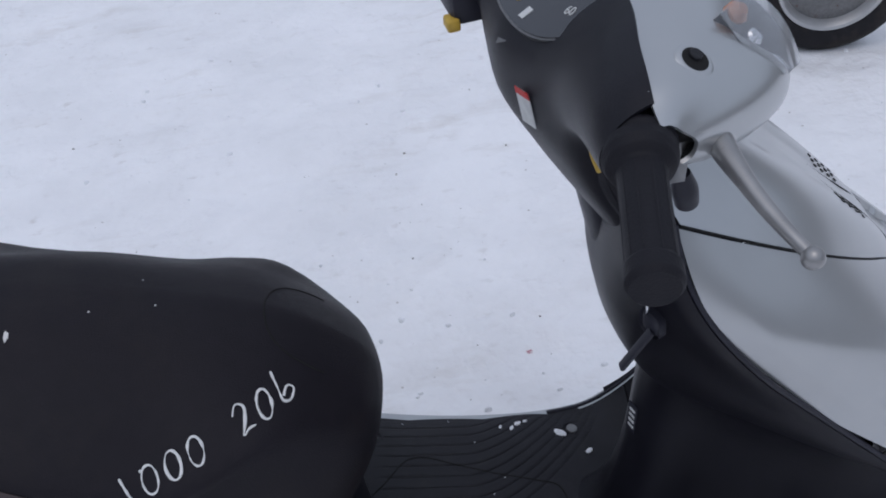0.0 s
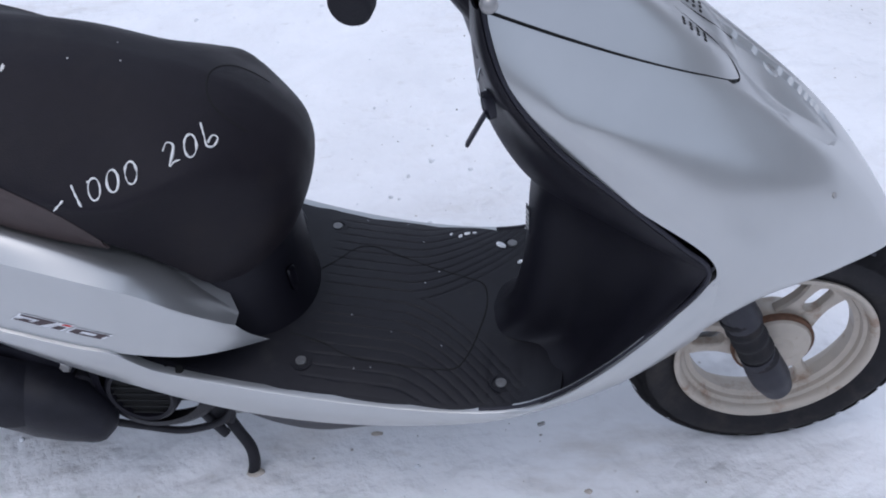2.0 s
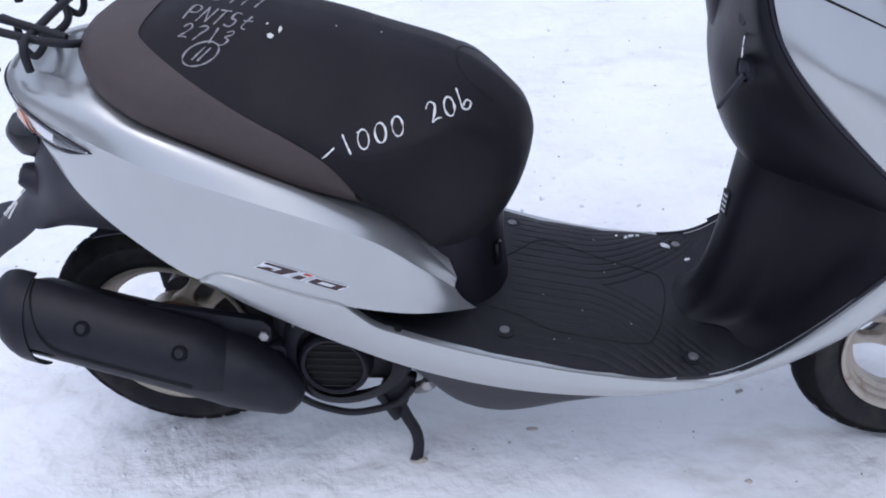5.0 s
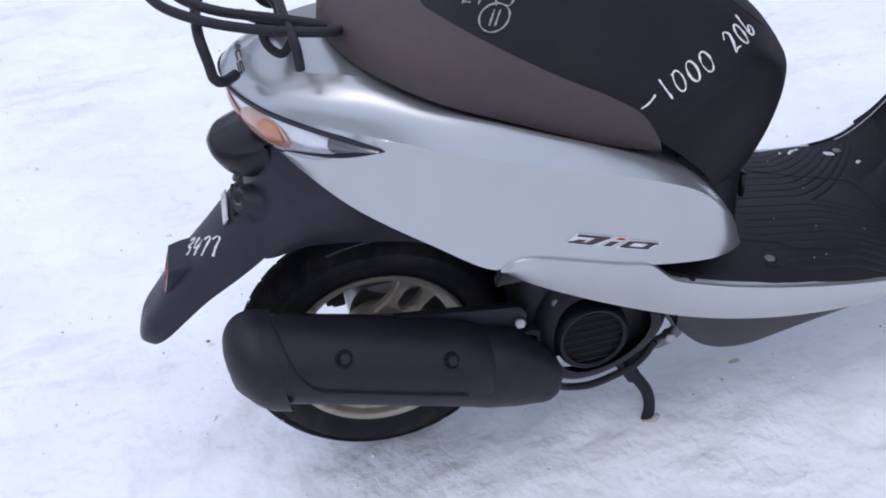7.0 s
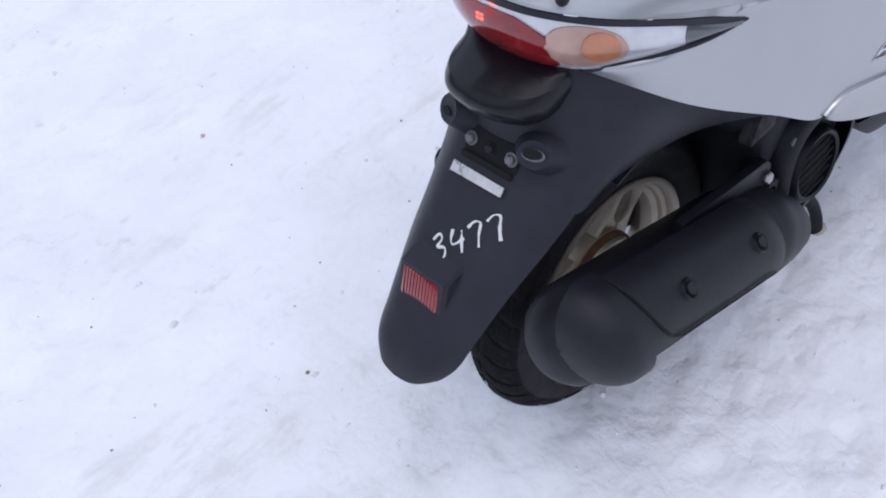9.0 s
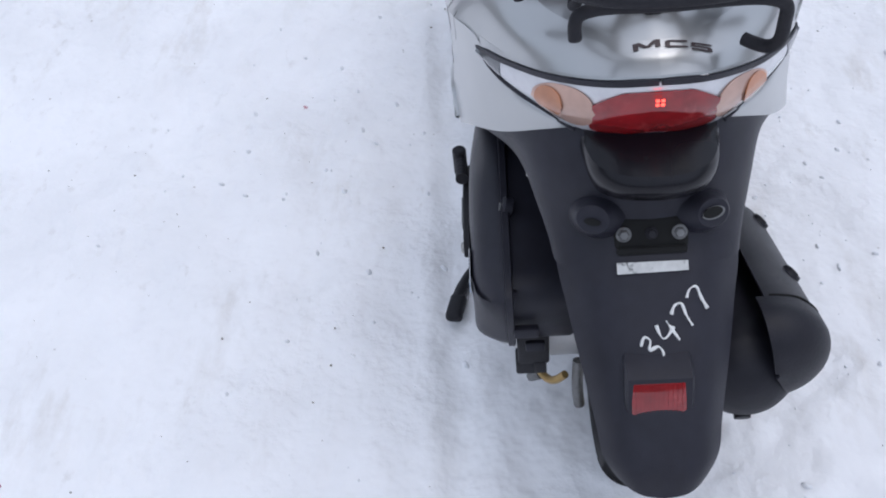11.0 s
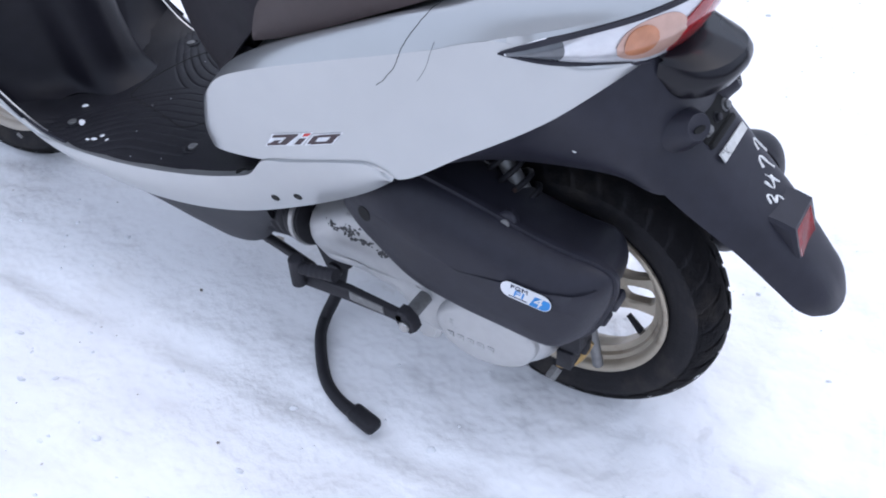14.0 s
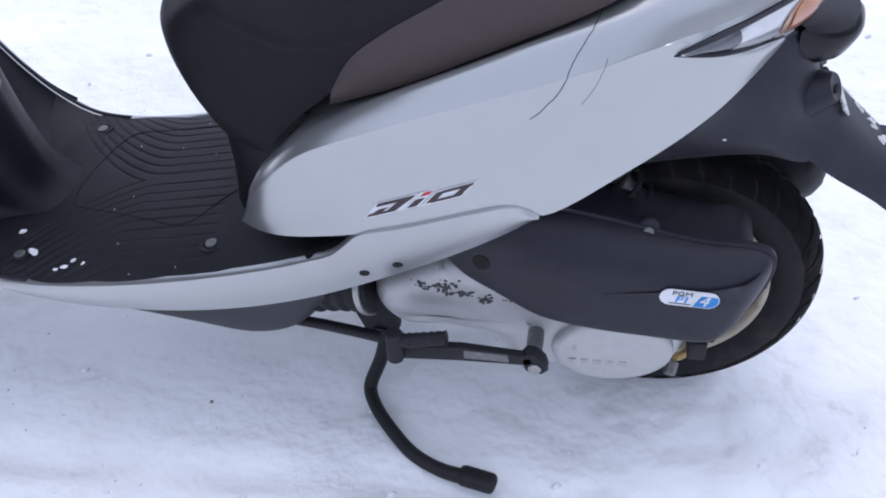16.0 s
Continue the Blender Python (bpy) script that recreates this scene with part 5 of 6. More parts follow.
    for cx, cz, sx, sz, count in ((0.286, 0.292, 0.006, 0.002, 12), (0.262, 0.291, 0.007, 0.0045, 42), (0.240, 0.281, 0.008, 0.0025, 26), (0.213, 0.272, 0.0045, 0.003, 24), (0.186, 0.272, 0.005, 0.0015, 4)):
        for _ in range(count):
            x, z = rnd.gauss(cx, sx), rnd.gauss(cz, sz)
            spot = case_tree.ray_cast(Vector((x, 0.4, z)), Vector((0, -1, 0)), 0.5)
            if not spot[0]:
                continue
            n = spot[1] if spot[1].y > 0 else -spot[1]
            r = rnd.uniform(0.0009, 0.0026)
            ring = [(r * rnd.uniform(0.5, 1.5) * math.cos(a), r * rnd.uniform(0.4, 1.3) * math.sin(a)) for a in np.linspace(0, 2 * math.pi, 8, endpoint=False)]
            slab(ring, 0.0007, frame_at(spot[0] - n * 0.0002, n), bm)
    part("peeled_lacquer", bm, CHIP, case, "dark peeled patches")
    # air cleaner: inner half, flange and smooth outer cover
    seam = closed([(0.262, 0.380), (0.240, 0.408), (0.205, 0.420), (0.166, 0.420), (0.120, 0.413), (0.075, 0.404), (0.036, 0.395), (-0.029, 0.382), (-0.080, 0.379), (-0.099, 0.371), (-0.103, 0.350), (-0.094, 0.310), (-0.080, 0.276), (-0.062, 0.258), (-0.036, 0.254), (0.02, 0.257), (0.085, 0.262), (0.150, 0.276), (0.200, 0.303), (0.240, 0.325), (0.262, 0.350)], 130)
    mid = np.array((0.075, 0.335))

    def upper_more(k):
        return lambda n: k * (0.30 + 0.70 * max(0.0, -n[1]) + 0.25 * max(0.0, n[0]))

    def dish(p):
        x, y, z = p
        if y > 0.152:
            k = (y - 0.152) / 0.04
            # the face falls away towards the hub end and rises in a long ridge at the front
            y -= k * 0.018 * max(0.0, (-0.035 - x) / 0.06) ** 1.6
            y -= k * 0.020 * max(0.0, (x - 0.12) / 0.14) ** 2
            y -= k * 0.010 * math.exp(-((x - 0.135) / 0.05) ** 2 - ((z - 0.395) / 0.018) ** 2)
        return (x, y, z)
    airbox = part("air_cleaner", shell_xz(seam, [(0.0, 0.150), (0.0, 0.1525), (upper_more(0.006), 0.166), (upper_more(0.014), 0.176), (upper_more(0.024), 0.184), (upper_more(0.036), 0.1885), (upper_more(0.052), 0.1905)], mid, dish), BLACK, block, "black plastic air cleaner box with a sticker")
    part("box_rim", shell_xz(seam, [(0.0, 0.141), (-0.0045, 0.142), (-0.0045, 0.1495), (0.0, 0.1505)], mid), BLACK, airbox)
    inner = closed([(0.190, 0.405), (0.120, 0.408), (0.036, 0.390), (-0.029, 0.377), (-0.074, 0.372), (-0.088, 0.352), (-0.084, 0.300), (-0.066, 0.268), (0.0, 0.266), (0.12, 0.272), (0.190, 0.31)], 80)
    part("box_back", shell_xz(inner, [(0.0, 0.145), (0.0, 0.075), (0.004, 0.068), (0.012, 0.065)], np.array((0.06, 0.33))), BLACK, airbox)
    air_tree = tree_of([airbox])
    spot = air_tree.ray_cast(Vector((0.214, 0.4, 0.358)), Vector((0, -1, 0)), 0.5)
    if spot[0]:
        part("case_hole", disc(0.0105, 0.0012, frame_at(spot[0] - Vector((0, 0.0005, 0)), spot[1] if spot[1].y > 0 else -spot[1]), 24), DARK, airbox)
    for x, y, z in ((0.035, 0.148, 0.392), (-0.089, 0.150, 0.361)):
        lug = part("screw_lug", disc(0.0125, 0.012, frame_at((x, y - 0.010, z), (0, 1, 0.35)), 20), BLACK, airbox)
        part("box_screw", disc(0.0062, 0.004, frame_at((x, y + 0.001, z + 0.001), (0, 1, 0.35)), 14), DULL, lug)
    # clamps and drain below the hub end, seen from behind
    part("hinge_clip", rbox((0.012, 0.030, 0.014), pose(-0.100, 0.128, 0.318, 0, 12, 0), 0.003), BLACK, airbox)
    part("hinge_clip", rbox((0.012, 0.024, 0.012), pose(-0.084, 0.118, 0.272, 0, 25, 0), 0.003), BLACK, airbox)
    # sticker: white pill with printed letters and a blue end
    spot = air_tree.ray_cast(Vector((-0.0150, 0.4, 0.3375)), Vector((0, -1, 0)), 0.5)
    sn = spot[1] if spot[1].y > 0 else -spot[1]
    sm = frame_at(spot[0] + sn * 0.0002, sn) @ pose(0, 0, 0, 0, 0, -3.5)
    pill = [(0.0205 + 0.0118 * math.cos(a), 0.0118 * math.sin(a)) for a in np.linspace(-math.pi / 2, math.pi / 2, 12)] + [(-0.0205 + 0.0118 * math.cos(a), 0.0118 * math.sin(a)) for a in np.linspace(math.pi / 2, 1.5 * math.pi, 12)]
    st = part("sticker", slab(pill, 0.0008, sm), DECALWHITE, airbox, "white and blue oval sticker with PGM FI 4 on it")
    part("sticker_end", slab([(0.0050, -0.0107)] + [(0.0205 + 0.0107 * math.cos(a), 0.0107 * math.sin(a)) for a in np.linspace(-math.pi / 2, 0.25, 12)] + [(0.0300, 0.0060), (0.0120, 0.0060)], 0.0011, sm), DECALBLUE, st)
    lettering("PGM", 0.0084, sm @ pose(-0.0085, 0.0066, 0.0012), "sticker_letters", DECALNAVY, st, 0.0003, 0, 1.35)
    lettering("FI", 0.0135, sm @ pose(-0.0090, -0.0025, 0.0012), "sticker_letters", DECALBLUE, st, 0.0003, 0.12, 1.55)
    lettering("4", 0.0225, sm @ pose(0.0150, -0.0008, 0.0018), "sticker_numeral", DECALWHITE, st, 0.0003, 0.30, 0.95)
    part("sticker_bar", slab([(-0.021, -0.0092), (0.003, -0.0092), (0.003, -0.0079), (-0.021, -0.0079)], 0.0011, sm), DECALNAVY, st)
    # intake boot
    part("rubber_boot", tube([(0.352, 0.112, 0.242), (0.395, 0.102, 0.232), (0.455, 0.090, 0.212)], [0.040 + 0.003 * math.sin(i * 2.2) for i in range(16)], 60, 28), IRON, block, "ribbed black rubber boot")
    part("boot_clip", lathe([(0.040, 0), (0.0435, 0), (0.0435, 0.008), (0.040, 0.008)], frame_at((0.366, 0.111, 0.241), (-1, 0.2, 0.2)), 32), STEEL, block)
    part("cover_screw", disc(0.008, 0.012, frame_at((0.300, 0.150, 0.335), (0.2, 1, 0.3)), 12), STEEL, block)
    # kick starter
    kick = part("kick_lever", slab([(0.140, 0.204), (0.158, 0.208), (0.166, 0.226), (0.158, 0.238), (0.148, 0.238), (0.136, 0.226), (0.132, 0.212)], 0.016, XZ @ pose(0, 0, 0.192), bevel=0.003), IRON, scooter, "black kick starter lever, folded")
    part("lever_arm", slab([(0.150, 0.218), (0.150, 0.234), (0.235, 0.240), (0.300, 0.236), (0.318, 0.226), (0.316, 0.210), (0.240, 0.218)], 0.010, XZ @ pose(0, 0, 0.198), bevel=0.003), IRON, kick)
    part("bare_plate", slab([(0.178, 0.224), (0.180, 0.2355), (0.232, 0.238), (0.232, 0.2245)], 0.012, XZ @ pose(0, 0, 0.198), bevel=0.001), DULL, kick)
    part("pedal", tube([(0.318, 0.212, 0.250), (0.300, 0.210, 0.248), (0.275, 0.209, 0.252), (0.252, 0.208, 0.256)], [0.0082 + 0.0014 * (i % 2) for i in range(16)], 28, 14), IRON, kick, "ribbed folding pedal")
    part("pedal_hinge", disc(0.0105, 0.045, frame_at((0.314, 0.212, 0.218), (0, 0, 1), (0, 1, 0)), 16), IRON, kick)
    part("pivot_bolt", disc(0.008, 0.022, frame_at((0.148, 0.190, 0.216), (0, 1, 0)), 16), STEEL, kick)
    part("kick_shaft", disc(0.010, 0.05, frame_at((0.150, 0.150, 0.222), (0, 1, 0)), 20), DULL, kick)
    # rear brake linkage
    br = part("brake_arm", tube([(-0.026, 0.112, 0.150), (-0.034, 0.106, 0.146), (-0.046, 0.096, 0.152), (-0.055, 0.080, 0.175)], 0.0055, 24, 10), YELLOWMETAL, scooter, "yellowed steel brake arm")
    part("adjuster_nut", disc(0.008, 0.018, frame_at((-0.025, 0.112, 0.140), (0.2, 0.7, -0.5)), 6), DULL, br)
    part("arm_stud", tube([(-0.045, 0.062, 0.19), (-0.056, 0.064, 0.150), (-0.062, 0.062, 0.118)], 0.0075, 14, 12), DULL, br)
    bm = rbox((0.030, 0.040, 0.055), pose(-0.050, 0.120, 0.238), 0.004)
    rbox((0.022, 0.030, 0.030), pose(-0.046, 0.128, 0.196), 0.003, bm)
    rbox((0.016, 0.016, 0.022), pose(-0.058, 0.112, 0.204), 0.002, bm)
    part("linkage_bracket", bm, IRON, br, "grimy black bracket")
    # shock absorber
    a, b = np.array((0.145, 0.060, 0.490)), np.array((0.024, 0.079, 0.352))
    shock = part("shock_absorber", tube([tuple(a), tuple((a + b) / 2), tuple(b)], 0.011, 10, 14), DULL, scooter, "rear shock absorber with coil spring")
    u = (b - a) / np.linalg.norm(b - a)
    e1 = np.cross(u, (0, 1, 0))
    e1 /= np.linalg.norm(e1)
    e2 = np.cross(u, e1)
    coil = [tuple(a + (b - a) * s * 0.9 + 0.020 * (math.cos(s * 52) * e1 + math.sin(s * 52) * e2)) for s in np.linspace(0, 1, 110)]
    part("coil_spring", tube(coil, 0.0038, smooth_path=False, seg=7), IRON, shock, "steel coil spring")
    part("lower_mount", disc(0.017, 0.03, frame_at((0.022, 0.066, 0.340), (0, 1, 0)), 20), DULL, shock)
    # dark inner arch above the rear wheel
    rows = []
    for t in np.linspace(0.25, 1.85, 20):
        rows.append([(0.245 * math.cos(t) * 1.05 + 0.02, w, 0.2015 + 0.245 * math.sin(t)) for w in np.linspace(-0.085, 0.050, 8)])
    part("inner_arch", sheet(np.array(rows), thick=0.003), BLACK, scooter, "black inner arch over the rear wheel")


build_engine()


def build_stand():
    st = part("centre_stand", tube([(0.365, -0.085, 0.110), (0.365, 0.0, 0.115), (0.365, 0.085, 0.110)], 0.013, 12, 14), IRON, scooter, "black iron centre stand, lowered onto the snow")
    part("stand_leg", tube([(0.362, -0.070, 0.125), (0.380, -0.080, 0.080), (0.397, -0.092, 0.048), (0.398, -0.102, 0.020), (0.386, -0.109, -0.012)], 0.0095, 40, 12), IRON, st)
    part("stand_leg", tube([(0.355, 0.070, 0.130), (0.368, 0.082, 0.060), (0.384, 0.100, 0.012), (0.372, 0.128, 0.010), (0.335, 0.175, 0.010), (0.302, 0.206, 0.010), (0.262, 0.226, 0.011), (0.232, 0.234, 0.014)], [0.0095, 0.0095, 0.0100, 0.0095, 0.0095, 0.0095, 0.0095, 0.0105], 60, 12), IRON, st, "long bent foot bar of the stand")
    part("foot_pad", rbox((0.052, 0.028, 0.020), pose(0.214, 0.236, 0.014, 0, 0, -12), 0.008, seg=3), IRON, st)
    part("stand_bracket", rbox((0.05, 0.018, 0.07), pose(0.372, -0.082, 0.145, 0, 20), 0.004), IRON, st)
    part("stand_bracket", rbox((0.05, 0.018, 0.07), pose(0.372, 0.072, 0.145, 0, 20), 0.004), IRON, st)
    part("return_spring", tube([(0.345, -0.090, 0.135), (0.358, -0.094, 0.112), (0.370, -0.096, 0.090)], 0.008, 12, 10), IRON, st)
    part("link_rod", tube([(0.48, 0.105, 0.150), (0.42, 0.125, 0.165), (0.345, 0.150, 0.180)], 0.0075, 14, 10), IRON, st)


build_stand()


# ---------- luggage rack ----------
def build_rack():
    r = 0.0056
    outer = [(0.020, 0.055, 0.728), (0.006, 0.090, 0.741), (-0.05, 0.095, 0.755), (-0.12, 0.084, 0.774), (-0.168, 0.052, 0.789), (-0.184, 0.0, 0.795)]
    rack = part("luggage_rack", tube([(x, -y, z) for x, y, z in outer[:-1]] + outer[::-1], r, 110, 12), IRON, scooter, "black tubular steel luggage rack over the tail")
    inner = [(0.004, 0.078, 0.744), (-0.05, 0.072, 0.760), (-0.11, 0.062, 0.776), (-0.146, 0.038, 0.787), (-0.158, 0.0, 0.791)]
    part("rack_tube", tube([(x, -y, z) for x, y, z in inner[:-1]] + inner[::-1], r, 90, 12), IRON, rack)
    for s in (1, -1):
        part("rack_hook", tube([(-0.035, s * 0.119, 0.718), (-0.035, s * 0.119, 0.744), (-0.036, s * 0.112, 0.751), (-0.040, s * 0.06, 0.752), (-0.042, 0.0, 0.752)], r, 30, 12), IRON, rack)
        part("rack_loop", tube([(-0.030, s * 0.060, 0.752), (-0.038, s * 0.066, 0.728), (-0.051, s * 0.071, 0.717), (-0.064, s * 0.068, 0.728), (-0.068, s * 0.060, 0.754)], r * 0.9, 36, 12), IRON, rack)
        part("rack_strut", tube([(-0.058, 0.0, 0.716), (-0.045, s * 0.03, 0.728), (-0.085, s * 0.062, 0.768)], r, 20, 12), IRON, rack)
        part("rack_strut", tube([(0.020, s * 0.055, 0.728), (0.036, s * 0.075, 0.715), (0.050, s * 0.085, 0.705)], r, 12, 12), IRON, rack)
    part("rack_hook", tube([(-0.105, -0.073, 0.704), (-0.122, -0.090, 0.706), (-0.128, -0.096, 0.714), (-0.130, -0.098, 0.735), (-0.132, -0.096, 0.752), (-0.134, -0.082, 0.760), (-0.136, 0.0, 0.762), (-0.136, 0.064, 0.762), (-0.136, 0.074, 0.757), (-0.137, 0.076, 0.736)], 0.0060, 90, 12), IRON, rack)
    part("mount_bolt", disc(0.011, 0.016, frame_at((-0.058, 0, 0.706), (0, 0, 1), (0, 1, 0)), 18), IRON, rack)


build_rack()


# ---------- handlebar ----------
TURN = pose(0.85, 0, 0, 0, 0, 8)


def bar(x, y, z):
    return tuple(TURN @ Vector((x, y, z)))


def mirror_bar(p):
    q = TURN.inverted() @ Vector(p)
    return bar(q.x, -q.y, q.z)


def build_handlebar():
    def ribs(table):
        return [[bar(x, y, z) for x, z in pts] for y, pts in table]

    def whole(table):
        full = [(-y, p) for y, p in table[:0:-1]] + table
        return skin(ribs(full), 26, 60)
    black = [(0.0, ((-0.025, 0.985), (-0.075, 0.965), (-0.108, 0.940), (-0.112, 0.895), (-0.085, 0.835), (-0.030, 0.745))),
             (0.06, ((-0.030, 0.990), (-0.075, 0.965), (-0.102, 0.940), (-0.102, 0.895), (-0.072, 0.830), (-0.022, 0.745))),
             (0.12, ((-0.045, 1.000), (-0.074, 0.982), (-0.096, 0.954), (-0.096, 0.920), (-0.072, 0.898), (-0.030, 0.885))),
             (0.165, ((-0.058, 0.995), (-0.082, 0.984), (-0.100, 0.960), (-0.100, 0.936), (-0.082, 0.918), (-0.050, 0.908))),
             (0.198, ((-0.066, 0.990), (-0.088, 0.980), (-0.104, 0.957), (-0.102, 0.938), (-0.088, 0.924), (-0.062, 0.916))),
             (0.216, ((-0.070, 0.983), (-0.090, 0.974), (-0.105, 0.955), (-0.103, 0.938), (-0.091, 0.926), (-0.070, 0.920)))]
    cover = part("handle_cover", sheet(whole(black), thick=0.003), SHIELD, scooter, "black plastic handlebar cover with the meter")
    silver = [(0.0, ((-0.020, 0.998), (0.03, 1.010), (0.07, 1.000), (0.095, 0.965), (0.090, 0.920), (0.06, 0.885))),
              (0.06, ((-0.028, 0.998), (0.022, 1.008), (0.060, 0.995), (0.086, 0.962), (0.083, 0.918), (0.05, 0.890))),
              (0.12, ((-0.045, 0.998), (0.000, 1.000), (0.035, 0.980), (0.066, 0.950), (0.066, 0.922), (0.034, 0.904))),
              (0.165, ((-0.058, 0.993), (-0.024, 0.994), (0.014, 0.977), (0.052, 0.948), (0.050, 0.928), (0.010, 0.910))),
              (0.190, ((-0.065, 0.990), (-0.038, 0.988), (-0.006, 0.974), (0.026, 0.950), (0.024, 0.932), (-0.006, 0.918))),
              (0.212, ((-0.071, 0.984), (-0.054, 0.982), (-0.034, 0.970), (-0.012, 0.952), (-0.014, 0.938), (-0.030, 0.928))),
              (0.225, ((-0.069, 0.970), (-0.063, 0.970), (-0.054, 0.963), (-0.044, 0.953), (-0.046, 0.944), (-0.054, 0.939)))]
    front = part("front_cowl", sheet(whole(silver), thick=0.003), SILVER, scooter, "silver handlebar front cowl with clear lamp lenses")
    part("neck", tube([bar(-0.02, 0, 0.92), bar(0.0, 0, 0.82), bar(0.02, 0, 0.72)], 0.055, 10, 24), BLACK, cover)
    front_tree = tree_of([front])
    # meter, recessed in the black cover
    mm = TURN @ frame_at((-0.0542, 0, 0.9755), (-0.5, 0, 0.866), (1, 0, 0))
    def window(w, h):
        return [(w * math.copysign(abs(math.cos(a)) ** 0.9, math.cos(a)), h * math.copysign(abs(math.sin(a)) ** 0.9, math.sin(a))) for a in np.linspace(0, 2 * math.pi, 64, endpoint=False)]
    well = mm @ pose(0, 0, -0.012)
    part("meter_bezel", slab(window(0.0895, 0.0525), 0.0140, well, bevel=0.002), DULL, cover, "thin grey meter rim")
    glass = part("meter", slab(window(0.0875, 0.0505), 0.0150, well, bevel=0.001), METER, cover, "dark meter dial")
    face = mm @ pose(0, 0, 0.0026)
    part("meter_mark", slab([(0.013, -0.044), (0.021, -0.043), (0.021, -0.032), (0.013, -0.033)], 0.0009, face), FOILTAPE, glass)
    lettering("60", 0.011, face @ pose(0.056, -0.012, 0.0006, 0, 0, 20), "dial_number", FOILTAPE, glass)
    for dx, dy, r in ((0.074, 0.000, 0.006), (-0.010, -0.034, 0.006), (-0.060, -0.010, 0.006)):
        part("warning_lamp", slab([(dx + x, dy + y) for x, y in oval(r, r * 0.7, 16)], 0.0009, face), YELLOW, glass)
    part("emblem_tile", slab([(-0.0065, -0.0095), (0.0065, -0.0085), (0.0065, 0.0095), (-0.0065, 0.0085)], 0.0010, frame_at((0.7485, -0.022, 0.9415), (-0.72, -0.12, 0.68)) @ pose(0, 0, 0, 0, 0, 30)), DULL, cover, "small metal emblem tile")
    cm = frame_at((0.7545, -0.074, 0.902), (-0.89, -0.42, -0.16))
    label = part("caution_label", slab([(-0.011, -0.018), (0.007, -0.018), (0.007, 0.016), (-0.011, 0.016)], 0.0006, cm), FOILTAPE, cover, "white caution label with a red edge")
    part("label_edge", slab([(-0.011, 0.010), (0.007, 0.010), (0.007, 0.016), (-0.011, 0.016)], 0.0010, cm), DECALRED, label)
    for s in (-1, 1):
        f = (lambda p: p) if s < 0 else mirror_bar
        gi, ge = (0.807, -0.196, 0.9545), (0.781, -0.338, 0.9365)
        d = np.array(ge) - np.array(gi)
        pts = [f(tuple(np.array(gi) + d * k)) for k in (0.0, 0.33, 0.66, 1.0)]
        girth = list(np.interp(np.linspace(0, 1, 141), [0, 0.155, 0.165, 0.175, 0.195, 0.205, 0.212, 0.22, 0.27, 0.315, 0.345, 0.36, 0.6, 0.88, 0.90, 0.975, 1.0], [0.0200, 0.0205, 0.0240, 0.0250, 0.0250, 0.0242, 0.0230, 0.0246, 0.0244, 0.0220, 0.0165, 0.0156, 0.0152, 0.0154, 0.0172, 0.0172, 0.0145]))
        grip = part("grip", tube(pts, girth, 141, 28), GRIPRUBBER, scooter, "black rubber handlebar grip")
        # fine ribs along the rubber
        for k in range(10):
            a = 2 * math.pi * k / 10
            n1 = Vector(d).normalized().cross(Vector((0, 0, 1))).normalized()
            n2 = Vector(d).normalized().cross(n1)
            off = np.array(n1 * math.cos(a) + n2 * math.sin(a)) * 0.0149
            part("grip_rib", tube([f(tuple(np.array(gi) + d * q + off)) for q in (0.37, 0.62, 0.88)], 0.0009, 8, 6), GRIPRUBBER, grip)
        lev = [(0.856, -0.192, 0.938), (0.857, -0.211, 0.940), (0.859, -0.235, 0.937), (0.867, -0.275, 0.929), (0.879, -0.312, 0.921)]
        lever = part("brake_lever", tube([f(p) for p in lev], [0.0110, 0.0086, 0.0062, 0.0052, 0.0044], 40, 14), LEVER, scooter, "bare aluminium brake lever with a ball end")
        bb = bmesh.new()
        bmesh.ops.create_uvsphere(bb, u_segments=16, v_segments=10, radius=0.0072, matrix=Matrix.Translation(f((0.880, -0.314, 0.920))))
        part("ball_end", bb, LEVER, lever)
        part("lever_perch", rbox((0.034, 0.018, 0.014), Matrix.Translation(f((0.848, -0.200, 0.934))), 0.004), STEEL, lever)
        part("lever_bracket", slab([(-0.010, -0.013), (0.007, -0.009), (0.009, 0.012), (-0.003, 0.013)], 0.004, frame_at(f((0.831, -0.207, 0.921)), (-0.3, s * 0.8, 0.5))), STEEL, lever, "bare metal bracket")
        part("lever_switch", tube([f((0.836, -0.203, 0.912)), f((0.840, -0.202, 0.898)), f((0.843, -0.199, 0.884))], [0.007, 0.0095, 0.0085], 12, 14), BLACK, lever, "black brake switch")
        part("lever_opening", slab(oval(0.030, 0.017, 24), 0.004, frame_at(f((0.858, -0.200, 0.936)), (0.45, s * 0.75, -0.40))), DARK, front)
        hm = frame_at(f((0.847, -0.183, 0.984)), (0.15, s * 0.75, 0.65))
        spot = front_tree.ray_cast(Vector(f((0.847, -0.260, 1.040))), (Vector(f((0.847, -0.150, 0.960))) - Vector(f((0.847, -0.260, 1.040)))).normalized(), 0.3)
        hm = frame_at(spot[0], spot[1] if spot[1].z > 0 else -spot[1])
        part("mirror_boss", lathe([(0.0092, -0.002), (0.0095, 0.0003), (0.0108, 0.0005), (0.0140, -0.0012)], hm, 32, close=False), SILVER, front)
        part("mirror_hole", disc(0.0095, 0.0006, hm, 28), DARK, front)
        part("mirror_stud", disc(0.0048, 0.0030, hm @ pose(0.002, 0.002, 0), 12), IRON, front)
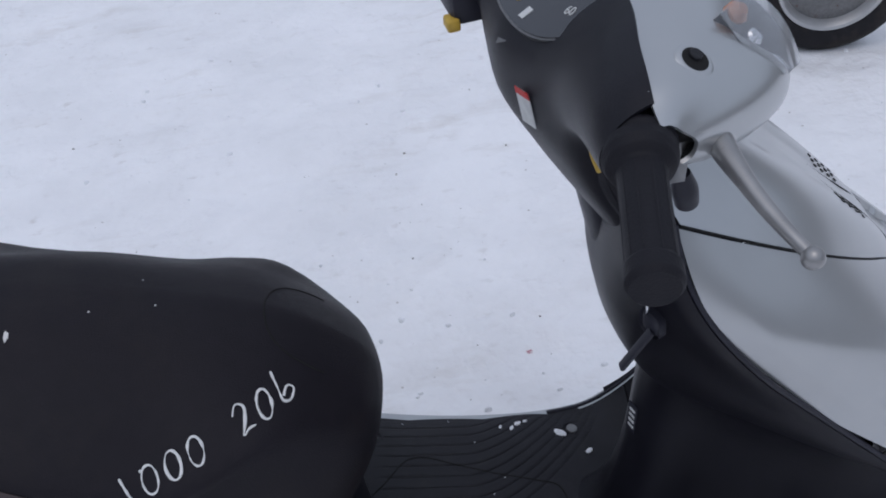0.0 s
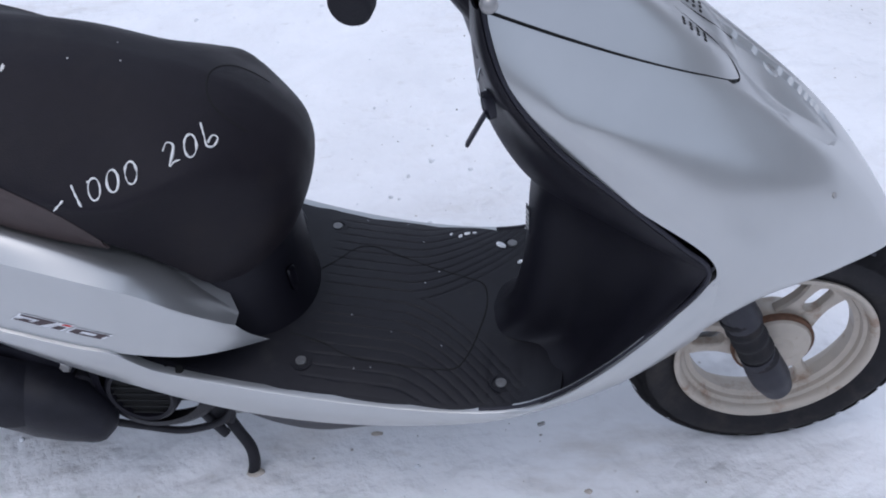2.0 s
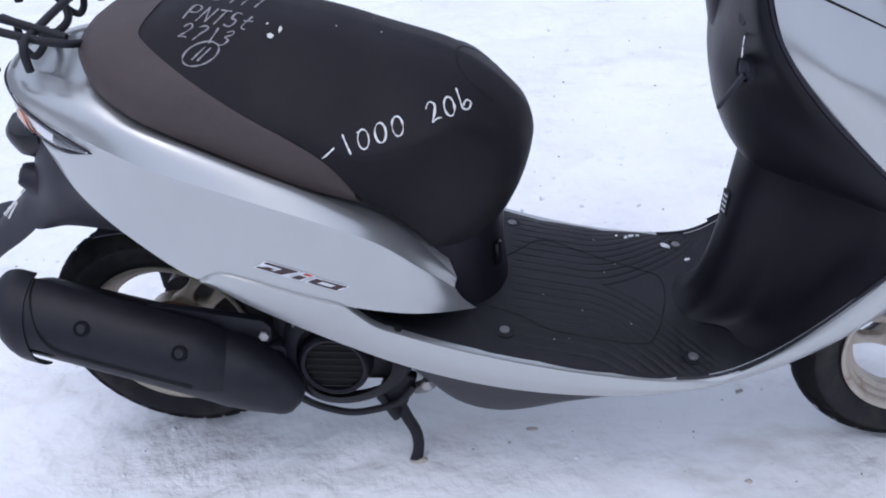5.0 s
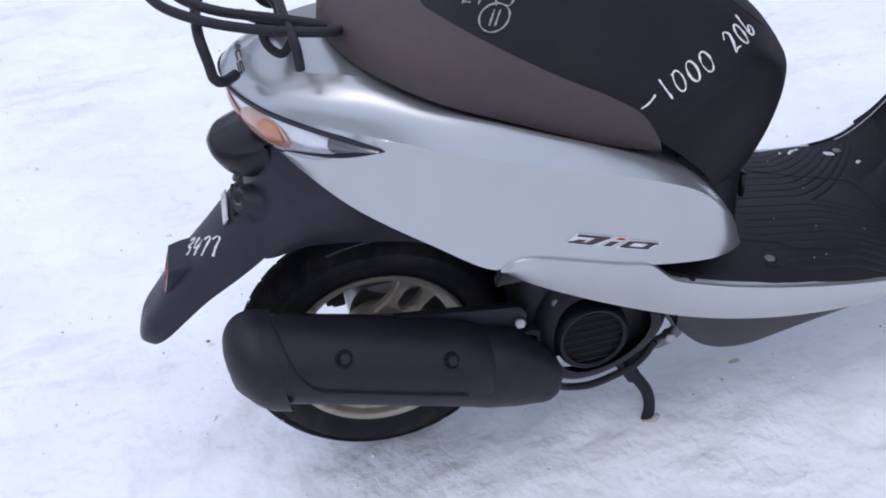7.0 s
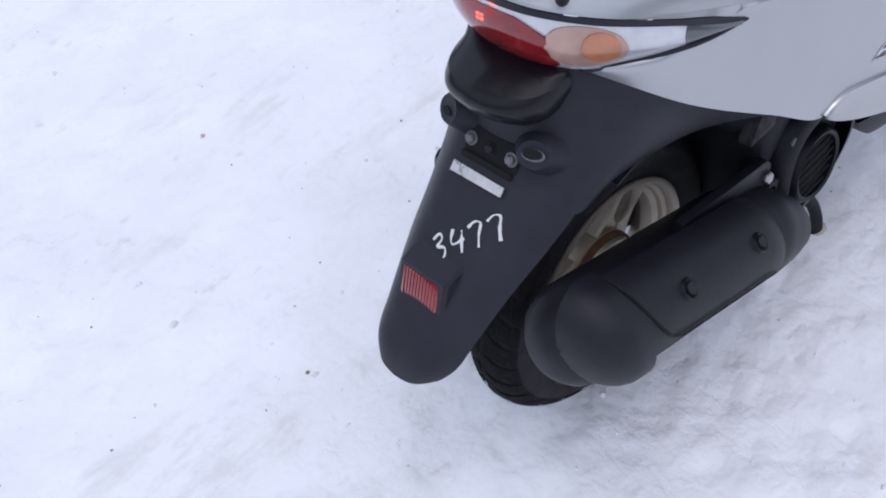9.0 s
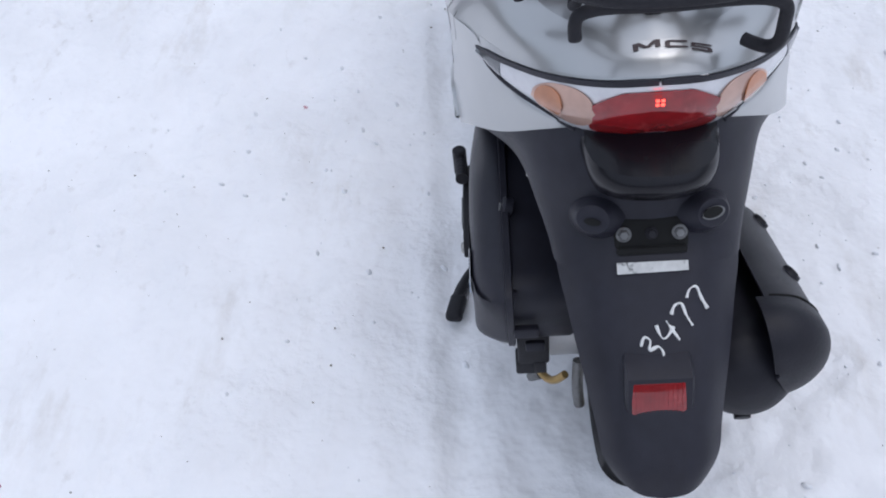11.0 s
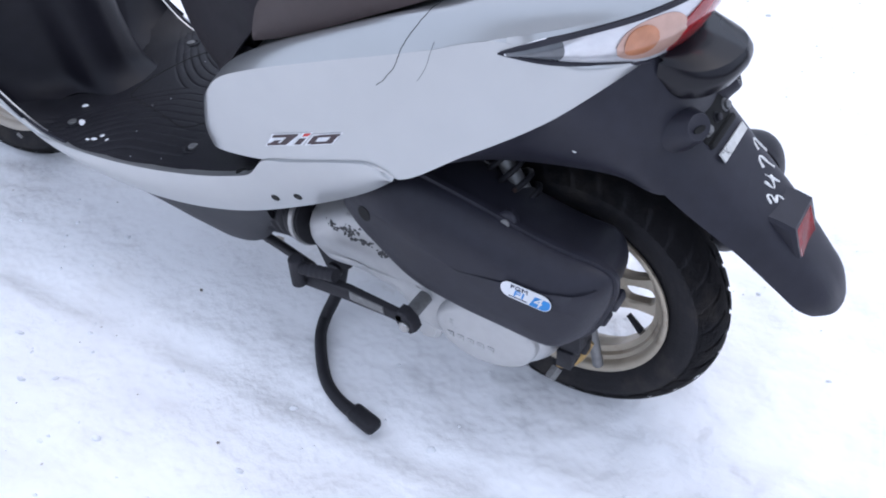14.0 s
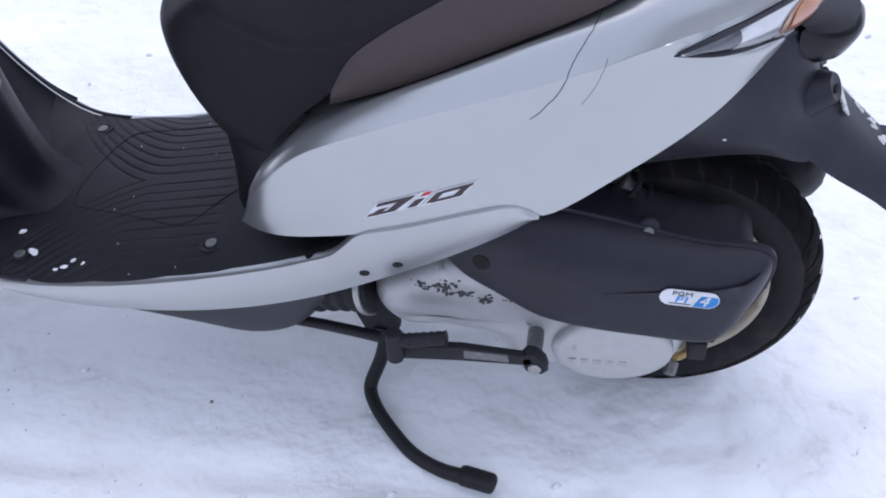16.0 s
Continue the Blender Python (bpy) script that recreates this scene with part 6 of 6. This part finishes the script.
        # clear lamp lens at the cowl's corner
        l0 = [(0.872, -0.146, 0.990), (0.889, -0.157, 0.965), (0.912, -0.163, 0.946)]
        l1 = [(0.886, -0.137, 0.994), (0.906, -0.148, 0.971), (0.923, -0.157, 0.947)]
        l2 = [(0.898, -0.122, 0.996), (0.921, -0.134, 0.972), (0.931, -0.146, 0.946)]
        bowl = skin([l0, l1, l2], 20, 12)
        well = part("lamp_bowl", sheet(np.array([[f(tuple(q)) for q in row] for row in bowl + np.array((0.0005, -0.0005, 0.0015))]), thick=0.002), SMOKED, front, "dark bowl behind the lamp lens")
        part("reflector_strip", tube([f((0.905, -0.150, 0.964)), f((0.914, -0.153, 0.957)), f((0.922, -0.155, 0.950))], [0.0030, 0.0045, 0.0030], 12, 10), CHROME, well, "bright reflector strip")
        part("amber_bulb", disc(0.0085, 0.010, frame_at(f((0.888, -0.137, 0.987)), (0.5, s * 0.5, 0.7)), 18, soft=0.5), AMBER, well)
        part("chrome_spot", disc(0.007, 0.004, frame_at(f((0.900, -0.146, 0.974)), (0.5, s * 0.5, 0.7)), 18, soft=0.5), CHROME, well)
        part("lamp_lens", sheet(np.array([[f(tuple(q)) for q in row] for row in bowl + np.array((0.003, -0.004, 0.0075))]), thick=0.0015), LENSGLASS, front, "clear lamp lens with an amber bulb")
    part("switch_box", rbox((0.034, 0.062, 0.036), pose(0.728, 0.124, 0.913, 0, 0, 8), 0.008), BLACK, scooter, "black switch box on the handlebar")
    part("switch_button", rbox((0.013, 0.020, 0.012), pose(0.7145, 0.097, 0.8985, 0, 0, 8), 0.003), YELLOW, cover, "yellow switch button")
    part("cable_tag", tube([(0.793, -0.120, 0.893), (0.795, -0.124, 0.880), (0.799, -0.126, 0.868)], 0.0020, 10, 8), YELLOW, cover, "yellow cable tag")
    for y0, sag in ((-0.10, 0.02), (-0.06, 0.03)):
        part("control_cable", tube([(0.812, y0 - 0.03, 0.92), (0.805, y0, 0.86), (0.83, y0 + 0.02, 0.79), (0.86, y0 + 0.03, 0.75)], 0.005, 24, 8), IRON, cover)


build_handlebar()


# ---------- key hanging from the lock ----------
def build_key():
    key = thing("key_ring", "black-headed key hanging on a steel ring from the lock", "key", (0.836, -0.122, 0.735))
    inv = Matrix.Translation((-0.836, 0.122, -0.735))

    def sub(name, bm, material, label=""):
        bm.transform(inv)
        return part(name, bm, material, key, label)
    sub("inserted_key", rbox((0.018, 0.006, 0.013), pose(0.848, -0.117, 0.739, 0, 0, 18), 0.002), IRON)
    ring = [(0.840 + 0.003 * math.cos(a), -0.1225 + 0.011 * math.cos(a), 0.727 + 0.0165 * math.sin(a)) for a in np.linspace(0, 2 * math.pi, 28)]
    sub("ring", tube(ring, 0.0012, smooth_path=False, seg=6), CHROME, "thin steel ring")
    sub("key_head", rbox((0.009, 0.026, 0.027), pose(0.844, -0.127, 0.702, 0, 0, 25), 0.0085, seg=3), BLACK, "rounded black key head")
    sub("key_blade", rbox((0.0045, 0.0095, 0.052), pose(0.829, -0.131, 0.676, 5, 30, 0), 0.0015), BLACK, "dark key blade")


build_key()


# ---------- writing, decals and marks ----------
GLYPHS = {
    "0": [[(0.3 + 0.24 * math.cos(a), 0.45 + 0.45 * math.sin(a)) for a in np.linspace(1.4, 7.9, 14)]],
    "1": [[(0.22, 1.0), (0.32, 0.5), (0.44, 0.0)]],
    "2": [[(0.0, 0.72), (0.2, 0.98), (0.42, 0.8), (0.36, 0.45), (0.16, 0.02), (0.36, 0.12), (0.62, 0.1)]],
    "3": [[(0.05, 0.86), (0.35, 1.0), (0.42, 0.78), (0.18, 0.55), (0.48, 0.4), (0.40, 0.05), (0.02, 0.08)]],
    "4": [[(0.15, 1.0), (0.02, 0.45), (0.55, 0.5)], [(0.50, 0.85), (0.38, 0.0)]],
    "6": [[(0.05, 1.15), (0.1, 0.6), (0.16, 0.12), (0.40, 0.02), (0.60, 0.25), (0.42, 0.45), (0.2, 0.25)]],
    "7": [[(0.0, 0.86), (0.30, 1.0), (0.50, 0.9), (0.36, 0.45), (0.26, 0.0)]],
    "-": [[(0.0, 0.30), (0.30, 0.42), (0.55, 0.55)]],
    "P": [[(0.05, 0.0), (0.1, 1.0), (0.5, 0.9), (0.45, 0.55), (0.08, 0.5)]],
    "N": [[(0.02, 0.0), (0.1, 1.0)], [(0.1, 1.0), (0.5, 0.05)], [(0.5, 0.05), (0.58, 1.0)]],
    "T": [[(0.0, 0.95), (0.6, 1.0)], [(0.32, 0.98), (0.28, 0.0)]],
    "S": [[(0.5, 0.92), (0.15, 0.95), (0.12, 0.6), (0.45, 0.45), (0.38, 0.05), (0.0, 0.1)]],
    "t": [[(0.3, 0.9), (0.25, 0.1), (0.5, 0.05)], [(0.05, 0.55), (0.55, 0.62)]],
    "O": [[(0.5 + 0.62 * math.cos(a), 0.5 + 0.62 * math.sin(a)) for a in np.linspace(0, 6.5, 22)], [(0.38, 0.15), (0.42, 0.85)], [(0.62, 0.15), (0.66, 0.85)]],
}


def write(text, origin, right, up, size, towards, tree, parent, pen=0.0016, material=WHITE, gaps=None, label=""):
    """Handwriting laid on a surface: each stroke is thrown along 'towards' until it meets it."""
    right, up, towards = Vector(right), Vector(up), Vector(towards).normalized()
    at = 0.0
    for i, ch in enumerate(text):
        if ch == " ":
            at += 0.45
            continue
        bm = bmesh.new()
        shift = gaps[i] if gaps else 0.0
        for stroke in GLYPHS[ch]:
            c = spline([(x, y, 0) for x, y in stroke], max(12, 5 * len(stroke)))
            pts = []
            for x, y, _ in c:
                p = Vector(origin) + right * (at + x) * size + up * (y + shift) * size
                hit, normal, _, _ = tree.ray_cast(p - towards * 0.25, towards, 0.6)
                if hit:
                    n = normal if normal.dot(towards) < 0 else -normal
                    pts.append(tuple(hit + n * pen * 0.25))
            if len(pts) > 3:
                tube(pts, [pen * (0.95 + 0.9 * noise.noise(Vector(q) * 140)) for q in pts], smooth_path=False, seg=6, bm=bm)
        if len(bm.verts):
            part("marker_stroke", bm, material, parent, label)
        else:
            bm.free()
        at += 1.1 if ch == "O" else 0.78


seat_tree = tree_of([seat])
write("-1000  206", (0.338, -0.17, 0.606), (0.97, 0, 0.37), (0.02, 0, 1.0), 0.031, (-0.335, 1.02, -0.59), seat_tree, seat, 0.0012, label="white marker writing")
chalk = mat("faded_marker", (0.30, 0.29, 0.30), 0.7)
for text, x, y, h in (("3477", 0.178, -0.010, 0.030), ("PNTSt", 0.160, -0.070, 0.030), ("2713", 0.170, -0.128, 0.030), ("O", 0.205, -0.205, 0.040)):
    write(text, (x, y, 0.762), (0.9, -0.40, 0), (0.1, 1.45, 0), h, (-0.545, 1.14, -0.478), seat_tree, seat, 0.0011, chalk, label="faded marker writing")
for x, y, w, h in ((0.268, -0.068, 0.013, 0.010), (0.279, -0.058, 0.007, 0.012), (0.262, -0.052, 0.006, 0.004), (0.382, -0.150, 0.005, 0.004), (0.345, -0.03, 0.003, 0.003), (0.40, -0.015, 0.003, 0.0025), (0.385, 0.02, 0.002, 0.002)):
    bm = bmesh.new()
    hit, normal, _, _ = seat_tree.ray_cast(Vector((x, y, 1.0)), Vector((0, 0, -1)), 1.0)
    n = normal if normal.z > 0 else -normal
    ring = [(w * 0.34 * math.cos(a) * (1 + 0.7 * noise.noise((a * 2, x * 60, 0))), h * 0.34 * math.sin(a) * (1 + 0.7 * noise.noise((a * 2, y * 60, 5)))) for a in np.linspace(0, 6.28, 14, endpoint=False)]
    part("paint_blot", slab(ring, 0.0007, frame_at(hit - n * 0.0002, n, (0, 1, 0)), bm), FOILTAPE, seat, "worn white paint blot")
guard_tree = tree_of([guard])
write("3477", (-0.246, 0.003, 0.427), (0.46, -0.72, 0.50), (0.45, 0.60, 0.52), 0.0290, (0.75, 0, -0.6), guard_tree, guard, 0.0015, label="white marker writing")

panels = [o for o in scene.objects if o.name.startswith("side_panel")]
panel_tree = tree_of(panels)
deck_ob = bpy.data.objects["tail_cover"]
deck_tree = tree_of([deck_ob] + panels)


def lay(shape, origin, right, up, towards, tree, parent, name, material, lift=0.0008, rows=3):
    """A thin shape laid on a curved surface; shape: left and right borders by height."""
    right, up, towards = Vector(right), Vector(up), Vector(towards).normalized()
    grid = []
    for a, b, y in shape:
        row = []
        for s in np.linspace(0, 1, 8):
            p = Vector(origin) + right * (a + (b - a) * s) + up * y
            hit, normal, _, _ = tree.ray_cast(p - towards * 0.2, towards, 0.5)
            if not hit:
                return None
            n = normal if normal.dot(towards) < 0 else -normal
            row.append(tuple(hit + n * lift))
        grid.append(row)
    return part(name, sheet(np.array(grid)), material, parent)


for panel in panels:
    s = 1 if panel.data.vertices[0].co.y > 0 else -1
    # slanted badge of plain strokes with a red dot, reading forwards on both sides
    if s > 0:
        o, r, u = (0.338, 0.20, 0.430), (-0.88, 0, 0.33), (-0.40, 0, 0.80)
    else:
        o, r, u = (0.229, -0.20, 0.471), (0.90, 0, -0.31), (0.48, 0, 0.46)
    k = 1.0
    st = [((0.002, 0.050, 0.001), (0.004, 0.053, 0.010), (0.006, 0.058, 0.020), (0.006, 0.058, 0.028)),
          ((0.051, 0.070, 0.001), (0.054, 0.073, 0.010), (0.058, 0.076, 0.019), (0.060, 0.080, 0.028)),
          ((0.074, 0.121, 0.000), (0.076, 0.125, 0.010), (0.080, 0.129, 0.020), (0.081, 0.130, 0.023))]
    for q in st:
        lay(q, o, r, u, (0, -s, 0), panel_tree, panel, "badge_edge", DECALWHITE, 0.0006)
    for q in (((0.004, 0.034, 0.003), (0.006, 0.036, 0.008)), ((0.026, 0.040, 0.003), (0.032, 0.048, 0.014), (0.038, 0.056, 0.024)), ((0.009, 0.050, 0.020), (0.010, 0.056, 0.026)), ((0.006, 0.020, 0.005), (0.016, 0.028, 0.014)),
              ((0.054, 0.066, 0.003), (0.060, 0.072, 0.016)), ((0.077, 0.088, 0.003), (0.083, 0.094, 0.020)), ((0.084, 0.120, 0.002), (0.085, 0.121, 0.007)), ((0.090, 0.126, 0.016), (0.091, 0.127, 0.021)), ((0.108, 0.119, 0.005), (0.114, 0.125, 0.018))):
        lay(q, o, r, u, (0, -s, 0), panel_tree, panel, "badge_stroke", DECALDARK, 0.0012)
    lay(((0.063, 0.074, 0.020), (0.066, 0.077, 0.026)), o, r, u, (0, -s, 0), panel_tree, panel, "badge_dot", DECALRED, 0.0012)

lay(((0, 0.001, 0.0), (0, 0.001, 0.02), (0, 0.001, 0.045)), (-0.122, 0.0, 0.73), (0, 1, 0), (1, 0, 0), (0.05, 0, -1), deck_tree, deck_ob, "centre_joint", CRACK)


def crack(pts, towards, tree, parent, pen=0.0005):
    out = []
    for p in spline(pts, 40):
        jit = 0.0012 * noise.noise_vector(Vector(p) * 160)
        hit, normal, _, _ = tree.ray_cast(Vector(p) + jit - Vector(towards).normalized() * 0.1, Vector(towards).normalized(), 0.3)
        if hit:
            out.append(tuple(hit))
    if len(out) > 4:
        part("crack", tube(out, pen, smooth_path=False, seg=5), CRACK, parent, "hairline crack in the paint")


left = [p for p in panels if p.data.vertices[0].co.y > 0][0]
both_tree = tree_of(panels + [deck_ob])
crack([(0.100, 0.142, 0.675), (0.112, 0.165, 0.650), (0.128, 0.185, 0.625), (0.138, 0.195, 0.600), (0.165, 0.20, 0.568)], (0, -0.75, -0.5), both_tree, left)
crack([(0.098, 0.185, 0.630), (0.104, 0.195, 0.610), (0.118, 0.20, 0.585)], (0, -0.9, -0.3), both_tree, left, 0.0003)

# block lettering along the tail's rear edge, reading from behind
BLOCK = {"M": ((0, 0.2, 0, 0.2, 0, 1), (0.8, 1.0, 0.8, 1.0, 0, 1), (0.40, 0.58, 0.0, 0.24, 0.1, 1), (0.42, 0.60, 0.76, 1.0, 0.1, 1)),
         "C": ((0, 0.22, 0, 0.22, 0.1, 0.9), (0.1, 1.0, 0.08, 0.98, 0, 0.24), (0.08, 0.98, 0.1, 1.0, 0.76, 1)),
         "S": ((0, 0.95, 0.02, 0.97, 0, 0.2), (0.05, 0.95, 0.05, 0.95, 0.4, 0.6), (0.03, 0.98, 0.05, 1.0, 0.8, 1), (0, 0.2, 0, 0.2, 0.5, 0.9), (0.78, 1.0, 0.78, 1.0, 0.1, 0.5))}
for ch, y0, w in (("M", 0.022, 0.024), ("C", -0.006, 0.020), ("S", -0.029, 0.019)):
    for a, b, a1, b1, lo, hi in BLOCK[ch]:
        shape = [((a + (a1 - a) * k) * w, (b + (b1 - b) * k) * w, (lo + (hi - lo) * k) * 0.0070) for k in (0.0, 0.5, 1.0)]
        lay(shape, (-0.1060, y0, 0.73), (0.06, -1, 0), (1, 0, 0), (0.05, 0, -1), both_tree, deck_ob, "letter_stroke", DECALDARK, 0.0009)

# ---------- snow crumbs on the floorboard ----------
rnd = random.Random(11)


def crumb(x, y, w, d, h, turn):
    bm = bmesh.new()
    bmesh.ops.create_icosphere(bm, subdivisions=2, radius=0.5)
    for v in bm.verts:
        v.co += 0.26 * noise.noise_vector(v.co * 4 + Vector((x * 90, y * 90, 0)))
    bm.transform(pose(0, 0, h * 0.35, 0, 0, turn) @ Matrix.Diagonal((w, d, h, 1)))
    me = bpy.data.meshes.new("snow_crumb")
    bm.to_mesh(me)
    bm.free()
    me.materials.append(SNOWCHIP)
    ob = new("snow_crumb", me)
    ob.location = (x, y, floor_z(x, y))
    return tagged(ob, "small white snow crumb lying on the black floorboard", "snow crumb", "crumbs on the floorboard")


crumb(0.800, 0.131, 0.019, 0.009, 0.004, -35)
crumb(0.832, 0.095, 0.010, 0.007, 0.003, 40)
crumb(0.746, 0.156, 0.011, 0.006, 0.003, 20)
crumb(0.722, 0.151, 0.007, 0.004, 0.002, 70)
crumb(0.737, 0.147, 0.008, 0.005, 0.003, 60)
crumb(0.757, 0.160, 0.006, 0.005, 0.003, 0)
for _ in range(10):
    crumb(rnd.uniform(0.58, 0.84), rnd.uniform(-0.14, 0.17), rnd.uniform(0.0012, 0.0024), rnd.uniform(0.0010, 0.0018), 0.001, rnd.uniform(0, 180))


# ---------- a second vehicle's wheel behind ----------
def build_parked():
    ob = thing("parked_scooter", "dark wheel of another scooter parked on the snow", "motor scooter", (1.765, 1.50, 0.0))
    m = pose(0, 0, 0.200, 90, 0, -8)
    R, half = 0.206, 0.045
    prof = [(R - 0.040 + 0.040 * math.cos(a), half * math.sin(a)) for a in np.linspace(-1.6, 1.6, 17)] + [(0.142, 0.034), (0.136, 0.026), (0.136, -0.026), (0.142, -0.034)]
    tyre = part("tyre", lathe(prof, m, 80), RUBBER, ob, "black tyre")
    part("rim", lathe([(0.142, 0.030), (0.140, 0.036), (0.132, 0.034), (0.118, 0.016), (0.116, -0.016), (0.132, -0.034), (0.140, -0.036), (0.142, -0.030), (0.128, -0.01), (0.128, 0.01)], m, 80), ALU, ob, "pale grey rim")
    for side in (1, -1):
        part("wheel_disc", lathe([(0.030, 0.016 * side), (0.060, 0.026 * side), (0.095, 0.020 * side), (0.119, 0.014 * side), (0.119, 0.008 * side), (0.030, 0.006 * side)], m, 60), DULL, ob)
    part("hub", disc(0.03, 0.09, m @ pose(0, 0, -0.045), 24), DULL, ob)
    part("fork_leg", tube([(-0.02, -0.07, 0.2), (-0.08, -0.07, 0.36), (-0.12, -0.07, 0.5)], 0.02, 12, 14), IRON, ob)
    part("fork_leg", tube([(-0.02, 0.07, 0.2), (-0.08, 0.07, 0.36), (-0.12, 0.07, 0.5)], 0.02, 12, 14), IRON, ob)
    rows = [[(0.235 * math.cos(t), w, 0.2 + 0.235 * math.sin(t)) for w in np.linspace(-0.07, 0.07, 6)] for t in np.linspace(0.6, 2.6, 14)]
    part("mudguard", sheet(np.array(rows), thick=0.004), SILVER, ob, "silver mudguard")


build_parked()


# ---------- grit and snow lumps ----------
def scatter():
    rnd = random.Random(3)
    for name, count, material, lo, hi, label in (("grit", 210, GRIT, 0.0010, 0.0034, "scattered dark grit on the snow"), ("snow_lumps", 420, SNOWCHIP, 0.002, 0.008, "small loose lumps of snow")):
        bm = bmesh.new()
        for _ in range(count):
            if name == "grit" and rnd.random() < 0.55:
                cx, cy, sp_ = rnd.choice(((0.55, 1.0, 0.35), (0.7, 0.75, 0.3), (-0.5, 0.6, 0.35), (0.9, -0.2, 0.12), (0.9, 1.6, 0.3), (-0.35, -0.5, 0.3), (0.2, 0.7, 0.3)))
                x, y = rnd.gauss(cx, sp_), rnd.gauss(cy, sp_)
            else:
                x, y = rnd.uniform(-1.6, 2.4), rnd.uniform(-1.2, 2.2)
            if name == "snow_lumps" and rnd.random() < 0.5:
                x, y = rnd.gauss(0.4, 0.6), rnd.choice((-1, 1)) * abs(rnd.gauss(0.35, 0.15))
            r = lo + (hi - lo) * rnd.random() ** 2.5
            bmesh.ops.create_icosphere(bm, subdivisions=1, radius=r, matrix=pose(x, y, ground_height(x, y) - 0.004 + r * 0.15, rnd.uniform(0, 90), rnd.uniform(0, 90), 0) @ Matrix.Diagonal((rnd.uniform(0.7, 1.5), rnd.uniform(0.7, 1.2), rnd.uniform(0.4, 0.8), 1)))
        me = bpy.data.meshes.new(name)
        for f in bm.faces:
            f.smooth = True
        bm.to_mesh(me)
        bm.free()
        me.materials.append(material)
        tagged(new(name, me), label, "grit" if name == "grit" else "snow", kind="stuff")
    for x, y, w, d in ((0.398, -0.110, 0.013, 0.010), (0.924, -0.125, 0.006, 0.004), (0.582, -0.026, 0.010, 0.004)):
        bm = bmesh.new()
        bmesh.ops.create_icosphere(bm, subdivisions=3, radius=1)
        for v in bm.verts:
            v.co *= 1 + 0.45 * noise.noise(v.co * 2.5 + Vector((x * 30, y * 30, 0)))
        bm.transform(Matrix.Diagonal((w, d, 0.004, 1)))
        me = bpy.data.meshes.new("dirty_lump")
        for f in bm.faces:
            f.smooth = True
        bm.to_mesh(me)
        bm.free()
        me.materials.append(DIRT)
        ob = new("dirty_lump", me)
        ob.location = (x, y, ground_height(x, y) - 0.004)
        tagged(ob, "brownish lump of dirty snow beside the scooter", "snow lump", "dirty lumps")


scatter()


# ---------- two scraps of pink paper trodden into the snow ----------
PINK = mat("pink_paper", (0.55, 0.28, 0.32), 0.8, 0, 0, 0.3, 200, spots=(0.75, 0.70, 0.72), spot_scale=160, spot_at=0.5)
for x, y, turn in ((0.820, 0.558, 20), (-0.076, 0.918, 65)):
    bm = slab([(0.006, -0.002), (0.004, 0.004), (-0.001, 0.003), (-0.006, 0.005), (-0.005, -0.003), (0.001, -0.005)], 0.0012, Matrix.Identity(4))
    for v in bm.verts:
        v.co.z += 0.0016 * noise.noise(v.co * 300 + Vector((x * 50, y * 50, 0)))
    me = bpy.data.meshes.new("paper_scrap")
    bm.to_mesh(me)
    bm.free()
    me.materials.append(PINK)
    ob = new("paper_scrap", me)
    ob.matrix_world = pose(x, y, ground_height(x, y) - 0.0035, 0, 0, turn)
    tagged(ob, "tiny scrap of pink paper trodden into the snow", "paper scrap", "paper scraps")


# ---------- unseen ring, added to darken the horizon in reflections ---
def build_backdrop():
    rows = []
    for z in (-0.5, 2.0, 4.5, 6.0):
        rows.append([(26 * math.cos(a) * (1 + 0.02 * (z - 2)), 26 * math.sin(a) * (1 + 0.02 * (z - 2)), z + (0.9 * noise.noise((a * 6, 0, 0)) if z > 5 else 0)) for a in np.linspace(0, 2 * math.pi, 96, endpoint=False)])
    bm = sheet(np.array(rows), close_u=True)
    me = bpy.data.meshes.new("backdrop")
    bm.to_mesh(me)
    bm.free()
    me.materials.append(mat("horizon_dimmer", (0.16, 0.155, 0.15), 0.9, 0, 0, 0.4, 1.5, spots=(0.34, 0.34, 0.35), spot_scale=0.6, spot_at=0.55, ramp=0.2))
    tagged(new("backdrop", me), "unseen grey ring added to darken the horizon in reflections", "backdrop", kind="structure")


build_backdrop()
